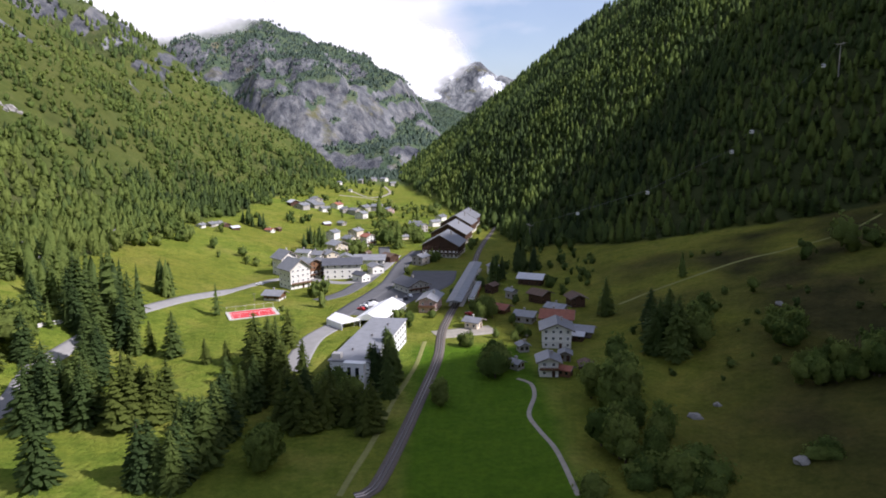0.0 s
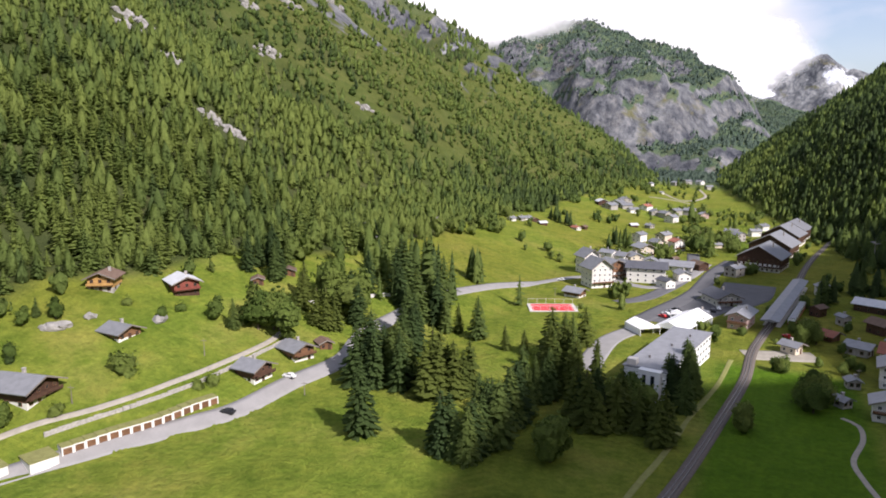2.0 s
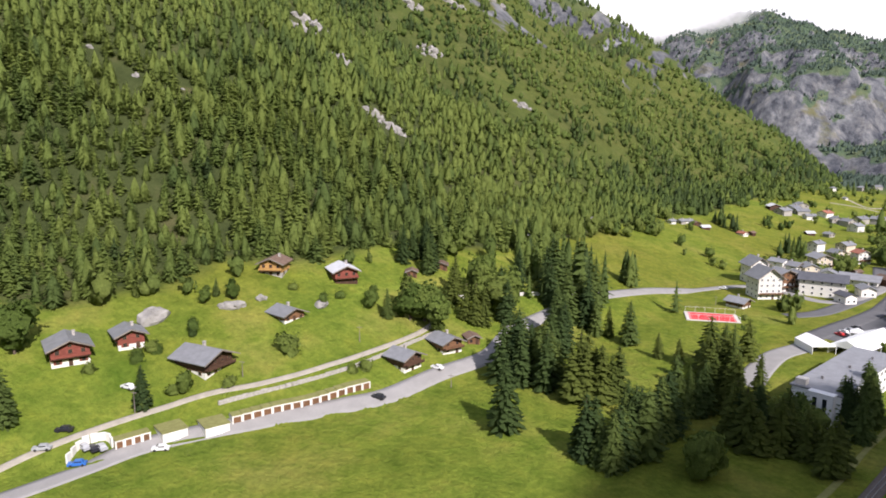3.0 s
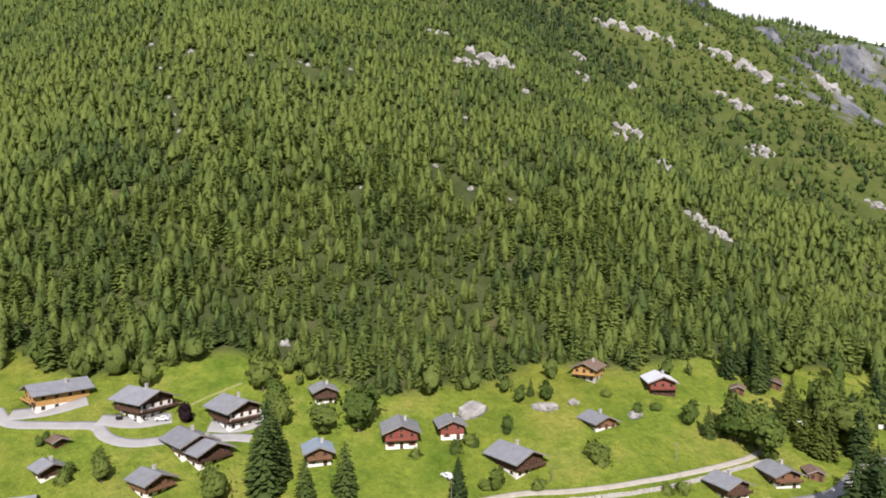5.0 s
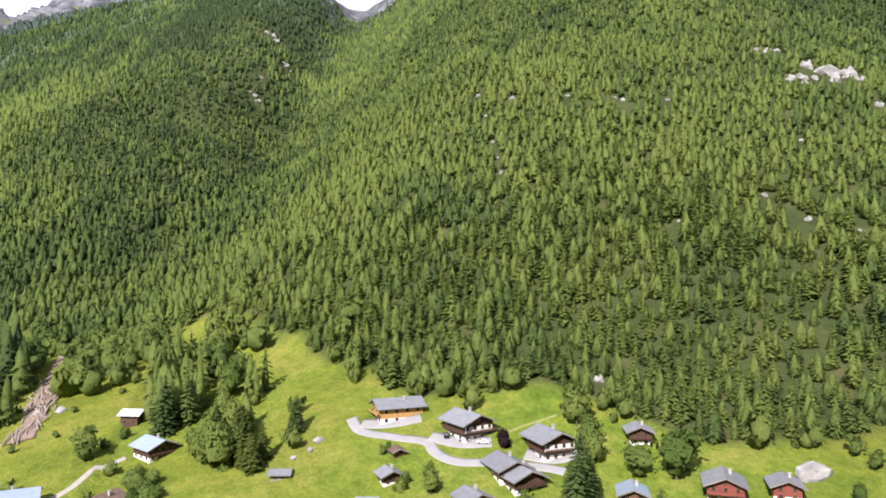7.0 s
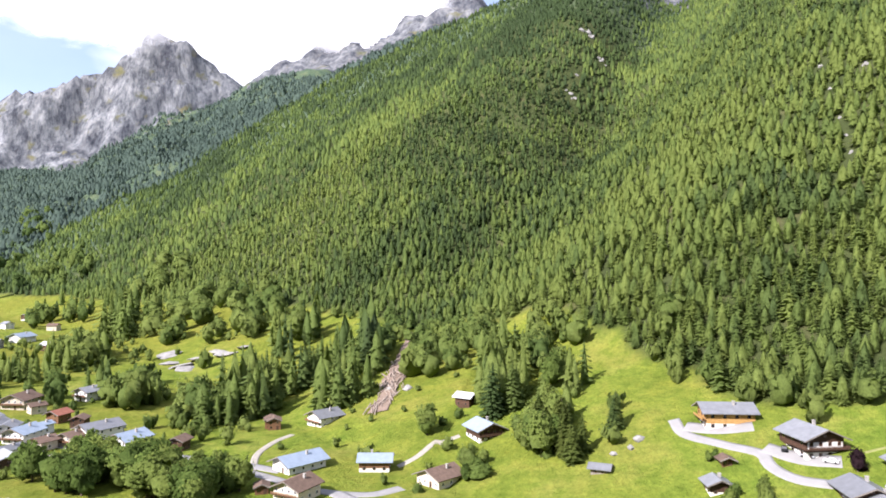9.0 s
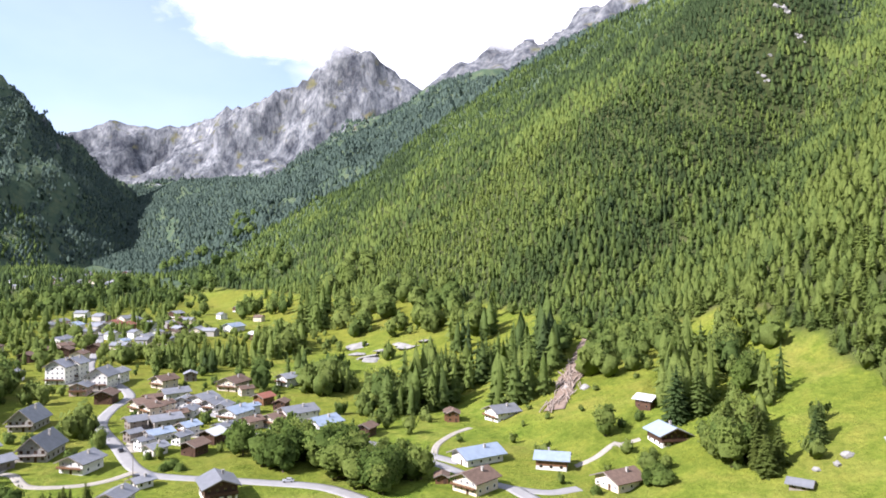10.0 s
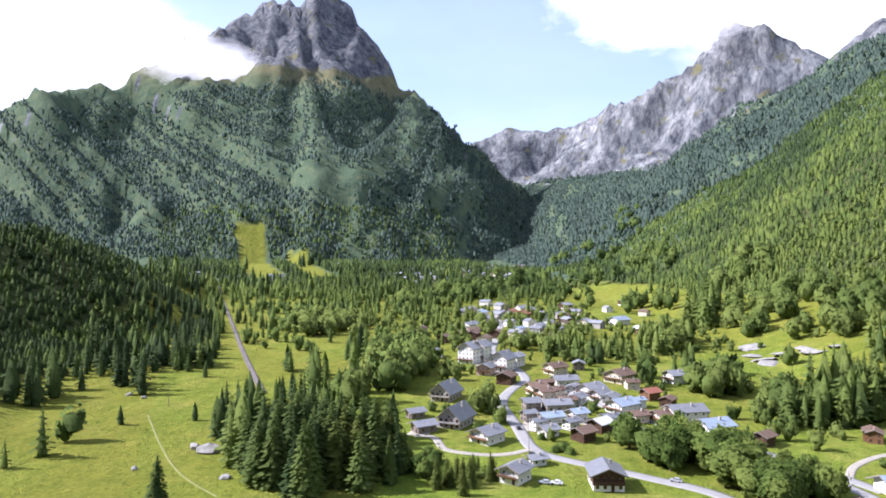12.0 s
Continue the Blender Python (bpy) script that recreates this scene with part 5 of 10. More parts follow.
house("chalet", -177.6, 113.1, 100, 10.7, 12.3, 5.2, M_ROOF_GREY, M_PLASTER, M_WOOD_DARK, "dark timber chalet on a white masonry base, grey roof", over=1.6, detail=2, group="chalets on the slope")
house("chalet", -140.8, 161.7, 86, 7.8, 7.8, 4.6, M_ROOF_GREY, M_PLASTER, M_WOOD_DARK, "dark timber chalet on a white masonry base, grey roof", over=1.3, detail=2, group="chalets on the slope")
house("chalet", -139.8, 182.1, 73, 7.7, 8.5, 4.2, M_ROOF_GREY, M_PLASTER, M_WOOD, "brown timber chalet with white ground floor and grey roof", over=1.3, detail=2, group="chalets on the slope")
house("hut", -137.0, 193.9, 55, 4.4, 4.9, 2.6, M_ROOF_BROWN, M_WOOD, M_WOOD, "small brown timber hut in the meadow", over=0.7, detail=2, chimney=False, balcony=False, category="hut")
house("hut", -180.0, 211.6, 40, 4.2, 4.6, 2.6, M_ROOF_BROWN, M_WOOD, M_WOOD, "small brown timber hut in the meadow", over=0.7, detail=2, chimney=False, balcony=False, category="hut")
house("hut", -179.5, 230.6, 38, 5.0, 5.5, 2.6, M_ROOF_BROWN, M_WOOD, M_WOOD, "small brown timber hut in the meadow", over=0.7, detail=2, chimney=False, balcony=False, category="hut")
house("chalet", -202.3, 85.5, 72, 9.8, 10.8, 5.4, M_ROOF_GREY, M_PLASTER, M_WOOD_RED, "red timber chalet on a white base, grey roof", over=1.3, detail=2, group="chalets on the slope", shutter=M_WOOD_RED)
house("chalet", -203.2, 59.0, 79, 7.0, 8.4, 4.4, M_ROOF_BLUE, M_PLASTER, M_WOOD, "reddish timber chalet with a pale blue metal roof", over=1.3, detail=2, group="chalets on the slope")
house("chalet", -232.3, 69.6, 83, 7.0, 7.7, 4.6, M_ROOF_GREY, M_PLASTER, M_WOOD_DARK, "dark timber chalet on a white masonry base, grey roof", over=1.3, detail=2, group="chalets on the slope")
house("chalet", -263.6, -12.2, 21, 10.2, 16.3, 6.4, M_ROOF_GREY, M_PLASTER, M_WOOD_LIGHT, "honey-coloured timber chalet with a grey roof", over=1.6, detail=2, group="chalets on the slope")
house("chalet", -246.8, 13.2, 122, 12.2, 13.4, 6.6, M_ROOF_GREY, M_PLASTER, M_WOOD_DARK, "dark timber chalet on a white masonry base, grey roof", over=1.6, detail=2, group="chalets on the slope")
house("chalet", -232.5, 39.9, 110, 11.9, 13.0, 6.6, M_ROOF_GREY, M_PLASTER, M_WOOD_DARK, "dark timber chalet on a white masonry base, grey roof", over=1.6, detail=2, group="chalets on the slope")
house("chalet", -221.5, 24.3, 109, 9.7, 11.6, 5.0, M_ROOF_GREY, M_PLASTER, M_WOOD_DARK, "dark timber chalet on a white masonry base, grey roof", over=1.6, detail=2, group="chalets on the slope")
house("chalet", -216.1, 28.0, 113, 10.1, 11.1, 5.0, M_ROOF_GREY, M_PLASTER, M_WOOD_DARK, "dark timber chalet on a white masonry base, grey roof", over=1.6, detail=2, group="chalets on the slope")
house("chalet", -207.0, 12.7, 117, 8.0, 8.0, 4.6, M_ROOF_GREY, M_PLASTER, M_WOOD, "brown timber chalet with white ground floor and grey roof", over=1.3, detail=2, group="chalets on the slope")
house("chalet", -222.6, -13.0, 113, 5.8, 5.8, 3.6, M_ROOF_GREY, M_PLASTER, M_WOOD_DARK, "dark timber chalet on a white masonry base, grey roof", over=1.3, detail=2, group="chalets on the slope")
house("hut", -235.4, -11.1, 113, 3.0, 3.3, 2.6, M_ROOF_BROWN, M_WOOD, M_WOOD, "small brown timber hut in the meadow", over=1.3, detail=2, chimney=False, balcony=False, category="hut")
house("shed", -211.7, -19.0, 175, 3.2, 5.1, 2.4, M_ROOF_GREY, M_WOOD_GREY, M_WOOD_GREY, "weathered grey timber shed with a metal roof", over=1.3, detail=2, chimney=False, balcony=False, category="hut")
house("barn", -296.5, -125.0, 173, 6.7, 7.4, 4.6, M_ROOF_WHITE, M_WOOD_DARK, M_WOOD_DARK, "dark timber barn with a white metal roof", over=1.3, detail=2, chimney=False, balcony=False, category="barn")
house("chalet", -266.6, -104.0, 139, 10.8, 11.9, 5.2, M_ROOF_BLUE, M_PLASTER, M_WOOD_DARK, "dark timber chalet with a pale blue metal roof", over=1.6, detail=2, group="chalets on the slope")
house("shed", -286.8, -78.2, 135, 3.9, 4.3, 2.6, M_ROOF_GREY, M_WOOD_GREY, M_WOOD_GREY, "weathered grey timber shed with a metal roof", over=0.7, detail=2, chimney=False, balcony=False, category="hut")
house("shed", -233.6, -50.0, 182, 3.9, 5.4, 2.6, M_ROOF_GREY, M_WOOD_GREY, M_WOOD_GREY, "weathered grey timber shed with a metal roof", over=1.3, detail=2, chimney=False, balcony=False, category="hut")
house("house", -285.6, -194.9, 69, 11.6, 12.8, 5.2, M_ROOF_GREY, M_PLASTER, M_PLASTER, "white plastered house with a grey metal roof", over=1.3, detail=2, group="chalets on the slope")
house("hut", -272.7, -217.3, 129, 6.0, 6.6, 4.6, M_ROOF_BROWN, M_WOOD, M_WOOD, "small brown timber hut in the meadow", over=0.7, detail=2, chimney=False, balcony=False, category="hut")
house("house", -224.4, -165.1, 71, 11.3, 16.9, 3.6, M_ROOF_BLUE, M_PLASTER, M_PLASTER, "white plastered house with a pale blue metal roof", over=1.6, detail=2, group="chalets on the slope")
house("chalet", -235.5, -137.5, 205, 8.2, 11.5, 4.4, M_ROOF_BLUE, M_PLASTER, M_WOOD, "reddish timber chalet with a pale blue metal roof", over=1.3, detail=2, group="chalets on the slope", balcony=False)
house("house", -230.9, -107.5, 70, 11.3, 12.5, 3.6, M_ROOF_BROWN, M_PLASTER_WARM, M_PLASTER_WARM, "cream plastered house with a brown roof", over=1.3, detail=2, group="chalets on the slope")
house("house", -196.4, -145.4, 87, 10.7, 11.8, 4.8, M_ROOF_BROWN, M_PLASTER_WARM, M_PLASTER_WARM, "cream plastered house with a brown roof", over=1.3, detail=2, group="chalets on the slope")
house("hut", -195.1, -159.5, 129, 4.5, 5.0, 2.6, M_ROOF_BROWN, M_WOOD, M_WOOD, "small brown timber hut in the meadow", over=0.7, detail=2, chimney=False, balcony=False, category="hut")
house("hut", -357.3, -245.5, 154, 6.1, 6.7, 4.6, M_ROOF_BROWN, M_WOOD, M_WOOD, "small brown timber hut in the meadow", over=0.7, detail=2, chimney=False, balcony=False, category="hut")

# the near village
house("barn", -225.1, -228.2, 105, 6.0, 6.6, 4.6, M_ROOF_BROWN, M_WOOD_DARK, M_WOOD_DARK, "old dark timber barn with a brown roof", over=1.3, detail=2, chimney=False, balcony=False, category="barn")
house("hut", -271.2, -214.4, 128, 6.0, 6.6, 4.6, M_ROOF_BROWN, M_WOOD, M_WOOD, "small brown timber hut in the meadow", over=0.7, detail=2, chimney=False, balcony=False, category="hut")
house("house", -216.8, -248.5, 89, 11.0, 13.2, 5.6, M_ROOF_BLUE, M_PLASTER, M_PLASTER, "white plastered house with a pale blue metal roof", over=1.3, detail=2, group="village houses")
house("house", -222.5, -274.1, 81, 10.9, 16.3, 6.0, M_ROOF_GREY, M_PLASTER, M_PLASTER, "white plastered house with a grey metal roof", over=1.3, detail=2, group="village houses")
house("house", -210.3, -276.5, 98, 7.4, 8.2, 4.6, M_ROOF_BROWN, M_PLASTER_WARM, M_PLASTER_WARM, "cream plastered house with a brown roof", over=1.3, detail=2, group="village houses")
house("house", -199.0, -254.6, 142, 7.1, 7.9, 4.6, M_ROOF_GREY, M_PLASTER, M_PLASTER, "white plastered house with a grey metal roof", over=0.7, detail=2, group="village houses")
house("house", -203.5, -298.9, 106, 10.6, 12.7, 5.0, M_ROOF_BLUE, M_PLASTER, M_PLASTER, "white plastered house with a pale blue metal roof", over=1.3, detail=2, group="village houses")
house("barn", -233.5, -316.5, 99, 7.3, 8.1, 4.6, M_ROOF_RED, M_WOOD, M_WOOD, "brown timber barn with a rusty red roof", over=1.3, detail=2, chimney=False, balcony=False, category="barn")
house("house", -275.8, -348.9, 92, 9.7, 10.7, 5.4, M_ROOF_GREY, M_PLASTER, M_PLASTER, "white plastered house with a grey metal roof", over=1.3, detail=2, group="village houses")
house("house", -243.5, -359.8, 111, 12.7, 14.0, 5.4, M_ROOF_BROWN, M_PLASTER_WARM, M_PLASTER_WARM, "cream plastered house with a brown roof", over=1.3, detail=2, group="village houses")
house("house", -206.5, -332.1, 108, 9.2, 11.9, 5.6, M_ROOF_GREY, M_PLASTER, M_PLASTER, "white plastered house with a grey metal roof", over=1.3, detail=2, group="village houses")
house("house", -206.1, -322.5, 107, 7.9, 8.7, 4.6, M_ROOF_GREY, M_PLASTER, M_PLASTER, "white plastered house with a grey metal roof", over=1.3, detail=2, group="village houses")
house("barn", -158.8, -261.9, 109, 7.2, 8.0, 4.6, M_ROOF_BROWN, M_WOOD_DARK, M_WOOD_DARK, "old dark timber barn with a brown roof", over=1.3, detail=2, chimney=False, balcony=False, category="barn")
house("barn", -173.6, -271.9, 112, 7.7, 8.5, 4.6, M_ROOF_WHITE, M_WOOD_DARK, M_WOOD_DARK, "dark timber barn with a white metal roof", over=1.3, detail=2, chimney=False, balcony=False, category="barn")
house("house", -173.4, -291.1, 99, 6.5, 7.2, 4.6, M_ROOF_BLUE, M_PLASTER, M_PLASTER, "white plastered house with a pale blue metal roof", over=1.3, detail=2, group="village houses")
house("house", -159.4, -291.6, 91, 6.6, 10.0, 3.6, M_ROOF_BLUE, M_PLASTER, M_PLASTER, "white plastered house with a pale blue metal roof", over=1.3, detail=2, group="village houses")
house("house", -147.9, -273.2, 102, 6.0, 7.2, 3.4, M_ROOF_GREY, M_PLASTER, M_PLASTER, "white plastered house with a grey metal roof", over=1.3, detail=2, group="village houses")
house("house", -173.6, -311.7, 81, 8.0, 12.9, 4.0, M_ROOF_GREY, M_STONE, M_STONE, "grey stone farmhouse with a steep metal roof", over=1.3, detail=2, group="village houses")
house("house", -180.2, -345.7, 92, 8.5, 9.3, 5.4, M_ROOF_BROWN, M_PLASTER_WARM, M_PLASTER_WARM, "cream plastered house with a brown roof", over=1.3, detail=2, group="village houses")
house("house", -180.8, -336.4, 92, 6.8, 7.5, 4.6, M_ROOF_BROWN, M_PLASTER_WARM, M_PLASTER_WARM, "cream plastered house with a brown roof", over=1.3, detail=2, group="village houses")
house("house", -208.4, -363.7, 80, 8.8, 13.2, 3.6, M_ROOF_GREY, M_PLASTER, M_PLASTER, "white plastered house with a grey metal roof", over=1.3, detail=2, group="village houses")
house("shed", -161.9, -316.8, 83, 7.2, 7.9, 4.6, M_ROOF_GREY, M_WOOD_GREY, M_WOOD_GREY, "weathered grey timber shed with a metal roof", over=1.3, detail=2, chimney=False, balcony=False, category="hut")
house("house", -187.8, -337.0, 101, 6.4, 7.0, 4.6, M_ROOF_BROWN, M_PLASTER_WARM, M_PLASTER_WARM, "cream plastered house with a brown roof", over=0.7, detail=2, group="village houses")
house("house", -218.5, -393.4, 101, 10.2, 11.2, 5.4, M_ROOF_BROWN, M_PLASTER_WARM, M_PLASTER_WARM, "cream plastered house with a brown roof", over=1.3, detail=2, group="village houses")
house("shed", -240.5, -401.8, 149, 7.4, 8.1, 4.6, M_ROOF_GREY, M_WOOD_GREY, M_WOOD_GREY, "weathered grey timber shed with a metal roof", over=0.7, detail=2, chimney=False, balcony=False, category="hut")
house("house", -108.0, -224.0, 124, 7.7, 9.2, 5.0, M_ROOF_GREY, M_PLASTER, M_PLASTER, "white plastered house with a grey metal roof", over=1.3, detail=2, group="village houses")
house("chalet", -135.3, -208.6, 157, 10.4, 12.5, 5.6, M_ROOF_GREY, M_PLASTER, M_WOOD_DARK, "dark timber chalet on a white masonry base, grey roof", over=1.3, detail=2, group="village houses")
house("house", -124.1, -238.4, 93, 4.4, 6.1, 3.0, M_ROOF_GREY, M_PLASTER, M_PLASTER, "white plastered house with a grey metal roof", over=1.3, detail=2, group="village houses")
house("house", -118.6, -273.4, 117, 10.2, 11.2, 4.6, M_ROOF_GREY, M_PLASTER, M_PLASTER, "white plastered house with a grey metal roof", over=1.3, detail=2, group="village houses")
house("house", -115.3, -301.3, 134, 10.7, 16.0, 5.0, M_ROOF_GREY, M_STONE, M_STONE, "grey stone farmhouse with a steep metal roof", over=1.3, detail=2, group="village houses", pitch=0.9)
house("house", -129.3, -352.8, 135, 10.9, 16.3, 5.0, M_ROOF_GREY, M_STONE, M_STONE, "grey stone farmhouse with a steep metal roof", over=1.3, detail=2, group="village houses", pitch=0.9)
house("shed", -97.4, -295.5, 102, 6.6, 9.3, 3.6, M_ROOF_GREY, M_WOOD_GREY, M_WOOD_GREY, "weathered grey timber shed with a metal roof", over=1.3, detail=2, chimney=False, balcony=False, category="hut")
house("shed", -101.8, -321.8, 102, 5.8, 7.5, 3.4, M_ROOF_GREY, M_WOOD_GREY, M_WOOD_GREY, "weathered grey timber shed with a metal roof", over=1.3, detail=2, chimney=False, balcony=False, category="hut")
house("barn", -177.0, -378.7, 135, 9.1, 10.0, 5.4, M_ROOF_BROWN, M_WOOD_DARK, M_WOOD_DARK, "old dark timber barn with a brown roof", over=1.3, detail=2, chimney=False, balcony=False, category="barn")
house("hotel", -182.8, -450.3, 128, 12.0, 13.2, 11.0, M_ROOF_GREY, M_PLASTER, M_PLASTER, "white plastered house with a grey metal roof", over=1.3, detail=2, group="village houses", pitch=0.6)
house("hotel", -193.2, -454.5, 127, 10.7, 10.7, 11.0, M_ROOF_GREY, M_PLASTER, M_PLASTER, "white plastered house with a grey metal roof", over=1.3, detail=2, group="village houses", pitch=0.6)
house("house", -176.3, -407.6, 137, 9.2, 10.1, 5.4, M_ROOF_GREY, M_PLASTER_PINK, M_PLASTER_PINK, "pink plastered house with a grey roof", over=1.3, detail=2, group="village houses")
house("house", -192.5, -416.8, 130, 11.8, 14.1, 8.5, M_ROOF_GREY, M_PLASTER, M_PLASTER, "white plastered house with a grey metal roof", over=1.3, detail=2, group="village houses", pitch=0.7)
house("house", -206.5, -427.1, 124, 8.8, 10.6, 7.0, M_ROOF_GREY, M_PLASTER, M_PLASTER, "white plastered house with a grey metal roof", over=1.3, detail=2, group="village houses")
house("house", -162.8, -279.3, 110, 4.8, 6.7, 4.2, M_ROOF_GREY, M_PLASTER, M_PLASTER, "white plastered house with a grey metal roof", over=1.3, detail=1, group="village houses", balcony=False)
house("house", -182.7, -317.3, 80, 5.5, 8.0, 4.2, M_ROOF_BROWN, M_PLASTER_WARM, M_PLASTER_WARM, "cream plastered house with a brown roof", over=1.3, detail=1, group="village houses", balcony=False)
house("house", -184.9, -280.0, 92, 5.5, 7.5, 4.2, M_ROOF_GREY, M_PLASTER, M_PLASTER, "white plastered house with a grey metal roof", over=1.3, detail=1, group="village houses", balcony=False)
house("house", -200.5, -280.6, 89, 6.6, 7.6, 4.2, M_ROOF_BROWN, M_PLASTER_WARM, M_PLASTER_WARM, "cream plastered house with a brown roof", over=1.3, detail=1, group="village houses", balcony=False)
house("house", -207.6, -315.2, 127, 6.6, 9.5, 4.2, M_ROOF_GREY, M_PLASTER, M_PLASTER, "white plastered house with a grey metal roof", over=1.3, detail=1, group="village houses", balcony=False)
house("house", -191.1, -320.7, 129, 6.8, 9.0, 4.2, M_ROOF_GREY, M_PLASTER, M_PLASTER, "white plastered house with a grey metal roof", over=1.3, detail=1, group="village houses", balcony=False)
house("house", -147.8, -282.7, 97, 5.2, 5.8, 4.2, M_ROOF_GREY, M_PLASTER, M_PLASTER, "white plastered house with a grey metal roof", over=0.7, detail=1, group="village houses", balcony=False)
house("shed", -150.6, -297.1, 98, 5.1, 6.4, 4.2, M_ROOF_GREY, M_WOOD_GREY, M_WOOD_GREY, "weathered grey timber shed with a metal roof", over=0.7, detail=1, group="village houses", chimney=False, balcony=False, category="hut")
house("house", -216.6, -304.0, 90, 4.9, 7.2, 4.2, M_ROOF_BLUE, M_PLASTER, M_PLASTER, "white plastered house with a pale blue metal roof", over=0.7, detail=1, group="village houses", balcony=False)
house("barn", -233.2, -300.9, 122, 6.4, 7.5, 4.2, M_ROOF_BROWN, M_WOOD_DARK, M_WOOD_DARK, "old dark timber barn with a brown roof", over=0.7, detail=1, group="village houses", chimney=False, balcony=False, category="barn")
house("shed", -229.2, -272.3, 70, 5.4, 6.3, 4.2, M_ROOF_GREY, M_WOOD_GREY, M_WOOD_GREY, "weathered grey timber shed with a metal roof", over=0.7, detail=1, group="village houses", chimney=False, balcony=False, category="hut")
house("house", -199.9, -339.6, 130, 7.1, 8.2, 4.2, M_ROOF_GREY, M_PLASTER, M_PLASTER, "white plastered house with a grey metal roof", over=1.3, detail=1, group="village houses", balcony=False)
house("barn", -191.7, -357.2, 82, 5.8, 8.6, 4.2, M_ROOF_BROWN, M_WOOD_DARK, M_WOOD_DARK, "old dark timber barn with a brown roof", over=0.7, detail=1, group="village houses", chimney=False, balcony=False, category="barn")
house("house", -239.1, -340.9, 75, 6.3, 7.4, 4.2, M_ROOF_BROWN, M_PLASTER_WARM, M_PLASTER_WARM, "cream plastered house with a brown roof", over=0.7, detail=1, group="village houses", balcony=False)
house("house", -226.4, -526.6, 137, 9.4, 13.0, 5.4, M_ROOF_BROWN, M_PLASTER_WARM, M_PLASTER_WARM, "cream plastered house with a brown roof", over=0.7, detail=1, group="village houses", balcony=False)
house("house", -285.1, -579.6, 114, 7.1, 9.9, 4.6, M_ROOF_BLUE, M_PLASTER, M_PLASTER, "white plastered house with a pale blue metal roof", over=0.7, detail=1, group="village houses", balcony=False)
house("house", -374.1, -665.0, 111, 10.0, 11.1, 5.4, M_ROOF_GREY, M_STONE, M_STONE, "grey stone farmhouse with a steep metal roof", over=0.7, detail=1, group="village houses", balcony=False)
house("barn", -251.7, -557.0, 136, 10.0, 10.3, 5.4, M_ROOF_BROWN, M_WOOD_DARK, M_WOOD_DARK, "old dark timber barn with a brown roof", over=0.7, detail=1, group="village houses", chimney=False, balcony=False, category="barn")
house("house", -311.1, -681.3, 185, 11.4, 13.6, 5.4, M_ROOF_GREY, M_STONE, M_STONE, "grey stone farmhouse with a steep metal roof", over=0.7, detail=1, group="village houses", balcony=False)
house("house", -299.7, -708.7, 137, 13.3, 17.8, 5.4, M_ROOF_BLUE, M_PLASTER, M_PLASTER, "white plastered house with a pale blue metal roof", over=0.7, detail=1, group="village houses", balcony=False)
house("barn", -224.7, -571.0, 99, 7.9, 9.4, 4.6, M_ROOF_BROWN, M_WOOD_DARK, M_WOOD_DARK, "old dark timber barn with a brown roof", over=0.7, detail=1, group="village houses", chimney=False, balcony=False, category="barn")
house("house", -308.4, -587.4, 112, 9.5, 13.1, 5.4, M_ROOF_GREY, M_PLASTER, M_PLASTER, "white plastered house with a grey metal roof", over=0.7, detail=1, group="village houses", balcony=False)
house("barn", -371.9, -649.6, 130, 10.4, 13.6, 5.4, M_ROOF_BROWN, M_WOOD_DARK, M_WOOD_DARK, "old dark timber barn with a brown roof", over=0.7, detail=1, group="village houses", chimney=False, balcony=False, category="barn")
house("house", -236.9, -577.8, 98, 9.4, 11.0, 5.4, M_ROOF_BROWN, M_PLASTER_WARM, M_PLASTER_WARM, "cream plastered house with a brown roof", over=0.7, detail=1, group="village houses", balcony=False)
house("house", -402.7, -694.3, 110, 11.0, 12.5, 5.4, M_ROOF_BROWN, M_PLASTER_WARM, M_PLASTER_WARM, "cream plastered house with a brown roof", over=0.7, detail=1, group="village houses", balcony=False)
house("house", -337.8, -594.0, 130, 9.9, 10.6, 5.4, M_ROOF_BROWN, M_PLASTER_WARM, M_PLASTER_WARM, "cream plastered house with a brown roof", over=0.7, detail=1, group="village houses", balcony=False)
house("house", -304.4, -752.2, 118, 11.4, 14.7, 5.4, M_ROOF_GREY, M_PLASTER_WARM, M_PLASTER_WARM, "cream plastered house with a grey roof", over=0.7, detail=1, group="village houses", balcony=False)
house("house", -248.0, -612.1, 118, 9.9, 12.8, 5.4, M_ROOF_GREY, M_PLASTER, M_PLASTER, "white plastered house with a grey metal roof", over=0.7, detail=1, group="village houses", balcony=False)
house("house", -317.8, -699.4, 96, 9.9, 13.8, 5.4, M_ROOF_GREY, M_STONE, M_STONE, "grey stone farmhouse with a steep metal roof", over=0.7, detail=1, group="village houses", balcony=False)
house("house", -280.8, -549.2, 113, 7.1, 9.9, 4.6, M_ROOF_GREY, M_STONE, M_STONE, "grey stone farmhouse with a steep metal roof", over=0.7, detail=1, group="village houses", balcony=False)
house("house", -363.9, -732.2, 94, 13.6, 14.5, 5.4, M_ROOF_GREY, M_PLASTER_WARM, M_PLASTER_WARM, "cream plastered house with a grey roof", over=0.7, detail=1, group="village houses", balcony=False)
house("house", -353.4, -768.1, 185, 11.1, 15.2, 5.4, M_ROOF_GREY, M_STONE, M_STONE, "grey stone farmhouse with a steep metal roof", over=0.7, detail=1, group="village houses", balcony=False)
house("house", -364.3, -717.1, 133, 12.5, 14.8, 5.4, M_ROOF_GREY, M_PLASTER_WARM, M_PLASTER_WARM, "cream plastered house with a grey roof", over=0.7, detail=1, group="village houses", balcony=False)
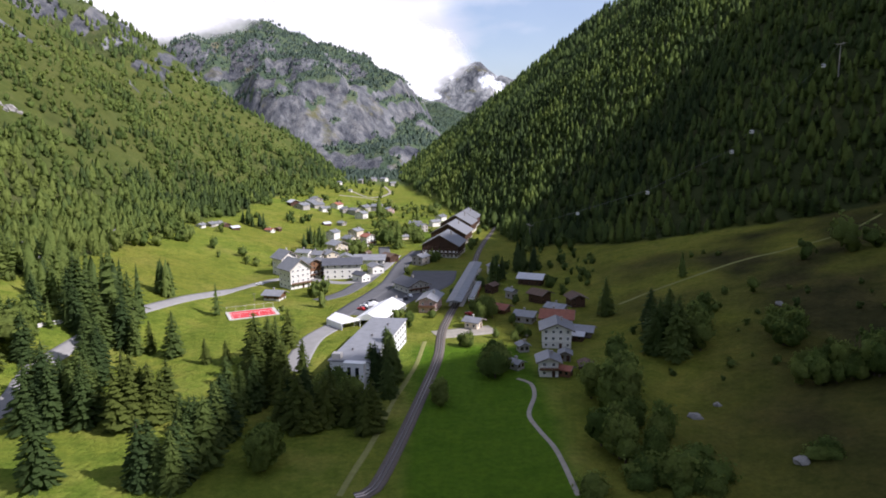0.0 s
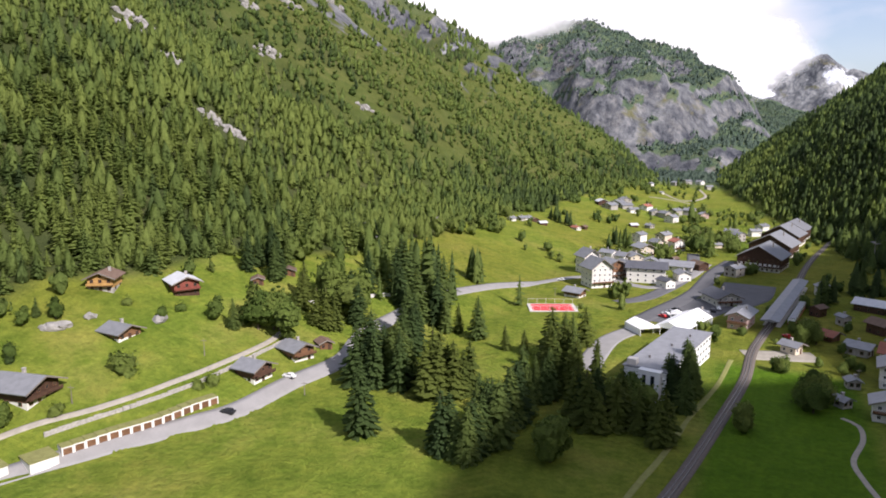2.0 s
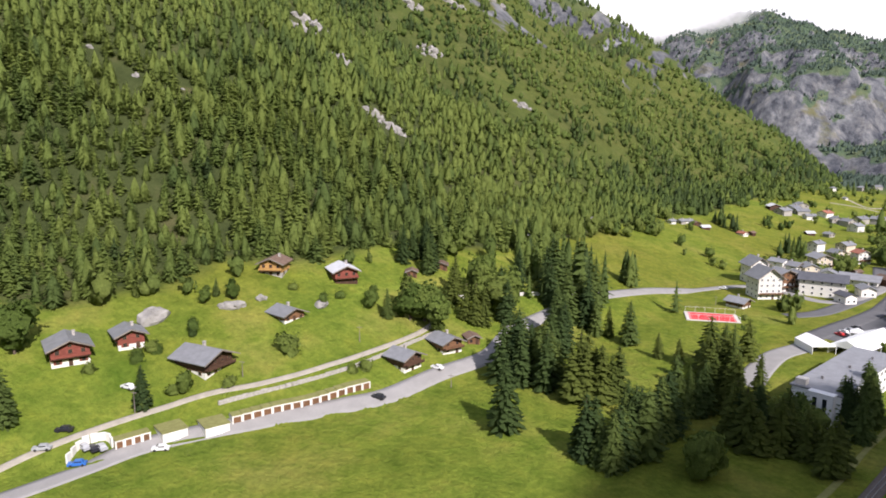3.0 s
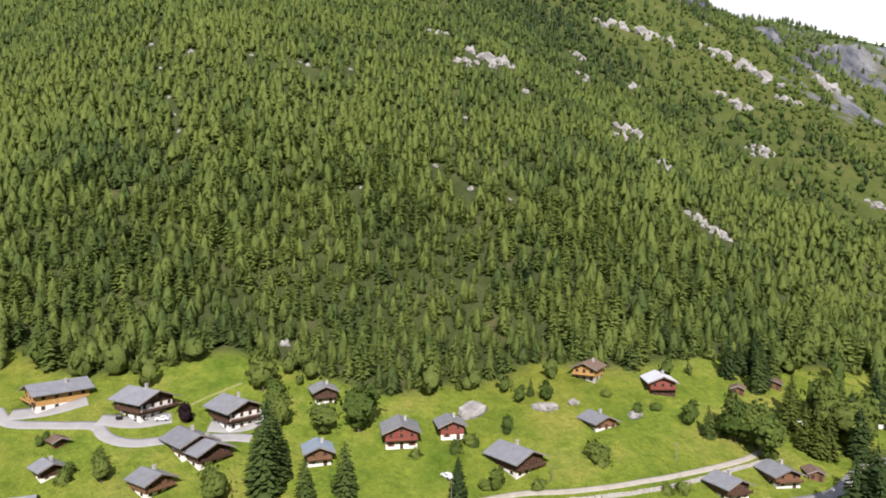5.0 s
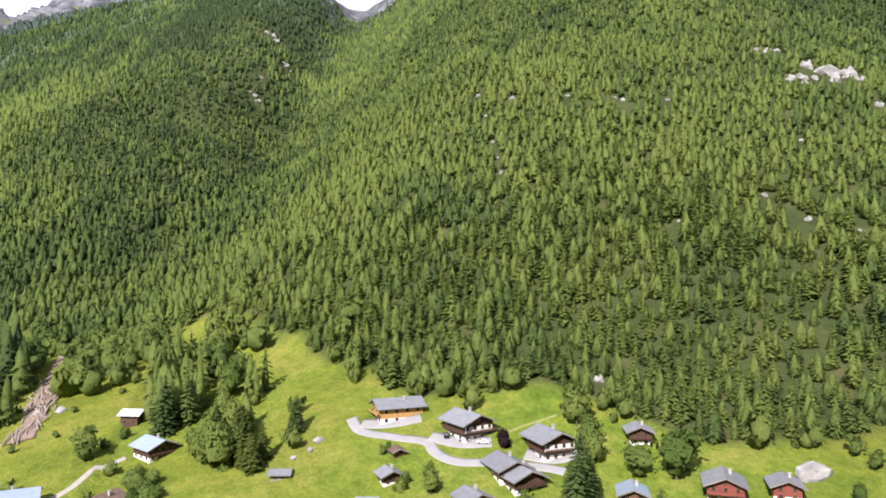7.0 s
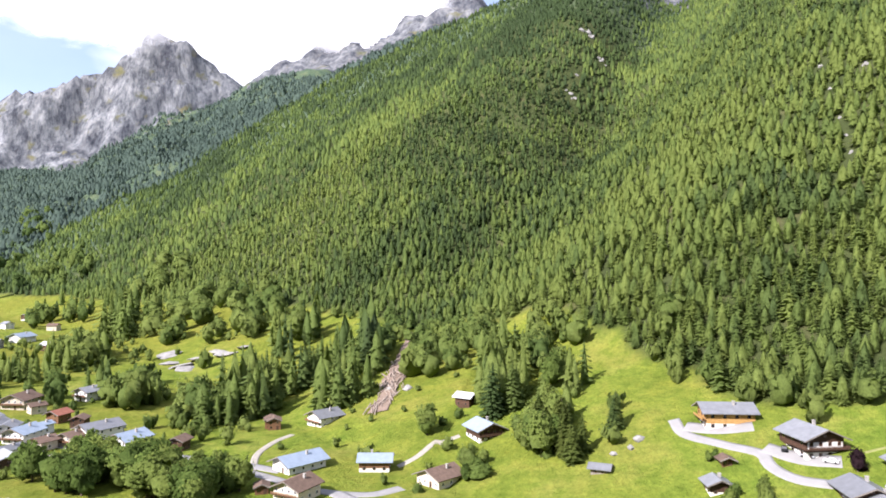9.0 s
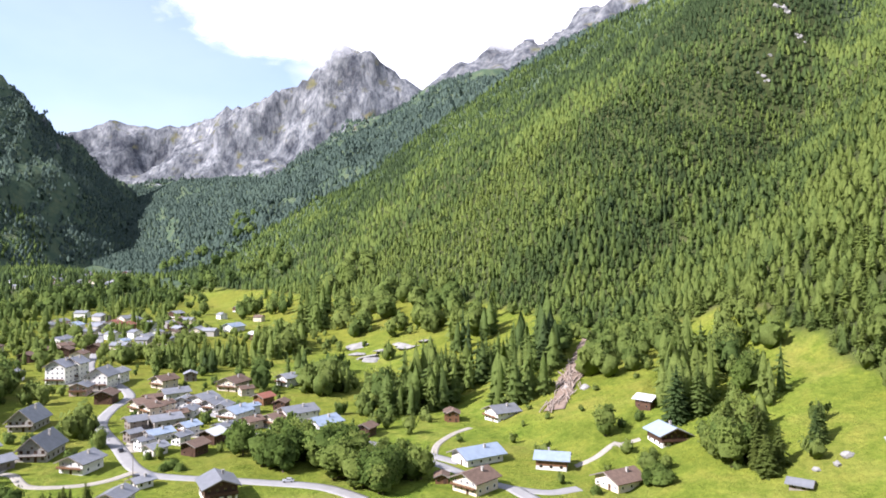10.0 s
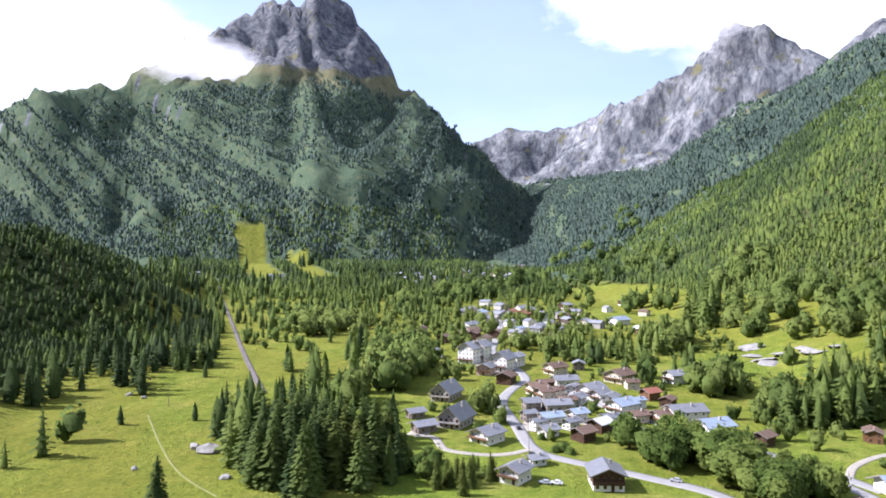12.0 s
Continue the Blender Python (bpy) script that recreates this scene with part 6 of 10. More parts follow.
house("house", -291.1, -655.0, 216, 7.7, 10.6, 4.6, M_ROOF_GREY, M_PLASTER_WARM, M_PLASTER_WARM, "cream plastered house with a grey roof", over=0.7, detail=1, group="village houses", balcony=False)
house("house", -314.7, -618.0, 183, 9.4, 10.5, 5.4, M_ROOF_GREY, M_PLASTER, M_PLASTER, "white plastered house with a grey metal roof", over=0.7, detail=1, group="village houses", balcony=False)
house("house", -286.6, -530.9, 212, 7.3, 9.2, 4.6, M_ROOF_BROWN, M_PLASTER_WARM, M_PLASTER_WARM, "cream plastered house with a brown roof", over=0.7, detail=1, group="village houses", balcony=False)
house("house", -164.7, -472.8, 141, 8.3, 9.5, 5.4, M_ROOF_GREY, M_PLASTER, M_PLASTER, "white plastered house with a grey metal roof", over=0.7, detail=1, group="village houses", balcony=False)
house("barn", -197.4, -544.8, 140, 8.5, 11.4, 5.4, M_ROOF_BROWN, M_WOOD_DARK, M_WOOD_DARK, "old dark timber barn with a brown roof", over=0.7, detail=1, group="village houses", chimney=False, balcony=False, category="barn")
house("house", -198.8, -608.3, 142, 7.9, 10.3, 4.6, M_ROOF_BROWN, M_PLASTER_WARM, M_PLASTER_WARM, "cream plastered house with a brown roof", over=0.7, detail=1, group="village houses", balcony=False)
house("barn", -229.2, -556.4, 138, 8.8, 12.1, 5.4, M_ROOF_BROWN, M_WOOD_DARK, M_WOOD_DARK, "old dark timber barn with a brown roof", over=0.7, detail=1, group="village houses", chimney=False, balcony=False, category="barn")
house("house", -253.7, -618.6, 138, 9.2, 11.6, 5.4, M_ROOF_GREY, M_PLASTER, M_PLASTER, "white plastered house with a grey metal roof", over=0.7, detail=1, group="village houses", balcony=False)
house("house", -268.2, -551.1, 214, 9.6, 12.8, 5.4, M_ROOF_GREY, M_PLASTER_WARM, M_PLASTER_WARM, "cream plastered house with a grey roof", over=0.7, detail=1, group="village houses", balcony=False)
house("house", -295.5, -619.6, 185, 10.4, 12.7, 5.4, M_ROOF_GREY, M_PLASTER, M_PLASTER, "white plastered house with a grey metal roof", over=0.7, detail=1, group="village houses", balcony=False)
house("house", -331.8, -695.5, 134, 15.2, 17.2, 5.4, M_ROOF_RED, M_PLASTER, M_PLASTER, "white plastered house with a rust-red roof", over=0.7, detail=1, group="village houses", balcony=False)
house("barn", -336.1, -676.4, 134, 12.6, 15.0, 5.4, M_ROOF_RED, M_WOOD, M_WOOD, "brown timber barn with a rusty red roof", over=0.7, detail=1, group="village houses", chimney=False, balcony=False, category="barn")
house("house", -297.7, -570.3, 212, 9.0, 11.3, 5.4, M_ROOF_GREY, M_STONE, M_STONE, "grey stone farmhouse with a steep metal roof", over=0.7, detail=1, group="village houses", balcony=False)
house("house", -327.8, -606.6, 132, 11.5, 13.1, 5.4, M_ROOF_GREY, M_PLASTER, M_PLASTER, "white plastered house with a grey metal roof", over=0.7, detail=1, group="village houses", balcony=False)
house("house", -314.2, -563.1, 131, 9.4, 12.2, 5.4, M_ROOF_GREY, M_STONE, M_STONE, "grey stone farmhouse with a steep metal roof", over=0.7, detail=1, group="village houses", balcony=False)
house("house", -356.4, -669.5, 182, 10.8, 12.4, 5.4, M_ROOF_GREY, M_PLASTER, M_PLASTER, "white plastered house with a grey metal roof", over=0.7, detail=1, group="village houses", balcony=False)
house("chalet", -432.5, -753.6, 110, 11.9, 16.0, 5.4, M_ROOF_GREY, M_PLASTER, M_WOOD_DARK, "dark timber chalet on a white masonry base, grey roof", over=0.7, detail=1, group="village houses", balcony=False)
house("chalet", -357.4, -617.3, 180, 9.2, 12.8, 5.4, M_ROOF_GREY, M_PLASTER, M_WOOD_DARK, "dark timber chalet on a white masonry base, grey roof", over=0.7, detail=1, group="village houses", balcony=False)
house("house", -362.6, -593.7, 129, 13.0, 15.7, 5.4, M_ROOF_GREY, M_PLASTER_WARM, M_PLASTER_WARM, "cream plastered house with a grey roof", over=0.7, detail=1, group="village houses", balcony=False)
house("house", -367.9, -581.8, 208, 10.1, 14.1, 5.4, M_ROOF_GREY, M_STONE, M_STONE, "grey stone farmhouse with a steep metal roof", over=0.7, detail=1, group="village houses", balcony=False)
house("house", -408.0, -603.1, 106, 13.7, 18.3, 5.4, M_ROOF_BLUE, M_PLASTER, M_PLASTER, "white plastered house with a pale blue metal roof", over=1.3, detail=1, group="village houses", balcony=False)
house("barn", -384.5, -535.4, 174, 8.9, 9.9, 5.4, M_ROOF_WHITE, M_WOOD_DARK, M_WOOD_DARK, "dark timber barn with a white metal roof", over=0.7, detail=1, group="village houses", chimney=False, balcony=False, category="barn")
house("chalet", -527.3, -766.4, 85, 10.4, 13.4, 5.4, M_ROOF_GREY, M_PLASTER, M_WOOD_DARK, "dark timber chalet on a white masonry base, grey roof", over=0.7, detail=1, group="village houses", balcony=False)
house("house", -465.5, -711.3, 177, 8.9, 9.5, 5.4, M_ROOF_GREY, M_PLASTER, M_PLASTER, "white plastered house with a grey metal roof", over=0.7, detail=1, group="village houses", balcony=False)
house("house", -408.3, -686.3, 209, 9.6, 11.5, 5.4, M_ROOF_GREY, M_PLASTER_WARM, M_PLASTER_WARM, "cream plastered house with a grey roof", over=0.7, detail=1, group="village houses", balcony=False)
house("house", -353.9, -773.6, 185, 11.4, 12.8, 5.4, M_ROOF_GREY, M_STONE, M_STONE, "grey stone farmhouse with a steep metal roof", over=0.7, detail=1, group="village houses", balcony=False)
house("house", -353.9, -817.0, 217, 10.5, 13.7, 5.4, M_ROOF_GREY, M_PLASTER, M_PLASTER, "white plastered house with a grey metal roof", over=0.7, detail=1, group="village houses", balcony=False)
house("barn", -295.5, -722.2, 138, 11.8, 15.3, 5.4, M_ROOF_BROWN, M_WOOD_DARK, M_WOOD_DARK, "old dark timber barn with a brown roof", over=0.7, detail=1, group="village houses", chimney=False, balcony=False, category="barn")
house("house", -282.8, -724.6, 99, 10.4, 11.2, 5.4, M_ROOF_GREY, M_STONE, M_STONE, "grey stone farmhouse with a steep metal roof", over=0.7, detail=1, group="village houses", balcony=False)
house("house", -479.5, -659.0, 204, 8.6, 10.1, 5.4, M_ROOF_BROWN, M_PLASTER_WARM, M_PLASTER_WARM, "cream plastered house with a brown roof", over=0.7, detail=1, group="village houses", balcony=False)
house("barn", -643.4, -1219.4, 112, 21.6, 23.5, 5.4, M_ROOF_WHITE, M_WOOD_DARK, M_WOOD_DARK, "dark timber barn with a white metal roof", over=0.7, detail=1, group="village houses", chimney=False, balcony=False, category="barn")
house("house", -770.7, -1329.4, 110, 13.5, 16.9, 5.4, M_ROOF_GREY, M_PLASTER, M_PLASTER, "white plastered house with a grey metal roof", over=0.7, detail=1, group="village houses", balcony=False)
house("house", -807.5, -1286.1, 88, 10.5, 14.7, 5.4, M_ROOF_GREY, M_PLASTER, M_PLASTER, "white plastered house with a grey metal roof", over=0.7, detail=1, group="village houses", balcony=False)

# the far hamlet up the valley
house("house", -732.9, -1540.4, 129, 16.3, 19.6, 5.4, M_ROOF_GREY, M_PLASTER, M_PLASTER, "white plastered house with a grey metal roof", over=0.7, detail=1, group="far hamlet", balcony=False)
house("house", -643.8, -1584.9, 137, 11.2, 13.5, 5.4, M_ROOF_BROWN, M_PLASTER_WARM, M_PLASTER_WARM, "cream plastered house with a brown roof", over=0.7, detail=1, group="far hamlet", balcony=False)
house("chalet", -728.4, -1626.8, 86, 12.0, 14.4, 5.4, M_ROOF_GREY, M_PLASTER, M_WOOD_DARK, "dark timber chalet on a white masonry base, grey roof", over=0.7, detail=1, group="far hamlet", balcony=False)
house("house", -652.8, -1534.7, 183, 12.8, 15.4, 5.4, M_ROOF_GREY, M_PLASTER, M_PLASTER, "white plastered house with a grey metal roof", over=0.7, detail=1, group="far hamlet", balcony=False)
house("chalet", -531.5, -1214.7, 100, 9.9, 11.9, 5.4, M_ROOF_GREY, M_PLASTER, M_WOOD_DARK, "dark timber chalet on a white masonry base, grey roof", over=0.7, detail=1, group="far hamlet", balcony=False)
house("chalet", -655.6, -1498.7, 201, 12.5, 15.0, 5.4, M_ROOF_GREY, M_PLASTER, M_WOOD_DARK, "dark timber chalet on a white masonry base, grey roof", over=0.7, detail=1, group="far hamlet", balcony=False)
house("chalet", -543.6, -1274.8, 152, 15.4, 18.5, 5.4, M_ROOF_GREY, M_PLASTER, M_WOOD_DARK, "dark timber chalet on a white masonry base, grey roof", over=0.7, detail=1, group="far hamlet", balcony=False)
house("house", -597.4, -1478.6, 224, 12.0, 14.4, 5.4, M_ROOF_GREY, M_STONE, M_STONE, "grey stone farmhouse with a steep metal roof", over=0.7, detail=1, group="far hamlet", balcony=False)
house("house", -661.8, -1493.8, 140, 17.1, 20.6, 5.4, M_ROOF_GREY, M_PLASTER, M_PLASTER, "white plastered house with a grey metal roof", over=0.7, detail=1, group="far hamlet", balcony=False)
house("chalet", -516.0, -1233.2, 175, 11.7, 14.0, 5.4, M_ROOF_GREY, M_PLASTER, M_WOOD_DARK, "dark timber chalet on a white masonry base, grey roof", over=0.7, detail=1, group="far hamlet", balcony=False)
house("house", -688.4, -1471.5, 154, 17.6, 21.1, 5.4, M_ROOF_GREY, M_STONE, M_STONE, "grey stone farmhouse with a steep metal roof", over=0.7, detail=1, group="far hamlet", balcony=False)
house("house", -566.7, -1312.8, 170, 12.3, 14.7, 5.4, M_ROOF_GREY, M_STONE, M_STONE, "grey stone farmhouse with a steep metal roof", over=0.7, detail=1, group="far hamlet", balcony=False)
house("house", -498.8, -1208.6, 90, 9.9, 11.9, 5.4, M_ROOF_BROWN, M_PLASTER_WARM, M_PLASTER_WARM, "cream plastered house with a brown roof", over=0.7, detail=1, group="far hamlet", balcony=False)
house("house", -708.8, -1499.7, 151, 21.4, 25.7, 5.4, M_ROOF_GREY, M_STONE, M_STONE, "grey stone farmhouse with a steep metal roof", over=0.7, detail=1, group="far hamlet", balcony=False)
house("chalet", -542.7, -1353.3, 94, 10.7, 12.9, 5.4, M_ROOF_GREY, M_PLASTER, M_WOOD_DARK, "dark timber chalet on a white masonry base, grey roof", over=0.7, detail=1, group="far hamlet", balcony=False)
house("barn", -594.0, -1476.5, 126, 12.2, 14.7, 5.4, M_ROOF_BROWN, M_WOOD_DARK, M_WOOD_DARK, "old dark timber barn with a brown roof", over=0.7, detail=1, group="far hamlet", chimney=False, balcony=False, category="barn")
house("chalet", -601.7, -1275.8, 203, 9.0, 10.8, 5.4, M_ROOF_GREY, M_PLASTER, M_WOOD_DARK, "dark timber chalet on a white masonry base, grey roof", over=0.7, detail=1, group="far hamlet", balcony=False)
house("house", -693.5, -1531.3, 158, 18.2, 21.9, 5.4, M_ROOF_BROWN, M_PLASTER_WARM, M_PLASTER_WARM, "cream plastered house with a brown roof", over=0.7, detail=1, group="far hamlet", balcony=False)
house("house", -578.2, -1242.7, 192, 12.2, 14.6, 5.4, M_ROOF_GREY, M_PLASTER, M_PLASTER, "white plastered house with a grey metal roof", over=0.7, detail=1, group="far hamlet", balcony=False)
house("chalet", -582.1, -1398.3, 190, 10.7, 12.9, 5.4, M_ROOF_GREY, M_PLASTER, M_WOOD_DARK, "dark timber chalet on a white masonry base, grey roof", over=0.7, detail=1, group="far hamlet", balcony=False)
house("barn", -589.6, -1500.2, 107, 12.9, 15.5, 5.4, M_ROOF_BROWN, M_WOOD_DARK, M_WOOD_DARK, "old dark timber barn with a brown roof", over=0.7, detail=1, group="far hamlet", chimney=False, balcony=False, category="barn")
house("house", -544.5, -1392.6, 213, 12.0, 14.4, 5.4, M_ROOF_GREY, M_PLASTER, M_PLASTER, "white plastered house with a grey metal roof", over=0.7, detail=1, group="far hamlet", balcony=False)
house("house", -733.9, -1677.2, 170, 19.2, 23.0, 5.4, M_ROOF_BROWN, M_PLASTER_WARM, M_PLASTER_WARM, "cream plastered house with a brown roof", over=0.7, detail=1, group="far hamlet", balcony=False)
house("house", -548.8, -1219.9, 152, 15.2, 18.2, 5.4, M_ROOF_BROWN, M_PLASTER_WARM, M_PLASTER_WARM, "cream plastered house with a brown roof", over=0.7, detail=1, group="far hamlet", balcony=False)
house("house", -586.8, -1305.9, 202, 12.5, 15.0, 5.4, M_ROOF_BROWN, M_PLASTER_WARM, M_PLASTER_WARM, "cream plastered house with a brown roof", over=0.7, detail=1, group="far hamlet", balcony=False)
house("house", -501.6, -1265.9, 170, 13.9, 16.7, 5.4, M_ROOF_BROWN, M_PLASTER_WARM, M_PLASTER_WARM, "cream plastered house with a brown roof", over=0.7, detail=1, group="far hamlet", balcony=False)
house("house", -639.1, -1431.5, 153, 15.3, 18.4, 5.4, M_ROOF_GREY, M_STONE, M_STONE, "grey stone farmhouse with a steep metal roof", over=0.7, detail=1, group="far hamlet", balcony=False)
house("house", -620.5, -1417.5, 146, 13.5, 16.2, 5.4, M_ROOF_GREY, M_STONE, M_STONE, "grey stone farmhouse with a steep metal roof", over=0.7, detail=1, group="far hamlet", balcony=False)
house("chalet", -728.0, -1665.1, 201, 15.0, 18.0, 5.4, M_ROOF_GREY, M_PLASTER, M_WOOD_DARK, "dark timber chalet on a white masonry base, grey roof", over=0.7, detail=1, group="far hamlet", balcony=False)
house("house", -608.1, -1324.8, 222, 8.5, 10.2, 5.4, M_ROOF_BROWN, M_PLASTER_WARM, M_PLASTER_WARM, "cream plastered house with a brown roof", over=0.7, detail=1, group="far hamlet", balcony=False)
house("house", -624.2, -1307.9, 115, 8.3, 10.0, 5.4, M_ROOF_GREY, M_PLASTER, M_PLASTER, "white plastered house with a grey metal roof", over=0.7, detail=1, group="far hamlet", balcony=False)
house("house", -543.5, -1218.4, 225, 11.3, 13.5, 5.4, M_ROOF_GREY, M_STONE, M_STONE, "grey stone farmhouse with a steep metal roof", over=0.7, detail=1, group="far hamlet", balcony=False)
house("house", -651.3, -1442.7, 144, 12.5, 15.0, 5.4, M_ROOF_GREY, M_STONE, M_STONE, "grey stone farmhouse with a steep metal roof", over=0.7, detail=1, group="far hamlet", balcony=False)
house("house", -546.4, -1351.3, 180, 9.4, 11.2, 5.4, M_ROOF_GREY, M_PLASTER, M_PLASTER, "white plastered house with a grey metal roof", over=0.7, detail=1, group="far hamlet", balcony=False)
house("house", -469.7, -1347.6, 195, 13.0, 15.6, 5.4, M_ROOF_GREY, M_PLASTER, M_PLASTER, "white plastered house with a grey metal roof", over=0.7, detail=1, group="far hamlet", balcony=False)
house("chalet", -510.8, -1406.4, 186, 13.6, 16.3, 5.4, M_ROOF_GREY, M_PLASTER, M_WOOD_DARK, "dark timber chalet on a white masonry base, grey roof", over=0.7, detail=1, group="far hamlet", balcony=False)
house("house", -423.8, -1321.4, 112, 12.5, 15.0, 5.4, M_ROOF_GREY, M_PLASTER, M_PLASTER, "white plastered house with a grey metal roof", over=0.7, detail=1, group="far hamlet", balcony=False)
house("chalet", -375.8, -1253.0, 221, 12.0, 14.4, 5.4, M_ROOF_GREY, M_PLASTER, M_WOOD_DARK, "dark timber chalet on a white masonry base, grey roof", over=0.7, detail=1, group="far hamlet", balcony=False)
house("house", -402.8, -1229.0, 127, 10.2, 12.3, 5.4, M_ROOF_GREY, M_STONE, M_STONE, "grey stone farmhouse with a steep metal roof", over=0.7, detail=1, group="far hamlet", balcony=False)
house("house", -438.6, -1256.5, 212, 9.5, 11.5, 5.4, M_ROOF_GREY, M_STONE, M_STONE, "grey stone farmhouse with a steep metal roof", over=0.7, detail=1, group="far hamlet", balcony=False)
house("house", -414.0, -1306.6, 184, 11.2, 13.4, 5.4, M_ROOF_GREY, M_PLASTER, M_PLASTER, "white plastered house with a grey metal roof", over=0.7, detail=1, group="far hamlet", balcony=False)
house("house", -340.6, -1226.2, 165, 13.6, 16.3, 5.4, M_ROOF_GREY, M_PLASTER, M_PLASTER, "white plastered house with a grey metal roof", over=0.7, detail=1, group="far hamlet", balcony=False)
house("chalet", -414.1, -1306.9, 107, 11.5, 13.8, 5.4, M_ROOF_GREY, M_PLASTER, M_WOOD_DARK, "dark timber chalet on a white masonry base, grey roof", over=0.7, detail=1, group="far hamlet", balcony=False)
house("house", -407.3, -1252.7, 224, 10.8, 13.0, 5.4, M_ROOF_GREY, M_STONE, M_STONE, "grey stone farmhouse with a steep metal roof", over=0.7, detail=1, group="far hamlet", balcony=False)
house("house", -370.7, -1179.8, 229, 12.0, 14.4, 5.4, M_ROOF_GREY, M_PLASTER, M_PLASTER, "white plastered house with a grey metal roof", over=0.7, detail=1, group="far hamlet", balcony=False)
house("barn", -395.3, -1163.7, 141, 10.1, 12.1, 5.4, M_ROOF_BROWN, M_WOOD_DARK, M_WOOD_DARK, "old dark timber barn with a brown roof", over=0.7, detail=1, group="far hamlet", chimney=False, balcony=False, category="barn")
house("chalet", -392.1, -1335.4, 205, 12.5, 15.0, 5.4, M_ROOF_GREY, M_PLASTER, M_WOOD_DARK, "dark timber chalet on a white masonry base, grey roof", over=0.7, detail=1, group="far hamlet", balcony=False)
house("chalet", -370.9, -1201.3, 205, 10.0, 12.1, 5.4, M_ROOF_GREY, M_PLASTER, M_WOOD_DARK, "dark timber chalet on a white masonry base, grey roof", over=0.7, detail=1, group="far hamlet", balcony=False)
house("house", -365.8, -1162.5, 196, 10.8, 12.9, 5.4, M_ROOF_GREY, M_STONE, M_STONE, "grey stone farmhouse with a steep metal roof", over=0.7, detail=1, group="far hamlet", balcony=False)
house("house", -443.4, -1427.1, 120, 10.3, 12.4, 5.4, M_ROOF_GREY, M_STONE, M_STONE, "grey stone farmhouse with a steep metal roof", over=0.7, detail=1, group="far hamlet", balcony=False)
house("chalet", -434.7, -1851.7, 213, 16.2, 19.4, 5.4, M_ROOF_GREY, M_PLASTER, M_WOOD_DARK, "dark timber chalet on a white masonry base, grey roof", over=0.7, detail=1, group="far hamlet", balcony=False)
house("chalet", -460.8, -1829.8, 185, 18.7, 22.5, 5.4, M_ROOF_GREY, M_PLASTER, M_WOOD_DARK, "dark timber chalet on a white masonry base, grey roof", over=0.7, detail=1, group="far hamlet", balcony=False)
house("chalet", -513.2, -1847.8, 105, 16.7, 20.0, 5.4, M_ROOF_GREY, M_PLASTER, M_WOOD_DARK, "dark timber chalet on a white masonry base, grey roof", over=0.7, detail=1, group="far hamlet", balcony=False)
house("chalet", -635.7, -1729.5, 136, 17.7, 21.2, 5.4, M_ROOF_GREY, M_PLASTER, M_WOOD_DARK, "dark timber chalet on a white masonry base, grey roof", over=0.7, detail=1, group="far hamlet", balcony=False)
house("chalet", 9.6, -1395.0, 159, 11.8, 14.2, 5.4, M_ROOF_GREY, M_PLASTER, M_WOOD_DARK, "dark timber chalet on a white masonry base, grey roof", over=0.7, detail=1, group="far hamlet", balcony=False)
house("chalet", -10.6, -1412.5, 132, 10.6, 12.7, 5.4, M_ROOF_GREY, M_PLASTER, M_WOOD_DARK, "dark timber chalet on a white masonry base, grey roof", over=0.7, detail=1, group="far hamlet", balcony=False)
house("house", -140.4, -1338.0, 192, 12.6, 15.1, 5.4, M_ROOF_GREY, M_PLASTER, M_PLASTER, "white plastered house with a grey metal roof", over=0.7, detail=1, group="far hamlet", balcony=False)
house("house", -157.0, -1346.4, 158, 13.3, 15.9, 5.4, M_ROOF_GREY, M_PLASTER, M_PLASTER, "white plastered house with a grey metal roof", over=0.7, detail=1, group="far hamlet", balcony=False)
house("chalet", -760.3, -1575.5, 199, 14.9, 17.9, 5.4, M_ROOF_GREY, M_PLASTER, M_WOOD_DARK, "dark timber chalet on a white masonry base, grey roof", over=0.7, detail=1, group="far hamlet", balcony=False)
house("chalet", -777.5, -1562.6, 112, 14.9, 17.9, 5.4, M_ROOF_GREY, M_PLASTER, M_WOOD_DARK, "dark timber chalet on a white masonry base, grey roof", over=0.7, detail=1, group="far hamlet", balcony=False)
house("chalet", -352.2, -1750.2, 122, 15.0, 18.0, 5.4, M_ROOF_GREY, M_PLASTER, M_WOOD_DARK, "dark timber chalet on a white masonry base, grey roof", over=0.7, detail=1, group="far hamlet", balcony=False)

# the small town down the valley
house("hotel", -80.1, 363.8, 42, 11.9, 11.9, 11.0, M_ROOF_GREY, M_PLASTER, M_PLASTER, "white plastered house with a grey metal roof", over=1.3, detail=2, group="town houses", pitch=0.75)
house("hotel", -93.6, 401.0, 43, 10.5, 10.5, 10.5, M_ROOF_GREY, M_PLASTER, M_PLASTER, "white plastered house with a grey metal roof", over=1.3, detail=2, group="town houses", pitch=0.7)
house("hotel", -77.0, 387.6, 46, 8.3, 10.0, 9.5, M_ROOF_GREY, M_PLASTER, M_WOOD, "brown timber chalet with white ground floor and grey roof", over=1.3, detail=2, group="town houses")
house("apartment_house", -58.2, 388.7, 97, 11.9, 20.3, 8.5, M_ROOF_DARK, M_PLASTER, M_PLASTER, "white plastered house with a dark slate roof", over=1.3, detail=2, group="town houses", balcony=False)
house("house", -81.0, 430.9, 71, 7.3, 9.4, 7, M_ROOF_GREY, M_PLASTER, M_PLASTER, "white plastered house with a grey metal roof", over=1.3, detail=2, group="town houses")
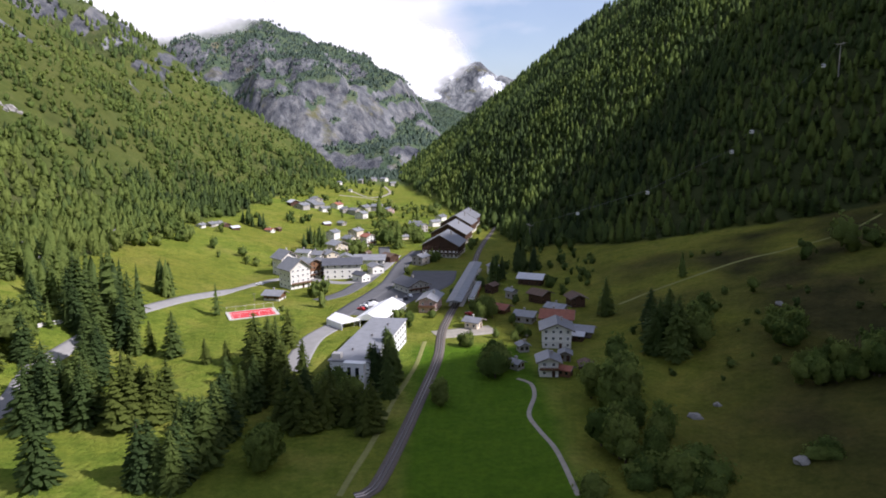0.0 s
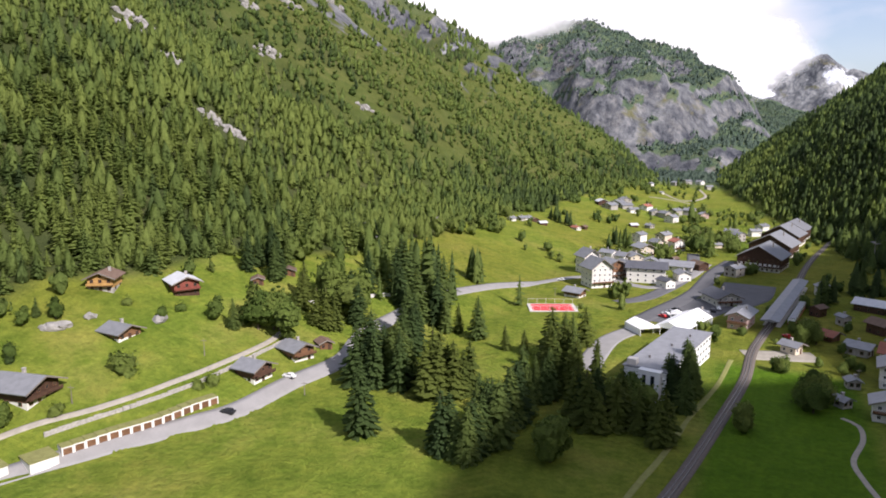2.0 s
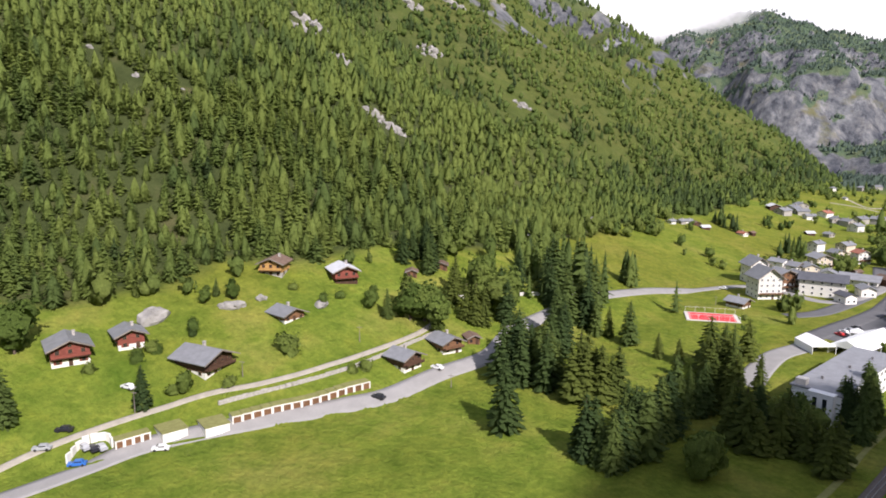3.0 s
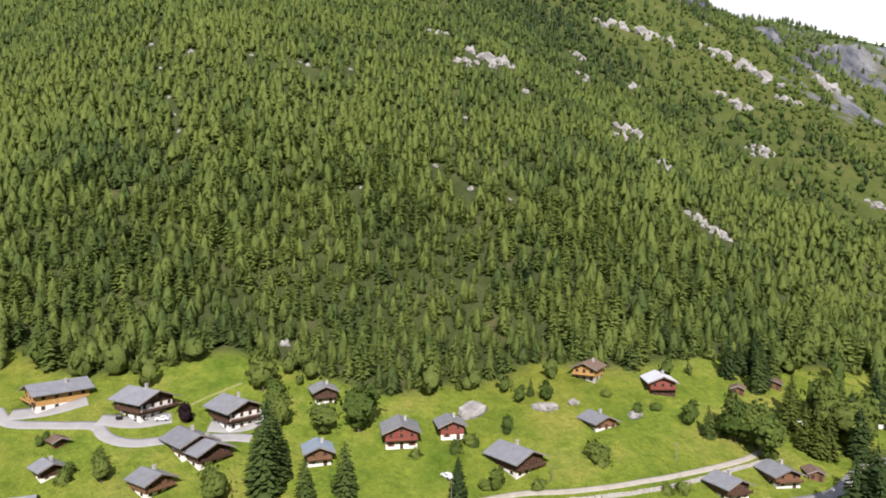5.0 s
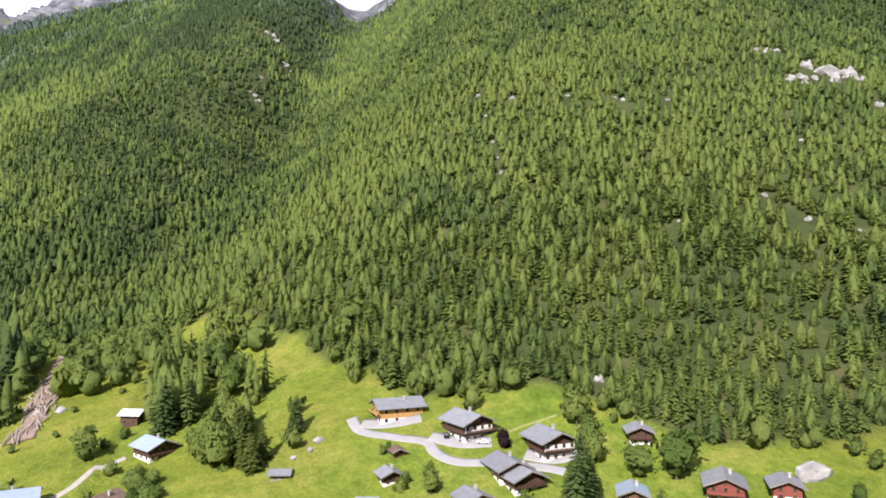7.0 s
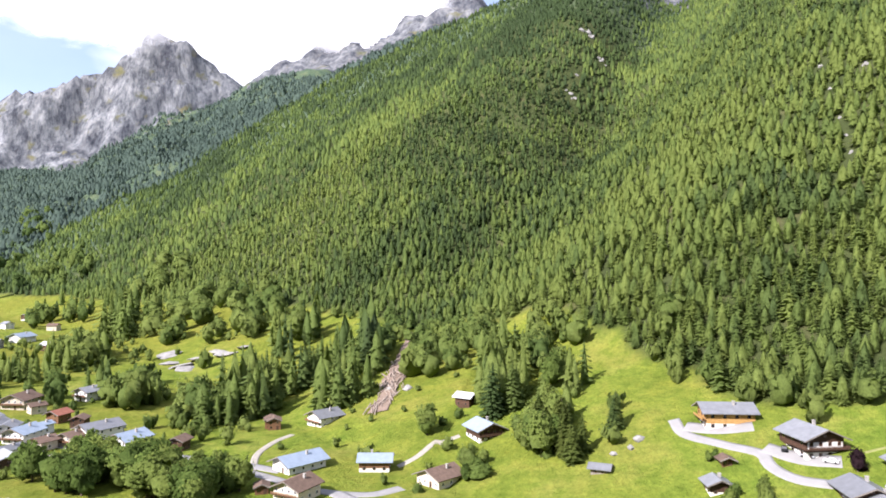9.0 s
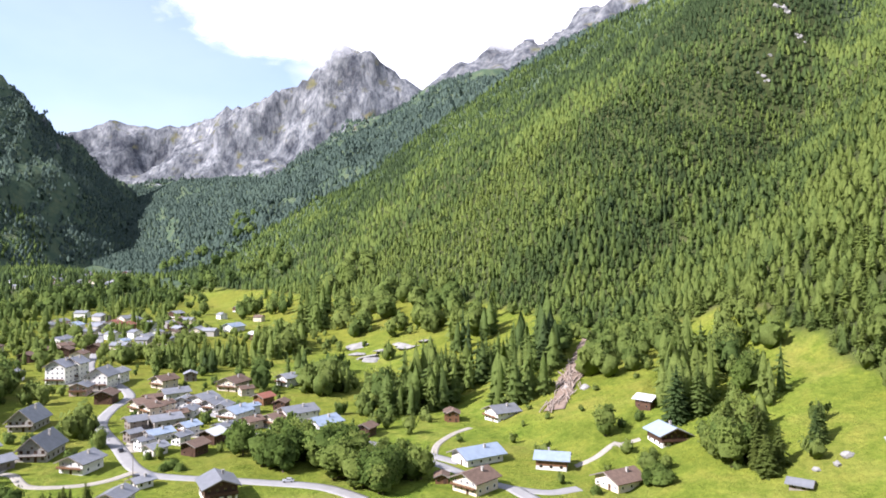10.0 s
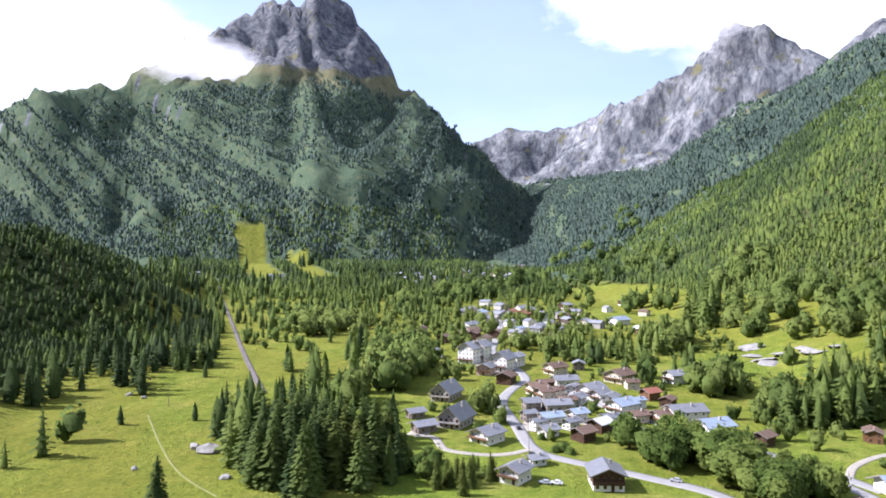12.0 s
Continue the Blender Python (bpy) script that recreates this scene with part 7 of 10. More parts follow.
house("chalet", -83.8, 333.6, 74, 6.8, 8.2, 3.2, M_ROOF_GREY, M_PLASTER, M_WOOD, "brown timber chalet with white ground floor and grey roof", over=1.3, detail=2, group="town houses")
house("house", -73.4, 471.2, 39, 9.5, 11.4, 7.5, M_ROOF_GREY, M_PLASTER_WARM, M_PLASTER_WARM, "cream plastered house with a grey roof", over=1.3, detail=2, group="town houses")
house("house", -68.9, 502.1, 48, 8.6, 8.6, 7, M_ROOF_GREY, M_PLASTER_WARM, M_PLASTER_WARM, "cream plastered house with a grey roof", over=0.7, detail=2, group="town houses")
house("house", -56.5, 510.5, 41, 8.2, 8.2, 7, M_ROOF_RED, M_PLASTER, M_PLASTER, "white plastered house with a rust-red roof", over=0.7, detail=2, group="town houses")
house("house", -47.2, 432.8, 86, 10.3, 18.6, 3.2, M_ROOF_GREY, M_PLASTER, M_PLASTER, "white plastered house with a grey metal roof", over=1.3, detail=2, group="town houses")
house("house", -62.1, 428.7, 8, 7.9, 7.9, 5, M_ROOF_GREY, M_PLASTER, M_PLASTER, "white plastered house with a grey metal roof", over=0.7, detail=1, group="town houses", balcony=False)
house("apartment_house", -0.1, 462.4, -12, 24.0, 26.5, 8.5, M_ROOF_GREY, M_PLASTER, M_WOOD_DARK, "dark timber chalet on a white masonry base, grey roof", over=1.3, detail=2, group="stepped chalet apartments", pitch=0.55)
house("apartment_house", 6.0, 523.2, -13, 25.8, 28.3, 8.5, M_ROOF_GREY, M_PLASTER, M_WOOD_DARK, "dark timber chalet on a white masonry base, grey roof", over=1.3, detail=2, group="stepped chalet apartments", pitch=0.55)
house("apartment_house", 12.5, 579.8, -13, 25.2, 27.7, 8.5, M_ROOF_GREY, M_PLASTER, M_WOOD_DARK, "dark timber chalet on a white masonry base, grey roof", over=1.3, detail=2, group="stepped chalet apartments", pitch=0.55)
house("apartment_house", 19.4, 619.1, -14, 22.3, 24.5, 8.5, M_ROOF_GREY, M_PLASTER, M_WOOD_DARK, "dark timber chalet on a white masonry base, grey roof", over=1.3, detail=2, group="stepped chalet apartments", pitch=0.55)
house("house", -17.4, 353.0, 33, 11.5, 14.9, 4.2, M_ROOF_DARK, M_PLASTER, M_PLASTER, "white plastered house with a dark slate roof", over=1.3, detail=2, group="town houses")
house("station_building", -6.6, 310.4, -11, 7.5, 15.1, 6.0, M_ROOF_GREY, M_PLASTER_PINK, M_PLASTER_PINK, "pink plastered house with a grey roof", over=1.3, detail=2, group="town houses")
house("house", 11.8, 278.5, 58, 4.7, 5.7, 3.4, M_ROOF_GREY, M_PLASTER_WARM, M_PLASTER_WARM, "cream plastered house with a grey roof", over=1.3, detail=2, group="town houses")
house("barn", 46.7, 365.5, 68, 8.2, 12.3, 4.0, M_ROOF_WHITE, M_WOOD_DARK, M_WOOD_DARK, "dark timber barn with a white metal roof", over=1.3, detail=2, chimney=False, balcony=False, category="barn")
house("house", 28.8, 391.7, 16, 6.4, 7.7, 5, M_ROOF_GREY, M_PLASTER, M_PLASTER, "white plastered house with a grey metal roof", over=0.7, detail=1, group="town houses", balcony=False)
house("house", 34.2, 221.2, -4, 6.1, 6.7, 5.6, M_ROOF_GREY, M_PLASTER, M_PLASTER, "white plastered house with a grey metal roof", over=1.3, detail=2, group="town houses")
house("house", 42.1, 254.0, -6, 10.6, 10.6, 7.5, M_ROOF_GREY, M_PLASTER, M_PLASTER, "white plastered house with a grey metal roof", over=1.3, detail=2, group="town houses", balcony=False)
house("house", 45.8, 275.6, 76, 9.9, 11.9, 6, M_ROOF_RED, M_PLASTER, M_PLASTER, "white plastered house with a rust-red roof", over=1.3, detail=2, group="town houses", balcony=False)
house("house", 34.4, 287.2, 63, 5.8, 7.6, 3.6, M_ROOF_GREY, M_STONE, M_STONE, "grey stone farmhouse with a steep metal roof", over=1.3, detail=2, group="town houses")
house("barn", 25.2, 304.3, 55, 5.9, 6.5, 2.6, M_ROOF_RED, M_WOOD, M_WOOD, "brown timber barn with a rusty red roof", over=1.3, detail=2, chimney=False, balcony=False, category="barn")
house("barn", 45.5, 323.9, 42, 7.0, 7.7, 4.6, M_ROOF_BROWN, M_WOOD_DARK, M_WOOD_DARK, "old dark timber barn with a brown roof", over=1.3, detail=2, chimney=False, balcony=False, category="barn")
house("barn", 61.1, 315.8, 9, 6.7, 7.4, 4.6, M_ROOF_BROWN, M_WOOD_DARK, M_WOOD_DARK, "old dark timber barn with a brown roof", over=1.3, detail=2, chimney=False, balcony=False, category="barn")
house("shed", 54.2, 265.2, 68, 5.6, 7.3, 3.0, M_ROOF_GREY, M_WOOD_GREY, M_WOOD_GREY, "weathered grey timber shed with a metal roof", over=1.3, detail=2, chimney=False, balcony=False, category="hut")
house("barn", 50.8, 259.0, 69, 4.1, 5.3, 2.6, M_ROOF_WHITE, M_WOOD_DARK, M_WOOD_DARK, "dark timber barn with a white metal roof", over=0.7, detail=2, chimney=False, balcony=False, category="barn")
house("barn", 47.5, 224.2, -2, 4.2, 4.7, 2.6, M_ROOF_BROWN, M_WOOD_DARK, M_WOOD_DARK, "old dark timber barn with a brown roof", over=0.7, detail=2, chimney=False, balcony=False, category="barn")
house("house", 24.1, 226.9, 44, 3.6, 4.3, 2.4, M_ROOF_GREY, M_STONE, M_STONE, "grey stone farmhouse with a steep metal roof", over=0.7, detail=1, group="town houses", balcony=False)
house("barn", 39.6, 219.3, 60, 3.6, 3.9, 2.6, M_ROOF_RED, M_WOOD, M_WOOD, "brown timber barn with a rusty red roof", over=0.7, detail=2, chimney=False, balcony=False, category="barn")
house("house", 28.6, 246.2, 13, 3.7, 3.7, 2.6, M_ROOF_GREY, M_STONE, M_STONE, "grey stone farmhouse with a steep metal roof", over=0.7, detail=1, group="town houses", balcony=False)
house("house", 48.9, 294.4, 51, 5.4, 7.6, 5, M_ROOF_GREY, M_PLASTER, M_PLASTER, "white plastered house with a grey metal roof", over=1.3, detail=1, group="town houses", balcony=False)
house("shed", 42.4, 236.0, -10, 4.0, 4.4, 2.6, M_ROOF_GREY, M_WOOD_GREY, M_WOOD_GREY, "weathered grey timber shed with a metal roof", over=0.7, detail=2, chimney=False, balcony=False, category="hut")
house("house", -176.6, 499.7, -11, 4.6, 6.0, 2.6, M_ROOF_GREY, M_PLASTER, M_PLASTER, "white plastered house with a grey metal roof", over=0.7, detail=1, group="hamlet houses", balcony=False)
house("house", -173.9, 511.5, -11, 5.9, 6.0, 2.6, M_ROOF_GREY, M_STONE, M_STONE, "grey stone farmhouse with a steep metal roof", over=0.7, detail=1, group="hamlet houses", balcony=False)
house("house", -172.1, 522.6, -42, 5.6, 6.4, 2.6, M_ROOF_GREY, M_PLASTER, M_PLASTER, "white plastered house with a grey metal roof", over=0.7, detail=1, group="hamlet houses", balcony=False)
house("barn", -166.3, 524.4, 38, 5.7, 6.4, 2.6, M_ROOF_BROWN, M_WOOD_DARK, M_WOOD_DARK, "old dark timber barn with a brown roof", over=0.7, detail=1, group="hamlet houses", chimney=False, balcony=False, category="barn")
house("barn", -158.6, 521.2, -43, 4.7, 5.9, 2.6, M_ROOF_WHITE, M_WOOD_DARK, M_WOOD_DARK, "dark timber barn with a white metal roof", over=0.7, detail=1, group="hamlet houses", chimney=False, balcony=False, category="barn")
house("house", -137.1, 541.0, 64, 5.1, 6.1, 2.6, M_ROOF_RED, M_PLASTER, M_PLASTER, "white plastered house with a rust-red roof", over=0.7, detail=1, group="hamlet houses", balcony=False)
house("barn", -133.6, 552.6, -16, 4.4, 4.6, 2.6, M_ROOF_BROWN, M_WOOD_DARK, M_WOOD_DARK, "old dark timber barn with a brown roof", over=0.7, detail=1, group="hamlet houses", chimney=False, balcony=False, category="barn")
house("barn", -153.5, 707.1, 32, 10.0, 11.2, 5.4, M_ROOF_WHITE, M_WOOD_DARK, M_WOOD_DARK, "dark timber barn with a white metal roof", over=0.7, detail=1, group="hamlet houses", chimney=False, balcony=False, category="barn")
house("house", -142.9, 697.2, -18, 10.3, 13.3, 5.4, M_ROOF_GREY, M_STONE, M_STONE, "grey stone farmhouse with a steep metal roof", over=0.7, detail=1, group="hamlet houses", balcony=False)
house("house", -141.9, 730.9, -19, 12.0, 12.1, 5.4, M_ROOF_GREY, M_PLASTER, M_PLASTER, "white plastered house with a grey metal roof", over=0.7, detail=1, group="hamlet houses", balcony=False)
house("house", -132.3, 723.7, -50, 9.6, 11.8, 5.4, M_ROOF_GREY, M_STONE, M_STONE, "grey stone farmhouse with a steep metal roof", over=0.7, detail=1, group="hamlet houses", balcony=False)
house("house", -122.1, 708.1, -50, 7.6, 9.5, 4.6, M_ROOF_GREY, M_PLASTER, M_PLASTER, "white plastered house with a grey metal roof", over=0.7, detail=1, group="hamlet houses", balcony=False)
house("house", -141.3, 767.6, 30, 10.5, 13.4, 5.4, M_ROOF_GREY, M_STONE, M_STONE, "grey stone farmhouse with a steep metal roof", over=0.7, detail=1, group="hamlet houses", balcony=False)
house("house", -116.3, 750.0, -21, 9.8, 11.6, 5.4, M_ROOF_RED, M_PLASTER, M_PLASTER, "white plastered house with a rust-red roof", over=0.7, detail=1, group="hamlet houses", balcony=False)
house("house", -103.4, 727.7, 28, 9.7, 9.9, 5.4, M_ROOF_GREY, M_STONE, M_STONE, "grey stone farmhouse with a steep metal roof", over=0.7, detail=1, group="hamlet houses", balcony=False)
house("house", -93.4, 723.5, 57, 9.5, 10.1, 5.4, M_ROOF_GREY, M_STONE, M_STONE, "grey stone farmhouse with a steep metal roof", over=0.7, detail=1, group="hamlet houses", balcony=False)
house("house", -82.5, 690.4, -23, 9.4, 10.0, 5.4, M_ROOF_GREY, M_PLASTER, M_PLASTER, "white plastered house with a grey metal roof", over=0.7, detail=1, group="hamlet houses", balcony=False)
house("house", -87.3, 758.3, -23, 9.3, 12.8, 5.4, M_ROOF_GREY, M_STONE, M_STONE, "grey stone farmhouse with a steep metal roof", over=0.7, detail=1, group="hamlet houses", balcony=False)
house("house", -74.0, 769.3, 80, 9.6, 11.3, 5.4, M_ROOF_GREY, M_STONE, M_STONE, "grey stone farmhouse with a steep metal roof", over=0.7, detail=1, group="hamlet houses", balcony=False)
house("house", -58.0, 740.8, 24, 7.9, 7.9, 4.6, M_ROOF_GREY, M_PLASTER_PINK, M_PLASTER_PINK, "pink plastered house with a grey roof", over=0.7, detail=1, group="hamlet houses", balcony=False)
house("barn", -106.7, 625.1, -50, 5.4, 6.4, 2.6, M_ROOF_WHITE, M_WOOD_DARK, M_WOOD_DARK, "dark timber barn with a white metal roof", over=0.7, detail=1, group="hamlet houses", chimney=False, balcony=False, category="barn")
house("house", -93.9, 632.4, 58, 5.8, 6.2, 2.6, M_ROOF_GREY, M_STONE, M_STONE, "grey stone farmhouse with a steep metal roof", over=0.7, detail=1, group="hamlet houses", balcony=False)
house("house", -46.2, 585.0, -55, 6.4, 7.8, 4.6, M_ROOF_BROWN, M_PLASTER_WARM, M_PLASTER_WARM, "cream plastered house with a brown roof", over=0.7, detail=1, group="hamlet houses", balcony=False)
house("house", -25.3, 604.6, 77, 8.0, 9.8, 4.6, M_ROOF_GREY, M_PLASTER, M_PLASTER, "white plastered house with a grey metal roof", over=0.7, detail=1, group="hamlet houses", balcony=False)
house("house", -8.0, 613.9, -59, 6.5, 8.4, 4.6, M_ROOF_GREY, M_PLASTER, M_PLASTER, "white plastered house with a grey metal roof", over=0.7, detail=1, group="hamlet houses", balcony=False)
house("house", -3.1, 659.9, -30, 7.4, 10.0, 4.6, M_ROOF_GREY, M_PLASTER, M_PLASTER, "white plastered house with a grey metal roof", over=0.7, detail=1, group="hamlet houses", balcony=False)
house("house", -19.6, 581.5, 52, 8.4, 8.7, 5.4, M_ROOF_GREY, M_STONE, M_STONE, "grey stone farmhouse with a steep metal roof", over=0.7, detail=1, group="hamlet houses", balcony=False)
house("house", -126.6, 940.9, 58, 4.2, 4.3, 2.6, M_ROOF_GREY, M_PLASTER, M_PLASTER, "white plastered house with a grey metal roof", over=0.7, detail=1, group="hamlet houses", balcony=False)
house("house", -155.0, 1029.8, -21, 7.0, 8.8, 4.6, M_ROOF_GREY, M_PLASTER, M_PLASTER, "white plastered house with a grey metal roof", over=0.7, detail=1, group="hamlet houses", balcony=False)
house("house", -146.4, 1241.5, 57, 8.4, 9.7, 5.4, M_ROOF_GREY, M_STONE, M_STONE, "grey stone farmhouse with a steep metal roof", over=0.7, detail=1, group="hamlet houses", balcony=False)
house("house", -130.5, 1284.6, -54, 11.3, 11.5, 5.4, M_ROOF_GREY, M_STONE, M_STONE, "grey stone farmhouse with a steep metal roof", over=0.7, detail=1, group="hamlet houses", balcony=False)
house("house", -109.5, 1283.5, 55, 10.1, 12.0, 5.4, M_ROOF_GREY, M_PLASTER, M_PLASTER, "white plastered house with a grey metal roof", over=0.7, detail=1, group="hamlet houses", balcony=False)
house("house", -86.2, 1176.1, -56, 8.6, 11.6, 5.4, M_ROOF_GREY, M_STONE, M_STONE, "grey stone farmhouse with a steep metal roof", over=0.7, detail=1, group="hamlet houses", balcony=False)
house("barn", -270.8, 1554.0, -20, 9.5, 10.1, 5.4, M_ROOF_WHITE, M_WOOD_DARK, M_WOOD_DARK, "dark timber barn with a white metal roof", over=0.7, detail=1, group="hamlet houses", chimney=False, balcony=False, category="barn")
house("barn", -398.0, 1620.6, 89, 9.2, 11.6, 5.4, M_ROOF_WHITE, M_WOOD_DARK, M_WOOD_DARK, "dark timber barn with a white metal roof", over=0.7, detail=1, group="hamlet houses", chimney=False, balcony=False, category="barn")
house("barn", -51.8, 458.6, -24, 4.0, 4.9, 2.6, M_ROOF_BROWN, M_WOOD_DARK, M_WOOD_DARK, "old dark timber barn with a brown roof", over=0.7, detail=1, group="hamlet houses", chimney=False, balcony=False, category="barn")
house("house", -31.4, 536.7, -57, 4.2, 5.8, 2.6, M_ROOF_GREY, M_PLASTER_WARM, M_PLASTER_WARM, "cream plastered house with a grey roof", over=0.7, detail=1, group="hamlet houses", balcony=False)
house("house", -71.8, 398.5, 30, 7.8, 10.1, 7.5, M_ROOF_GREY, M_PLASTER, M_PLASTER, "white plastered house with a grey metal roof", over=1.3, detail=1, group="town houses", balcony=False)
house("house", -72.1, 431.0, 29, 8.0, 10.4, 7, M_ROOF_GREY, M_PLASTER_WARM, M_PLASTER_WARM, "cream plastered house with a grey roof", over=0.7, detail=1, group="town houses", balcony=False)
house("house", -46.1, 377.1, 47, 6.0, 7.9, 4, M_ROOF_DARK, M_PLASTER, M_PLASTER, "white plastered house with a dark slate roof", over=0.7, detail=1, group="town houses", balcony=False)
house("house", -40.5, 400.3, 26, 6.9, 9.0, 4, M_ROOF_GREY, M_PLASTER, M_PLASTER, "white plastered house with a grey metal roof", over=0.7, detail=1, group="town houses", balcony=False)
house("barn", -34.9, 436.2, 45, 7.1, 9.2, 4, M_ROOF_BROWN, M_WOOD_DARK, M_WOOD_DARK, "old dark timber barn with a brown roof", over=0.7, detail=1, group="town houses", chimney=False, balcony=False, category="barn")
house("house", -23.3, 317.7, 24, 4.1, 5.3, 3, M_ROOF_GREY, M_PLASTER, M_PLASTER, "white plastered house with a grey metal roof", over=0.7, detail=1, group="town houses", balcony=False)
house("house", -14.6, 425.5, -28, 7.3, 9.5, 5, M_ROOF_GREY, M_STONE, M_STONE, "grey stone farmhouse with a steep metal roof", over=0.7, detail=1, group="town houses", balcony=False)
house("house", -88.0, 430.2, 72, 6.8, 8.8, 8, M_ROOF_GREY, M_PLASTER, M_PLASTER, "white plastered house with a grey metal roof", over=0.7, detail=1, group="town houses", balcony=False)
house("house", -70.2, 545.8, -23, 8.1, 10.5, 7, M_ROOF_GREY, M_PLASTER_WARM, M_PLASTER_WARM, "cream plastered house with a grey roof", over=0.7, detail=1, group="town houses", balcony=False)
house("house", -88.4, 546.7, -21, 7.4, 9.6, 6, M_ROOF_GREY, M_PLASTER, M_PLASTER, "white plastered house with a grey metal roof", over=0.7, detail=1, group="town houses", balcony=False)
house("barn", 23.9, 345.1, -34, 4.5, 5.9, 4, M_ROOF_BROWN, M_WOOD_DARK, M_WOOD_DARK, "old dark timber barn with a brown roof", over=0.7, detail=1, group="town houses", chimney=False, balcony=False, category="barn")
house("house", 32.7, 331.8, 34, 3.7, 4.8, 4, M_ROOF_GREY, M_STONE, M_STONE, "grey stone farmhouse with a steep metal roof", over=0.7, detail=1, group="town houses", balcony=False)
house("barn", 19.2, 315.0, 17, 4.1, 5.3, 3.5, M_ROOF_RED, M_WOOD, M_WOOD, "brown timber barn with a rusty red roof", over=0.7, detail=1, group="town houses", chimney=False, balcony=False, category="barn")

# sports court, tents, modern block, garages, cars
COURT = (-87.1, 304.8, 24)
BLOCK_FRONT, BLOCK_BACK = (-30.3, 209.8), (-21.5, 260.1)
TENTS = [(-26.1, 288.8), (-42.8, 282.8), (-32.6, 310.3)]
PLATFORM = [(4.1, 309.0), (18.7, 405.6)]
GARAGE_ROW = [(-151.7, 104.2), (-147.7, 114.7), (-142.7, 126.9), (-138.1, 143.3)]
GARAGE_ROW_SMALL = [(-162.4, 77.7), (-160.4, 86.0)]
BOX_GARAGES = [(-159.8, 91.2), (-154.3, 100.2)]
PARKING_WALL = [(-164.9, 67.0), (-168.1, 72.3), (-166.8, 77.6), (-163.5, 77.6)]
LANE_WALL = [(-160.2, 105.8), (-156.9, 115.7), (-152.6, 127.7), (-148.5, 141.3), (-147.0, 156.9), (-146.8, 173.2), (-146.5, 185.0)]
ROAD_WALL = [(-159.1, 211.9), (-148.9, 241.8), (-134.1, 276.2)]

# cars
car(-133.6, 142.0, 105, PAINTS["black"], "small black car standing on the road or yard")
car(-132.9, 169.0, 98, PAINTS["white"], "small white car standing on the road or yard")
car(-155.0, 85.4, 136, PAINTS["white"], "small white car standing on the road or yard")
car(-163.1, 68.7, 142, PAINTS["blue"], "small blue car standing on the road or yard")
car(-175.0, 71.4, 138, PAINTS["black"], "small black car standing on the road or yard")
car(-172.2, 64.8, 139, PAINTS["silver"], "small silver car standing on the road or yard")
car(-242.9, 5.6, 89, PAINTS["black"], "small black car standing on the road or yard")
car(-237.3, 18.0, 166, PAINTS["white"], "small white car standing on the road or yard")
car(-239.7, 11.8, 167, PAINTS["silver"], "small silver car standing on the road or yard")
car(-226.8, 38.0, 160, PAINTS["white"], "small white car standing on the road or yard")
car(-227.0, 48.0, 148, PAINTS["white"], "small white car standing on the road or yard")
car(-116.1, -216.9, 232, PAINTS["silver"], "small silver car standing on the road or yard")
car(-119.6, -215.0, 231, PAINTS["white"], "small white car standing on the road or yard")
car(-139.6, -285.7, 164, PAINTS["black"], "small black car standing on the road or yard")
car(-127.7, -249.2, 173, PAINTS["black"], "small black car standing on the road or yard")
car(10.7, 298.8, 38, PAINTS["red"], "small red car standing on the road or yard")
car(-21.1, 326.3, 14, PAINTS["silver"], "small silver car standing on the road or yard")
car(-19.2, 332.4, 13, PAINTS["black"], "small black car standing on the road or yard")
car(-17.2, 337.6, 13, PAINTS["white"], "small white car standing on the road or yard")
car(-37.7, 315.8, 57, PAINTS["white"], "small white car standing on the road or yard")
car(-36.4, 320.9, 56, PAINTS["silver"], "small silver car standing on the road or yard")
car(-34.8, 327.2, 56, PAINTS["black"], "small black car standing on the road or yard")
car(-38.4, 310.6, 57, PAINTS["red"], "small red car standing on the road or yard")
car(-160.0, -202.4, 222, PAINTS["silver"], "small silver car standing on the road or yard")
car(-180.3, 91.1, 103, PAINTS["white"], "small white car standing on the road or yard")
car(-167.0, 72.3, 87, PAINTS["silver"], "small silver car standing on the road or yard")
car(-165.4, 73.6, 86, PAINTS["black"], "small black car standing on the road or yard")
car(-164.6, 75.3, 85, PAINTS["silver"], "small silver car standing on the road or yard")
car(-100.2, 367.6, 85, PAINTS["white"], "small white car standing on the road or yard")

# trees that stand apart
tree("spruce", -93.3, 148.0, 21.2, 1.1)
grove("spruce", -106.9, 186.5, 7.8, 9, 19.8, 2, 1.23, 30, 1.1)
grove("larch", -89.0, 182.5, 4.3, 5, 19.7, 3, 1.12, 26, 1.0)
grove("larch", -81.7, 188.0, 3.9, 3, 16.1, 4, 1.00, 23, 1.0)
grove("spruce", -127.9, 246.8, 11.2, 10, 21.4, 5, 1.12, 27, 1.0)
grove("larch", -137.4, 241.7, 7.2, 5, 14.7, 6, 1.81, 30, 1.0)
grove("spruce", -155.9, 266.8, 7.8, 7, 18.2, 7, 2.53, 30, 1.0)
grove("spruce", -146.7, 288.9, 10.8, 8, 20.8, 8, 1.91, 27, 1.0)
grove("spruce", -130.2, 278.0, 5.3, 3, 21.4, 9, 2.07, 25, 1.0)
tree("spruce", -102.8, 304.1, 16.2, 1.0)
tree("spruce", -99.3, 243.5, 18.1, 1.1)
tree("larch", -84.7, 235.2, 10.4, 1.0)
tree("larch", -76.8, 233.7, 9.9, 1.0)
grove("spruce", -129.4, 311.2, 4.8, 4, 17.2, 14, 2.68, 23, 1.0)
tree("larch", -109.4, 248.0, 13.0, 1.0)
tree("spruce", -113.8, 244.8, 16.0, 1.0)
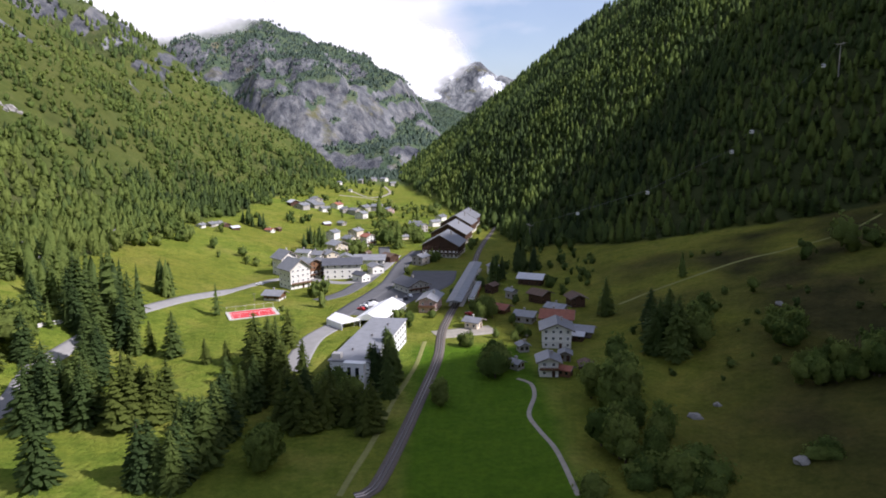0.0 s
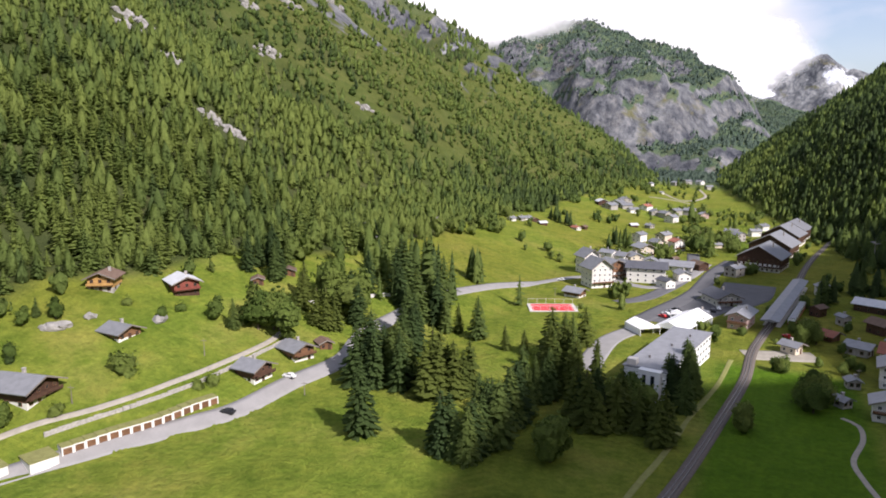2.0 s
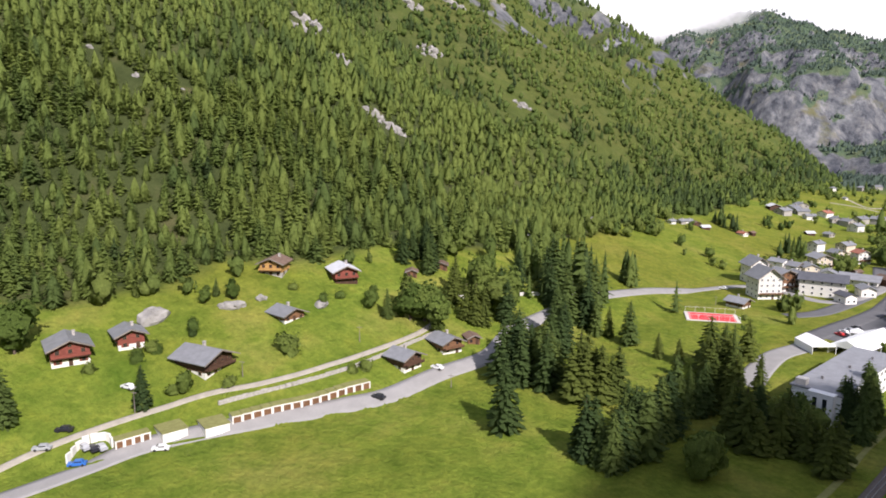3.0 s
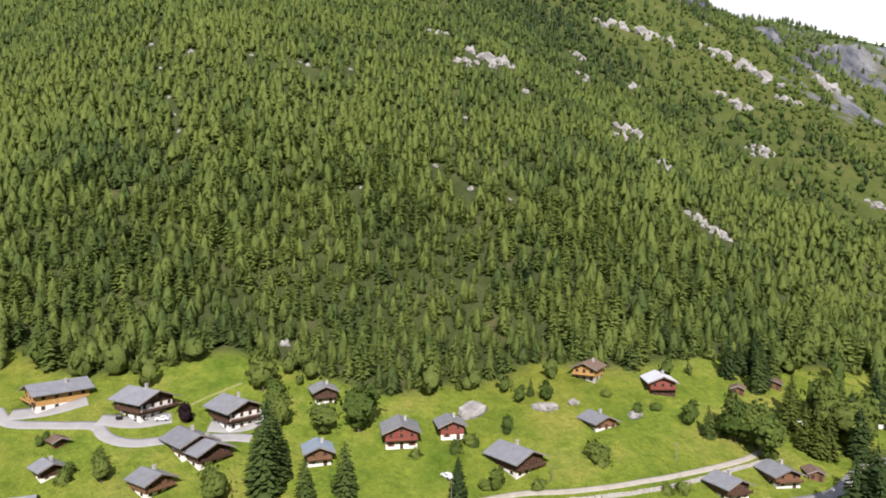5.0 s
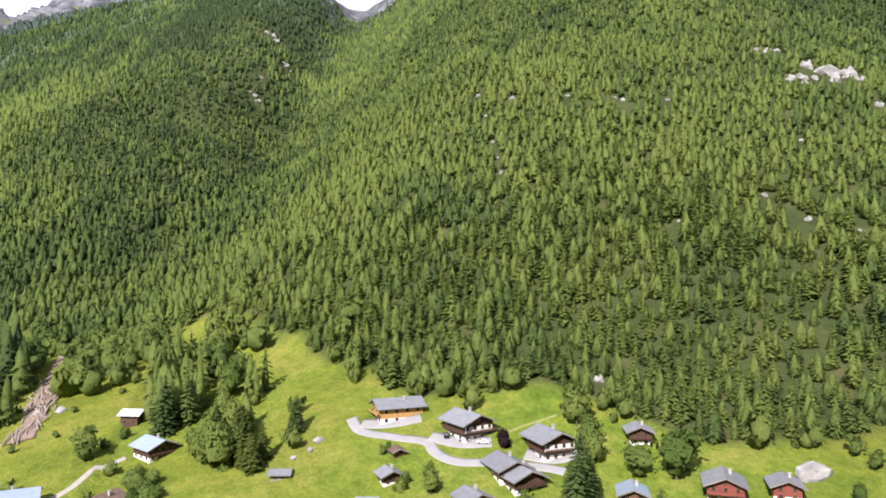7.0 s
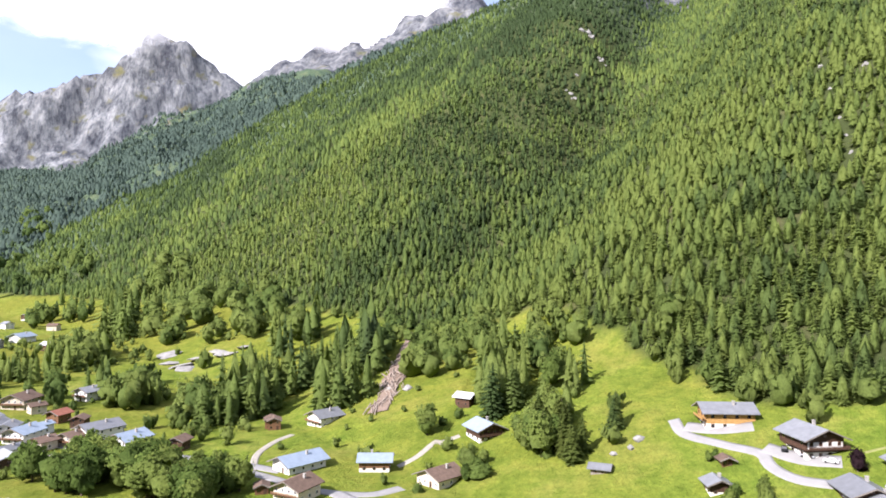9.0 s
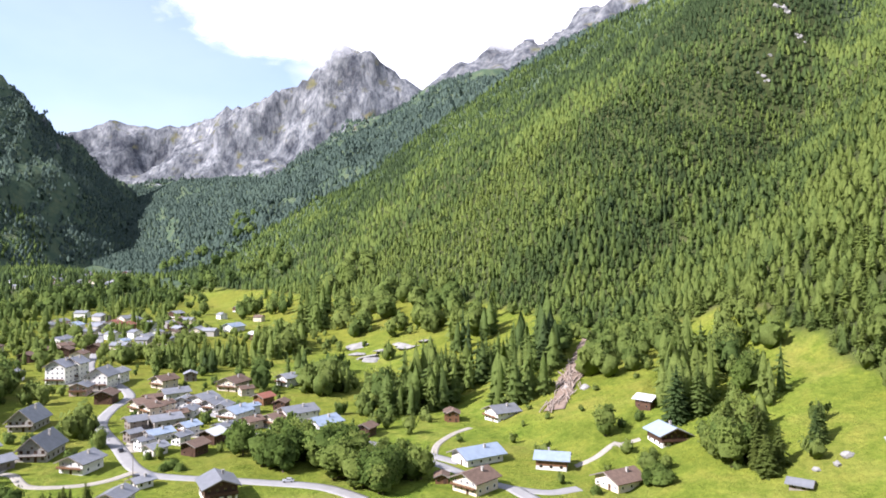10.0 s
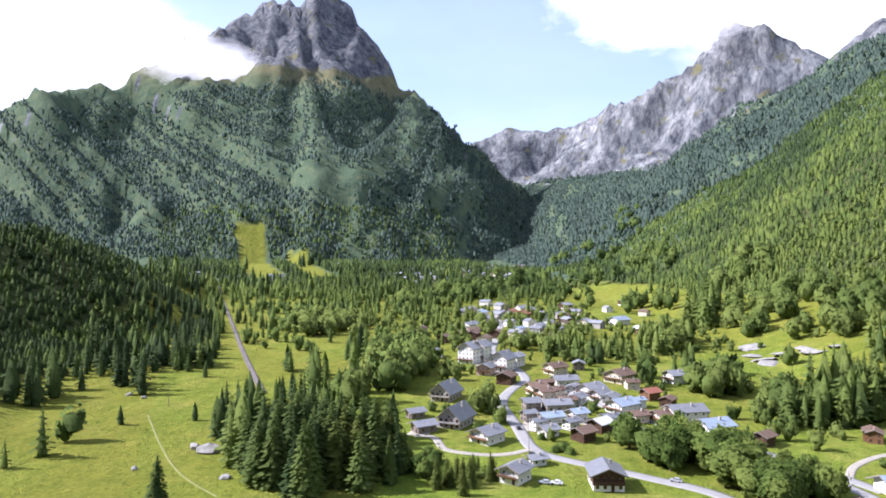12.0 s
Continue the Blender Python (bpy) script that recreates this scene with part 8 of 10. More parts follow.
grove("spruce", -64.7, 150.7, 6.8, 9, 15.4, 17, 1.10, 23, 1.1)
grove("spruce", -58.5, 166.0, 6.2, 9, 17.4, 18, 1.54, 19, 1.1)
grove("spruce", -58.3, 188.2, 5.5, 7, 16.9, 19, 1.68, 17, 1.0)
grove("larch", -54.5, 205.9, 5.1, 7, 18.3, 20, 2.25, 15, 1.0)
grove("larch", -51.5, 225.2, 5.6, 8, 19.8, 21, 2.69, 13, 1.0)
grove("spruce", -51.4, 249.8, 5.2, 5, 16.3, 22, 2.10, 12, 1.0)
grove("spruce", -64.5, 238.4, 4.9, 5, 16.7, 23, 2.09, 15, 1.0)
grove("larch", -36.7, 185.4, 9.4, 12, 15.0, 24, 0.81, 11, 1.2)
grove("larch", -23.2, 179.5, 5.4, 5, 13.0, 25, 0.89, 7, 1.2)
grove("spruce", -43.6, 188.0, 4.8, 4, 14.4, 26, 1.40, 13, 1.0)
grove("spruce", -15.8, 208.4, 4.6, 9, 13.9, 27, 1.98, 4, 1.1)
grove("broad", -3.2, 194.0, 3.7, 6, 8.7, 28, 2.20, 1, 1.0)
tree("broad", -14.8, 279.6, 7.8, 1.0)
tree("spruce", -57.5, 315.8, 12.2, 1.0)
tree("broad", -33.6, 290.1, 7.5, 1.0)
grove("broad", 15.5, 223.5, 3.0, 5, 8.9, 32, 3.00, -4, 1.2)
tree("spruce", 70.7, 295.7, 18.3, 1.1)
grove("spruce", 80.6, 239.8, 5.4, 6, 19.8, 34, 2.43, -19, 1.1)
grove("broad", 92.8, 242.9, 3.9, 4, 14.8, 35, 3.00, -21, 1.0)
tree("larch", 113.2, 323.8, 13.1, 1.0)
tree("broad", 125.6, 275.8, 7.1, 1.0)
grove("broad", 116.8, 222.2, 6.7, 5, 11.6, 38, 1.67, -28, 1.3)
tree("broad", 175.0, 300.8, 18.7, 1.2)
tree("broad", 184.0, 295.4, 12.3, 1.2)
tree("broad", 160.4, 303.2, 10.2, 1.2)
grove("broad", 51.2, 201.6, 6.7, 12, 14.4, 42, 3.00, -14, 1.0)
grove("broad", 49.3, 166.9, 7.0, 12, 10.7, 43, 2.14, -16, 1.0)
grove("bush", 50.1, 146.7, 7.4, 8, 8.2, 44, 0.63, -19, 1.2)
grove("broad", 107.9, 194.0, 11.7, 8, 9.5, 45, 0.52, -29, 1.1)
grove("broad", 121.3, 189.5, 4.8, 5, 11.7, 46, 1.63, -33, 1.0)
tree("bush", 32.9, 144.3, 6.1, 1.4)
tree("bush", 59.5, 144.2, 5.4, 1.4)
grove("bush", 88.2, 153.5, 3.6, 3, 5.0, 49, 1.11, -30, 1.5)
grove("spruce", -152.9, 554.3, 8.8, 6, 14.6, 50, 2.54, 15, 1.2)
tree("broad", -149.5, 445.6, 9.7, 1.0)
tree("bush", -122.8, 423.6, 6.4, 1.3)
tree("bush", -117.1, 423.1, 6.4, 1.3)
grove("broad", -172.7, 444.6, 7.5, 5, 11.8, 54, 2.23, 21, 1.0)
grove("broad", -262.9, 655.2, 8.9, 5, 12.7, 55, 3.00, 22, 1.2)
tree("broad", -263.1, 792.5, 16.6, 1.0)
tree("broad", -251.0, 715.2, 11.6, 1.0)
tree("broad", -172.7, 864.9, 14.1, 1.3)
grove("broad", -241.3, 943.6, 44.5, 14, 15.2, 59, 1.98, 14, 1.0)
grove("spruce", -277.2, 891.9, 41.3, 16, 15.7, 62, 2.05, 17, 1.0)
grove("spruce", -118.8, 1081.5, 35.0, 8, 14.0, 63, 1.69, 6, 1.0)
grove("spruce", -95.1, 498.0, 8.1, 5, 13.3, 64, 1.60, 11, 1.0)
grove("spruce", -35.0, 491.8, 10.1, 7, 18.4, 65, 1.94, 4, 1.0)
grove("broad", -48.4, 554.9, 13.7, 6, 16.1, 66, 1.80, 5, 1.0)
tree("spruce", -33.0, 491.9, 22.5, 1.0)
tree("spruce", -65.2, 700.0, 23.0, 1.0)
grove("broad", -20.2, 533.6, 13.2, 7, 13.3, 69, 1.73, 2, 1.0)
grove("broad", -60.8, 470.1, 5.8, 3, 11.8, 70, 1.97, 7, 1.0)
grove("spruce", -27.8, 668.4, 5.5, 3, 16.5, 71, 3.00, 2, 1.0)
grove("broad", -130.0, 619.5, 12.4, 5, 8.2, 72, 1.36, 12, 1.0)
grove("spruce", 26.2, 356.0, 3.6, 4, 16.6, 73, 3.00, -4, 1.0)
grove("spruce", 46.9, 393.2, 7.1, 6, 18.2, 74, 2.28, -7, 1.0)
tree("broad", 55.2, 357.8, 6.7, 1.3)
grove("broad", 20.6, 297.3, 6.2, 6, 9.0, 76, 2.32, -4, 1.0)
grove("broad", 26.0, 262.7, 6.6, 5, 5.7, 77, 1.16, -6, 1.0)
grove("broad", -21.5, 387.4, 6.4, 4, 7.9, 78, 1.46, 3, 1.0)
grove("bush", 16.5, 270.5, 5.7, 4, 5.9, 79, 0.85, -3, 1.0)
grove("spruce", 50.1, 533.7, 8.8, 6, 17.7, 80, 3.00, -5, 1.0)
tree("broad", -202.5, 130.6, 6.7, 1.0)
tree("broad", -199.3, 139.1, 7.6, 1.0)
tree("spruce", -203.8, 136.0, 6.9, 1.0)
tree("bush", -165.6, 135.6, 8.2, 1.0)
tree("broad", -178.5, 162.0, 5.6, 1.0)
tree("bush", -180.2, 171.8, 4.5, 1.0)
tree("bush", -192.1, 160.0, 4.1, 1.0)
tree("broad", -169.6, 176.8, 9.1, 1.0)
tree("spruce", -161.9, 177.1, 11.4, 1.0)
tree("bush", -145.4, 148.8, 5.1, 1.0)
tree("bush", -146.9, 144.4, 3.9, 1.0)
tree("spruce", -172.6, 90.7, 11.5, 1.0)
tree("bush", -171.6, 98.9, 4.4, 1.0)
tree("broad", -169.9, 101.7, 7.1, 1.0)
tree("purple", -166.8, 102.9, 4.8, 1.0)
tree("bush", -165.5, 108.8, 4.9, 1.0)
tree("bush", -164.3, 112.3, 4.3, 1.0)
tree("bush", -189.7, 99.0, 4.6, 1.0)
tree("bush", -190.6, 105.8, 4.4, 1.0)
tree("broad", -190.3, 118.2, 6.3, 1.0)
tree("purple", -138.0, 164.9, 3.4, 1.0)
tree("bush", -133.9, 148.5, 3.2, 1.0)
grove("broad", -150.1, 183.4, 6.9, 9, 15.2, 103, 1.44, 39, 1.0)
grove("larch", -149.7, 206.4, 8.5, 10, 15.3, 104, 2.41, 36, 1.0)
grove("broad", -149.2, 225.0, 6.8, 7, 16.1, 105, 2.71, 34, 1.0)
grove("bush", -131.2, 144.2, 1.3, 2, 2.8, 106, 1.05, 42, 1.0)
grove("spruce", -184.0, 229.3, 14.4, 10, 17.1, 107, 0.89, 39, 1.0)
tree("purple", -233.7, 24.5, 7.6, 1.0)
tree("broad", -213.0, 0.4, 9.5, 0.9)
tree("broad", -236.5, -16.0, 4.0, 1.0)
tree("bush", -216.8, -9.1, 5.0, 1.0)
tree("broad", -195.0, 27.8, 11.6, 1.1)
tree("broad", -210.2, 74.5, 16.8, 1.15)
tree("broad", -212.6, 64.0, 11.2, 1.2)
grove("spruce", -204.4, 43.5, 4.0, 6, 18.4, 115, 3.00, 78, 1.1)
grove("broad", -227.1, 52.2, 3.3, 4, 11.2, 116, 2.42, 77, 1.0)
tree("broad", -243.7, 51.2, 15.8, 1.0)
tree("spruce", -185.1, 61.3, 16.0, 1.0)
tree("spruce", -187.3, 50.6, 12.6, 1.0)
tree("spruce", -171.7, 90.4, 12.8, 1.0)
tree("bush", -192.5, 86.4, 4.2, 1.0)
tree("bush", -197.4, 80.0, 4.6, 1.0)
tree("bush", -191.3, 104.5, 5.0, 1.0)
tree("bush", -191.4, 100.1, 4.6, 1.0)
tree("spruce", -190.4, 117.9, 6.6, 1.0)
grove("larch", -267.4, -75.9, 7.6, 10, 18.4, 126, 3.00, 106, 1.1)
grove("spruce", -313.4, -121.1, 6.3, 7, 23.8, 127, 3.00, 111, 1.1)
grove("spruce", -300.5, -100.9, 5.2, 5, 22.9, 128, 3.00, 109, 1.0)
tree("spruce", -261.3, -49.9, 14.6, 1.1)
grove("spruce", -298.0, -73.8, 5.4, 4, 20.7, 130, 2.65, 104, 1.0)
grove("broad", -379.4, -160.5, 14.9, 9, 17.2, 131, 2.87, 113, 1.0)
grove("spruce", -365.0, -125.5, 10.1, 6, 21.0, 132, 2.56, 109, 1.0)
tree("bush", -244.9, -71.2, 5.6, 1.0)
tree("broad", -237.6, -14.3, 4.1, 1.0)
tree("broad", -219.0, -0.2, 6.9, 0.8)
tree("bush", -219.9, -8.0, 4.9, 1.0)
grove("broad", -362.3, -194.0, 19.9, 12, 18.3, 137, 1.93, 118, 1.1)
grove("spruce", -313.5, -202.2, 15.1, 9, 28.7, 138, 1.64, 123, 1.0)
grove("spruce", -332.4, -263.2, 23.7, 16, 25.6, 139, 1.24, 128, 1.0)
grove("broad", -291.3, -262.3, 18.5, 12, 18.7, 140, 1.33, 132, 1.0)
grove("broad", -270.9, -267.9, 5.9, 4, 12.0, 141, 2.63, 135, 1.0)
tree("broad", -265.1, -129.4, 13.3, 1.0)
tree("spruce", -310.4, -186.2, 23.4, 1.0)
grove("spruce", -292.3, -106.2, 6.1, 6, 24.6, 144, 3.00, 110, 1.1)
grove("larch", -254.7, -73.2, 8.0, 8, 16.5, 145, 2.04, 106, 1.1)
tree("spruce", -260.3, -49.7, 15.0, 1.0)
grove("broad", -339.3, -97.3, 15.9, 9, 16.5, 147, 1.87, 106, 1.0)
grove("broad", -240.7, -98.4, 6.2, 5, 6.2, 148, 1.54, 112, 1.2)
tree("bush", -219.9, -119.0, 6.0, 1.0)
tree("bush", -218.7, -110.5, 4.7, 1.0)
grove("spruce", -292.6, -362.7, 6.7, 4, 17.8, 151, 3.00, 141, 1.0)
tree("purple", -267.9, -366.5, 21.1, 1.0)
grove("spruce", -287.0, -433.6, 20.9, 10, 17.2, 153, 1.44, 147, 1.0)
grove("spruce", -338.1, -451.4, 15.9, 8, 21.3, 154, 1.78, 143, 1.0)
grove("broad", -280.7, -323.1, 12.7, 7, 16.5, 155, 1.87, 139, 1.1)
grove("broad", -439.5, -448.5, 9.6, 3, 19.8, 156, 3.00, 136, 1.2)
tree("broad", -446.0, -377.0, 18.8, 1.3)
grove("broad", -395.5, -373.5, 7.6, 3, 15.5, 158, 3.00, 133, 1.0)
grove("broad", -439.8, -336.9, 13.4, 5, 20.1, 159, 2.70, 127, 1.2)
grove("broad", -170.5, -178.8, 14.0, 14, 14.0, 160, 0.78, 136, 1.1)
grove("broad", -172.1, -223.4, 6.8, 6, 13.6, 161, 1.81, 142, 1.0)
grove("broad", -192.6, -174.6, 5.2, 4, 11.5, 162, 1.44, 132, 1.0)
tree("spruce", -285.5, -306.7, 15.3, 1.0)
tree("spruce", 55.7, -313.1, 21.2, 1.1)
tree("broad", 47.6, -332.6, 17.3, 1.1)
tree("spruce", 10.6, -240.8, 18.0, 1.0)
tree("spruce", 31.0, -353.6, 9.9, 1.0)
tree("spruce", 66.2, -301.8, 12.7, 1.0)
tree("larch", 58.8, -441.1, 17.6, 1.0)
tree("larch", -1.3, -351.0, 9.6, 1.0)
tree("spruce", -8.3, -456.9, 12.6, 1.0)
grove("spruce", 1.7, -497.0, 10.7, 6, 20.9, 172, 2.08, 180, 1.1)
tree("spruce", -59.3, -463.2, 17.8, 1.2)
grove("spruce", -67.0, -399.4, 5.7, 5, 24.3, 174, 3.00, 170, 1.0)
grove("spruce", 28.2, -446.1, 12.3, 7, 25.0, 175, 3.00, 184, 1.0)
grove("spruce", 59.0, -534.8, 14.1, 10, 27.5, 176, 3.00, 186, 1.0)
grove("spruce", 80.3, -428.5, 13.2, 10, 24.4, 177, 3.00, 191, 1.0)
grove("larch", -19.4, -293.4, 8.8, 10, 27.5, 178, 2.70, 176, 1.0)
grove("spruce", -36.0, -265.6, 12.5, 16, 26.5, 179, 1.92, 172, 1.0)
grove("spruce", -54.7, -252.1, 12.3, 14, 25.9, 180, 1.81, 168, 1.0)
grove("spruce", -70.1, -253.5, 6.4, 8, 19.1, 181, 3.00, 165, 1.0)
grove("broad", -85.0, -363.2, 12.0, 8, 21.0, 182, 1.93, 167, 1.0)
grove("broad", -118.7, -415.4, 14.0, 12, 21.0, 183, 2.67, 164, 1.1)
grove("spruce", -115.8, -477.2, 11.8, 6, 21.8, 184, 2.76, 166, 1.0)
grove("broad", -153.3, -464.3, 9.9, 8, 19.9, 185, 3.00, 162, 1.0)
grove("larch", -90.8, -225.4, 11.8, 9, 9.8, 186, 0.84, 158, 1.0)
grove("broad", -112.6, -669.6, 37.4, 18, 20.6, 187, 1.79, 170, 1.1)
grove("spruce", -62.1, -640.0, 14.7, 5, 15.2, 188, 2.70, 174, 1.0)
grove("spruce", -176.9, -754.5, 31.1, 12, 22.5, 189, 2.26, 167, 1.0)
grove("spruce", -295.6, -1032.5, 60.9, 18, 27.9, 190, 1.60, 164, 1.2)
grove("broad", -429.8, -991.9, 52.6, 18, 26.3, 191, 2.24, 157, 1.1)
grove("spruce", -424.9, -846.3, 30.4, 8, 21.4, 192, 2.26, 153, 1.0)
grove("spruce", 4.9, -706.0, 25.3, 7, 21.5, 193, 1.94, 180, 1.0)
grove("larch", 23.1, -816.7, 34.5, 10, 24.7, 194, 2.15, 182, 1.0)
grove("larch", 56.8, -680.6, 23.0, 8, 22.7, 195, 2.47, 185, 1.0)
grove("broad", -142.4, -329.5, 6.4, 5, 13.1, 196, 3.00, 157, 1.0)
grove("broad", -148.0, -403.7, 7.0, 4, 12.2, 197, 2.93, 160, 1.0)
tree("bush", -136.2, -298.4, 8.0, 1.0)
grove("spruce", -302.0, -465.7, 30.0, 14, 17.6, 199, 1.15, 147, 1.2)
grove("broad", -367.8, -475.4, 22.2, 10, 23.3, 200, 1.83, 142, 1.2)
tree("spruce", -282.3, -341.4, 23.7, 1.1)
tree("purple", -255.8, -349.4, 19.6, 1.0)
grove("broad", -282.8, -325.2, 12.2, 6, 19.6, 203, 1.97, 139, 1.1)
grove("broad", -253.9, -258.0, 3.7, 3, 13.3, 204, 3.00, 135, 1.0)
grove("broad", -171.8, -248.4, 3.7, 3, 14.2, 205, 2.70, 145, 1.0)
grove("broad", -185.5, -233.2, 7.6, 8, 14.9, 206, 2.29, 141, 1.0)
grove("broad", -187.4, -201.3, 9.5, 10, 15.4, 207, 1.76, 137, 1.1)
grove("broad", -190.9, -175.0, 10.0, 8, 13.0, 208, 0.75, 133, 1.0)
grove("broad", -329.3, -362.8, 10.2, 4, 14.7, 209, 2.03, 138, 1.0)
grove("broad", -409.6, -378.9, 5.7, 3, 14.5, 210, 3.00, 133, 1.0)
tree("broad", -443.5, -375.4, 21.3, 1.3)
tree("broad", -433.1, -445.1, 15.6, 1.3)
grove("broad", -648.5, -1033.3, 28.5, 6, 29.1, 213, 2.33, 148, 1.0)
grove("broad", -251.6, -430.9, 7.9, 3, 11.2, 214, 2.12, 150, 1.0)
grove("broad", -255.5, -480.3, 10.8, 4, 13.1, 215, 1.85, 152, 1.0)
grove("bush", -143.0, -250.0, 4.5, 4, 4.6, 216, 1.20, 150, 1.0)
grove("bush", -96.1, -233.0, 6.1, 4, 6.1, 217, 0.70, 158, 1.0)
grove("bush", -141.6, -266.7, 3.8, 3, 3.9, 218, 1.56, 152, 1.0)
grove("spruce", -266.3, -1747.8, 41.6, 8, 42.4, 219, 3.00, 171, 1.0)
grove("spruce", -43.9, -1492.4, 65.8, 14, 34.6, 220, 1.64, 178, 1.0)
grove("broad", -43.9, 157.0, 5.3, 4, 11.6, 221, 1.26, 16, 1.1)
grove("broad", -33.6, 196.1, 6.7, 4, 12.3, 222, 0.84, 10, 1.1)
grove("spruce", -140.2, 227.2, 6.6, 6, 17.8, 223, 1.83, 32, 1.0)
grove("spruce", -116.4, 216.7, 6.6, 6, 21.0, 224, 1.23, 28, 1.1)
grove("spruce", -66.5, 166.2, 4.1, 5, 13.7, 225, 1.92, 22, 1.0)
grove("spruce", 30.3, -515.1, 12.2, 14, 21.4, 226, 3.00, 183, 1.0)
grove("spruce", 15.0, -519.8, 8.0, 6, 18.3, 227, 3.00, 182, 1.0)
grove("spruce", -4.4, -502.0, 7.1, 6, 16.2, 228, 3.00, 179, 1.0)
tree("spruce", -59.9, -457.1, 18.2, 1.2)
tree("larch", -7.5, -457.9, 9.9, 1.0)
grove("spruce", -1.6, -700.0, 13.3, 6, 18.1, 231, 3.00, 180, 1.0)
tree("spruce", 20.7, -685.7, 17.4, 1.0)
tree("spruce", -47.5, -582.1, 13.1, 1.0)
grove("spruce", -73.6, -428.7, 7.0, 6, 19.4, 234, 3.00, 170, 1.0)
grove("larch", -105.0, -473.5, 11.0, 9, 19.0, 235, 3.00, 167, 1.0)
grove("broad", -127.6, -486.6, 11.6, 8, 19.9, 236, 3.00, 165, 1.0)
grove("broad", -128.0, -421.0, 12.0, 12, 21.0, 237, 3.00, 163, 1.1)
grove("broad", -144.3, -502.7, 16.3, 10, 18.7, 238, 2.69, 164, 1.0)
grove("broad", -105.1, -655.6, 33.8, 22, 17.3, 239, 1.88, 171, 1.1)
grove("broad", -155.9, -678.3, 15.8, 6, 16.4, 240, 2.96, 167, 1.0)
grove("broad", -269.2, -837.8, 34.6, 14, 21.1, 241, 2.30, 162, 1.0)
grove("broad", -352.4, -940.1, 40.1, 14, 22.7, 242, 2.27, 159, 1.0)
grove("spruce", -368.5, -836.4, 37.0, 12, 20.8, 243, 1.79, 156, 1.0)
grove("larch", -17.0, -310.5, 7.3, 14, 21.7, 244, 3.00, 177, 1.1)
grove("spruce", -25.7, -268.8, 7.5, 20, 24.2, 245, 3.00, 175, 1.1)
grove("spruce", -40.1, -261.9, 10.6, 26, 25.3, 246, 3.00, 171, 1.1)
grove("larch", -55.7, -260.1, 8.0, 18, 22.8, 247, 3.00, 168, 1.1)
grove("larch", -73.5, -280.5, 7.8, 14, 19.4, 248, 3.00, 165, 1.2)
grove("spruce", -65.9, -345.8, 15.7, 18, 16.3, 249, 1.74, 169, 1.0)
grove("larch", -51.3, -352.3, 12.8, 12, 16.3, 250, 2.18, 172, 1.0)
grove("broad", -78.0, -242.8, 8.0, 8, 9.1, 251, 1.81, 162, 1.0)
grove("larch", -92.1, -234.6, 8.1, 8, 8.1, 252, 1.76, 159, 1.0)
tree("broad", -137.1, -322.0, 14.1, 1.2)
tree("broad", -135.6, -296.4, 9.5, 1.0)
grove("broad", -247.1, -484.6, 13.3, 6, 15.0, 255, 2.02, 153, 1.0)
grove("spruce", -274.6, -445.1, 29.6, 22, 18.7, 256, 1.03, 148, 1.2)
grove("spruce", -360.4, -467.1, 18.7, 14, 24.6, 257, 2.51, 142, 1.2)
grove("broad", -287.9, -326.1, 10.1, 8, 16.5, 258, 2.03, 139, 1.2)
tree("spruce", -310.7, -377.6, 19.5, 1.0)
grove("spruce", -486.4, -572.2, 17.5, 12, 35.8, 260, 3.00, 140, 1.1)
grove("broad", -440.0, -450.9, 9.5, 4, 22.6, 261, 3.00, 136, 1.3)
tree("broad", -447.8, -379.5, 24.9, 1.3)
tree("broad", -400.4, -375.6, 16.9, 1.0)
grove("spruce", -276.7, -256.0, 11.0, 14, 21.7, 264, 2.48, 133, 1.1)
grove("larch", -318.6, -262.8, 14.4, 20, 27.9, 265, 2.51, 130, 1.1)
grove("spruce", -338.9, -248.1, 8.4, 10, 21.5, 266, 3.00, 126, 1.0)
grove("broad", -180.0, -226.1, 4.5, 6, 13.8, 267, 2.83, 141, 1.1)
grove("broad", -180.1, -201.1, 8.3, 12, 14.9, 268, 1.95, 138, 1.2)
grove("broad", -175.6, -175.1, 7.4, 10, 12.5, 269, 1.31, 135, 1.2)
grove("broad", -191.2, -173.3, 4.7, 6, 10.8, 270, 1.59, 132, 1.0)
grove("broad", -438.5, -332.0, 11.1, 8, 20.3, 271, 3.00, 127, 1.2)
grove("spruce", -365.7, -244.7, 11.2, 12, 22.1, 272, 3.00, 124, 1.0)
grove("spruce", -314.6, -202.2, 7.0, 8, 15.9, 273, 3.00, 123, 1.0)
grove("broad", -303.8, -572.4, 15.8, 6, 14.7, 274, 1.84, 152, 1.0)
grove("broad", -724.9, -986.3, 58.6, 16, 27.6, 275, 1.89, 144, 1.0)
grove("broad", -637.6, -672.9, 35.1, 12, 26.2, 276, 1.91, 137, 1.2)
grove("broad", -862.8, -1347.4, 103.5, 24, 31.2, 277, 1.96, 147, 1.2)
grove("spruce", -583.4, -743.4, 44.7, 14, 22.7, 278, 1.91, 142, 1.0)
grove("broad", -589.6, -1203.3, 54.5, 14, 26.2, 279, 1.78, 154, 1.0)
grove("broad", -539.8, -977.9, 36.4, 8, 20.0, 280, 1.67, 151, 1.0)
grove("spruce", -130.0, -1115.5, 63.3, 24, 30.6, 281, 1.93, 173, 1.0)
grove("spruce", 24.9, -1088.7, 60.5, 26, 30.9, 282, 2.28, 181, 1.0)
grove("spruce", -233.6, -1133.2, 43.3, 14, 27.1, 283, 1.94, 168, 1.0)
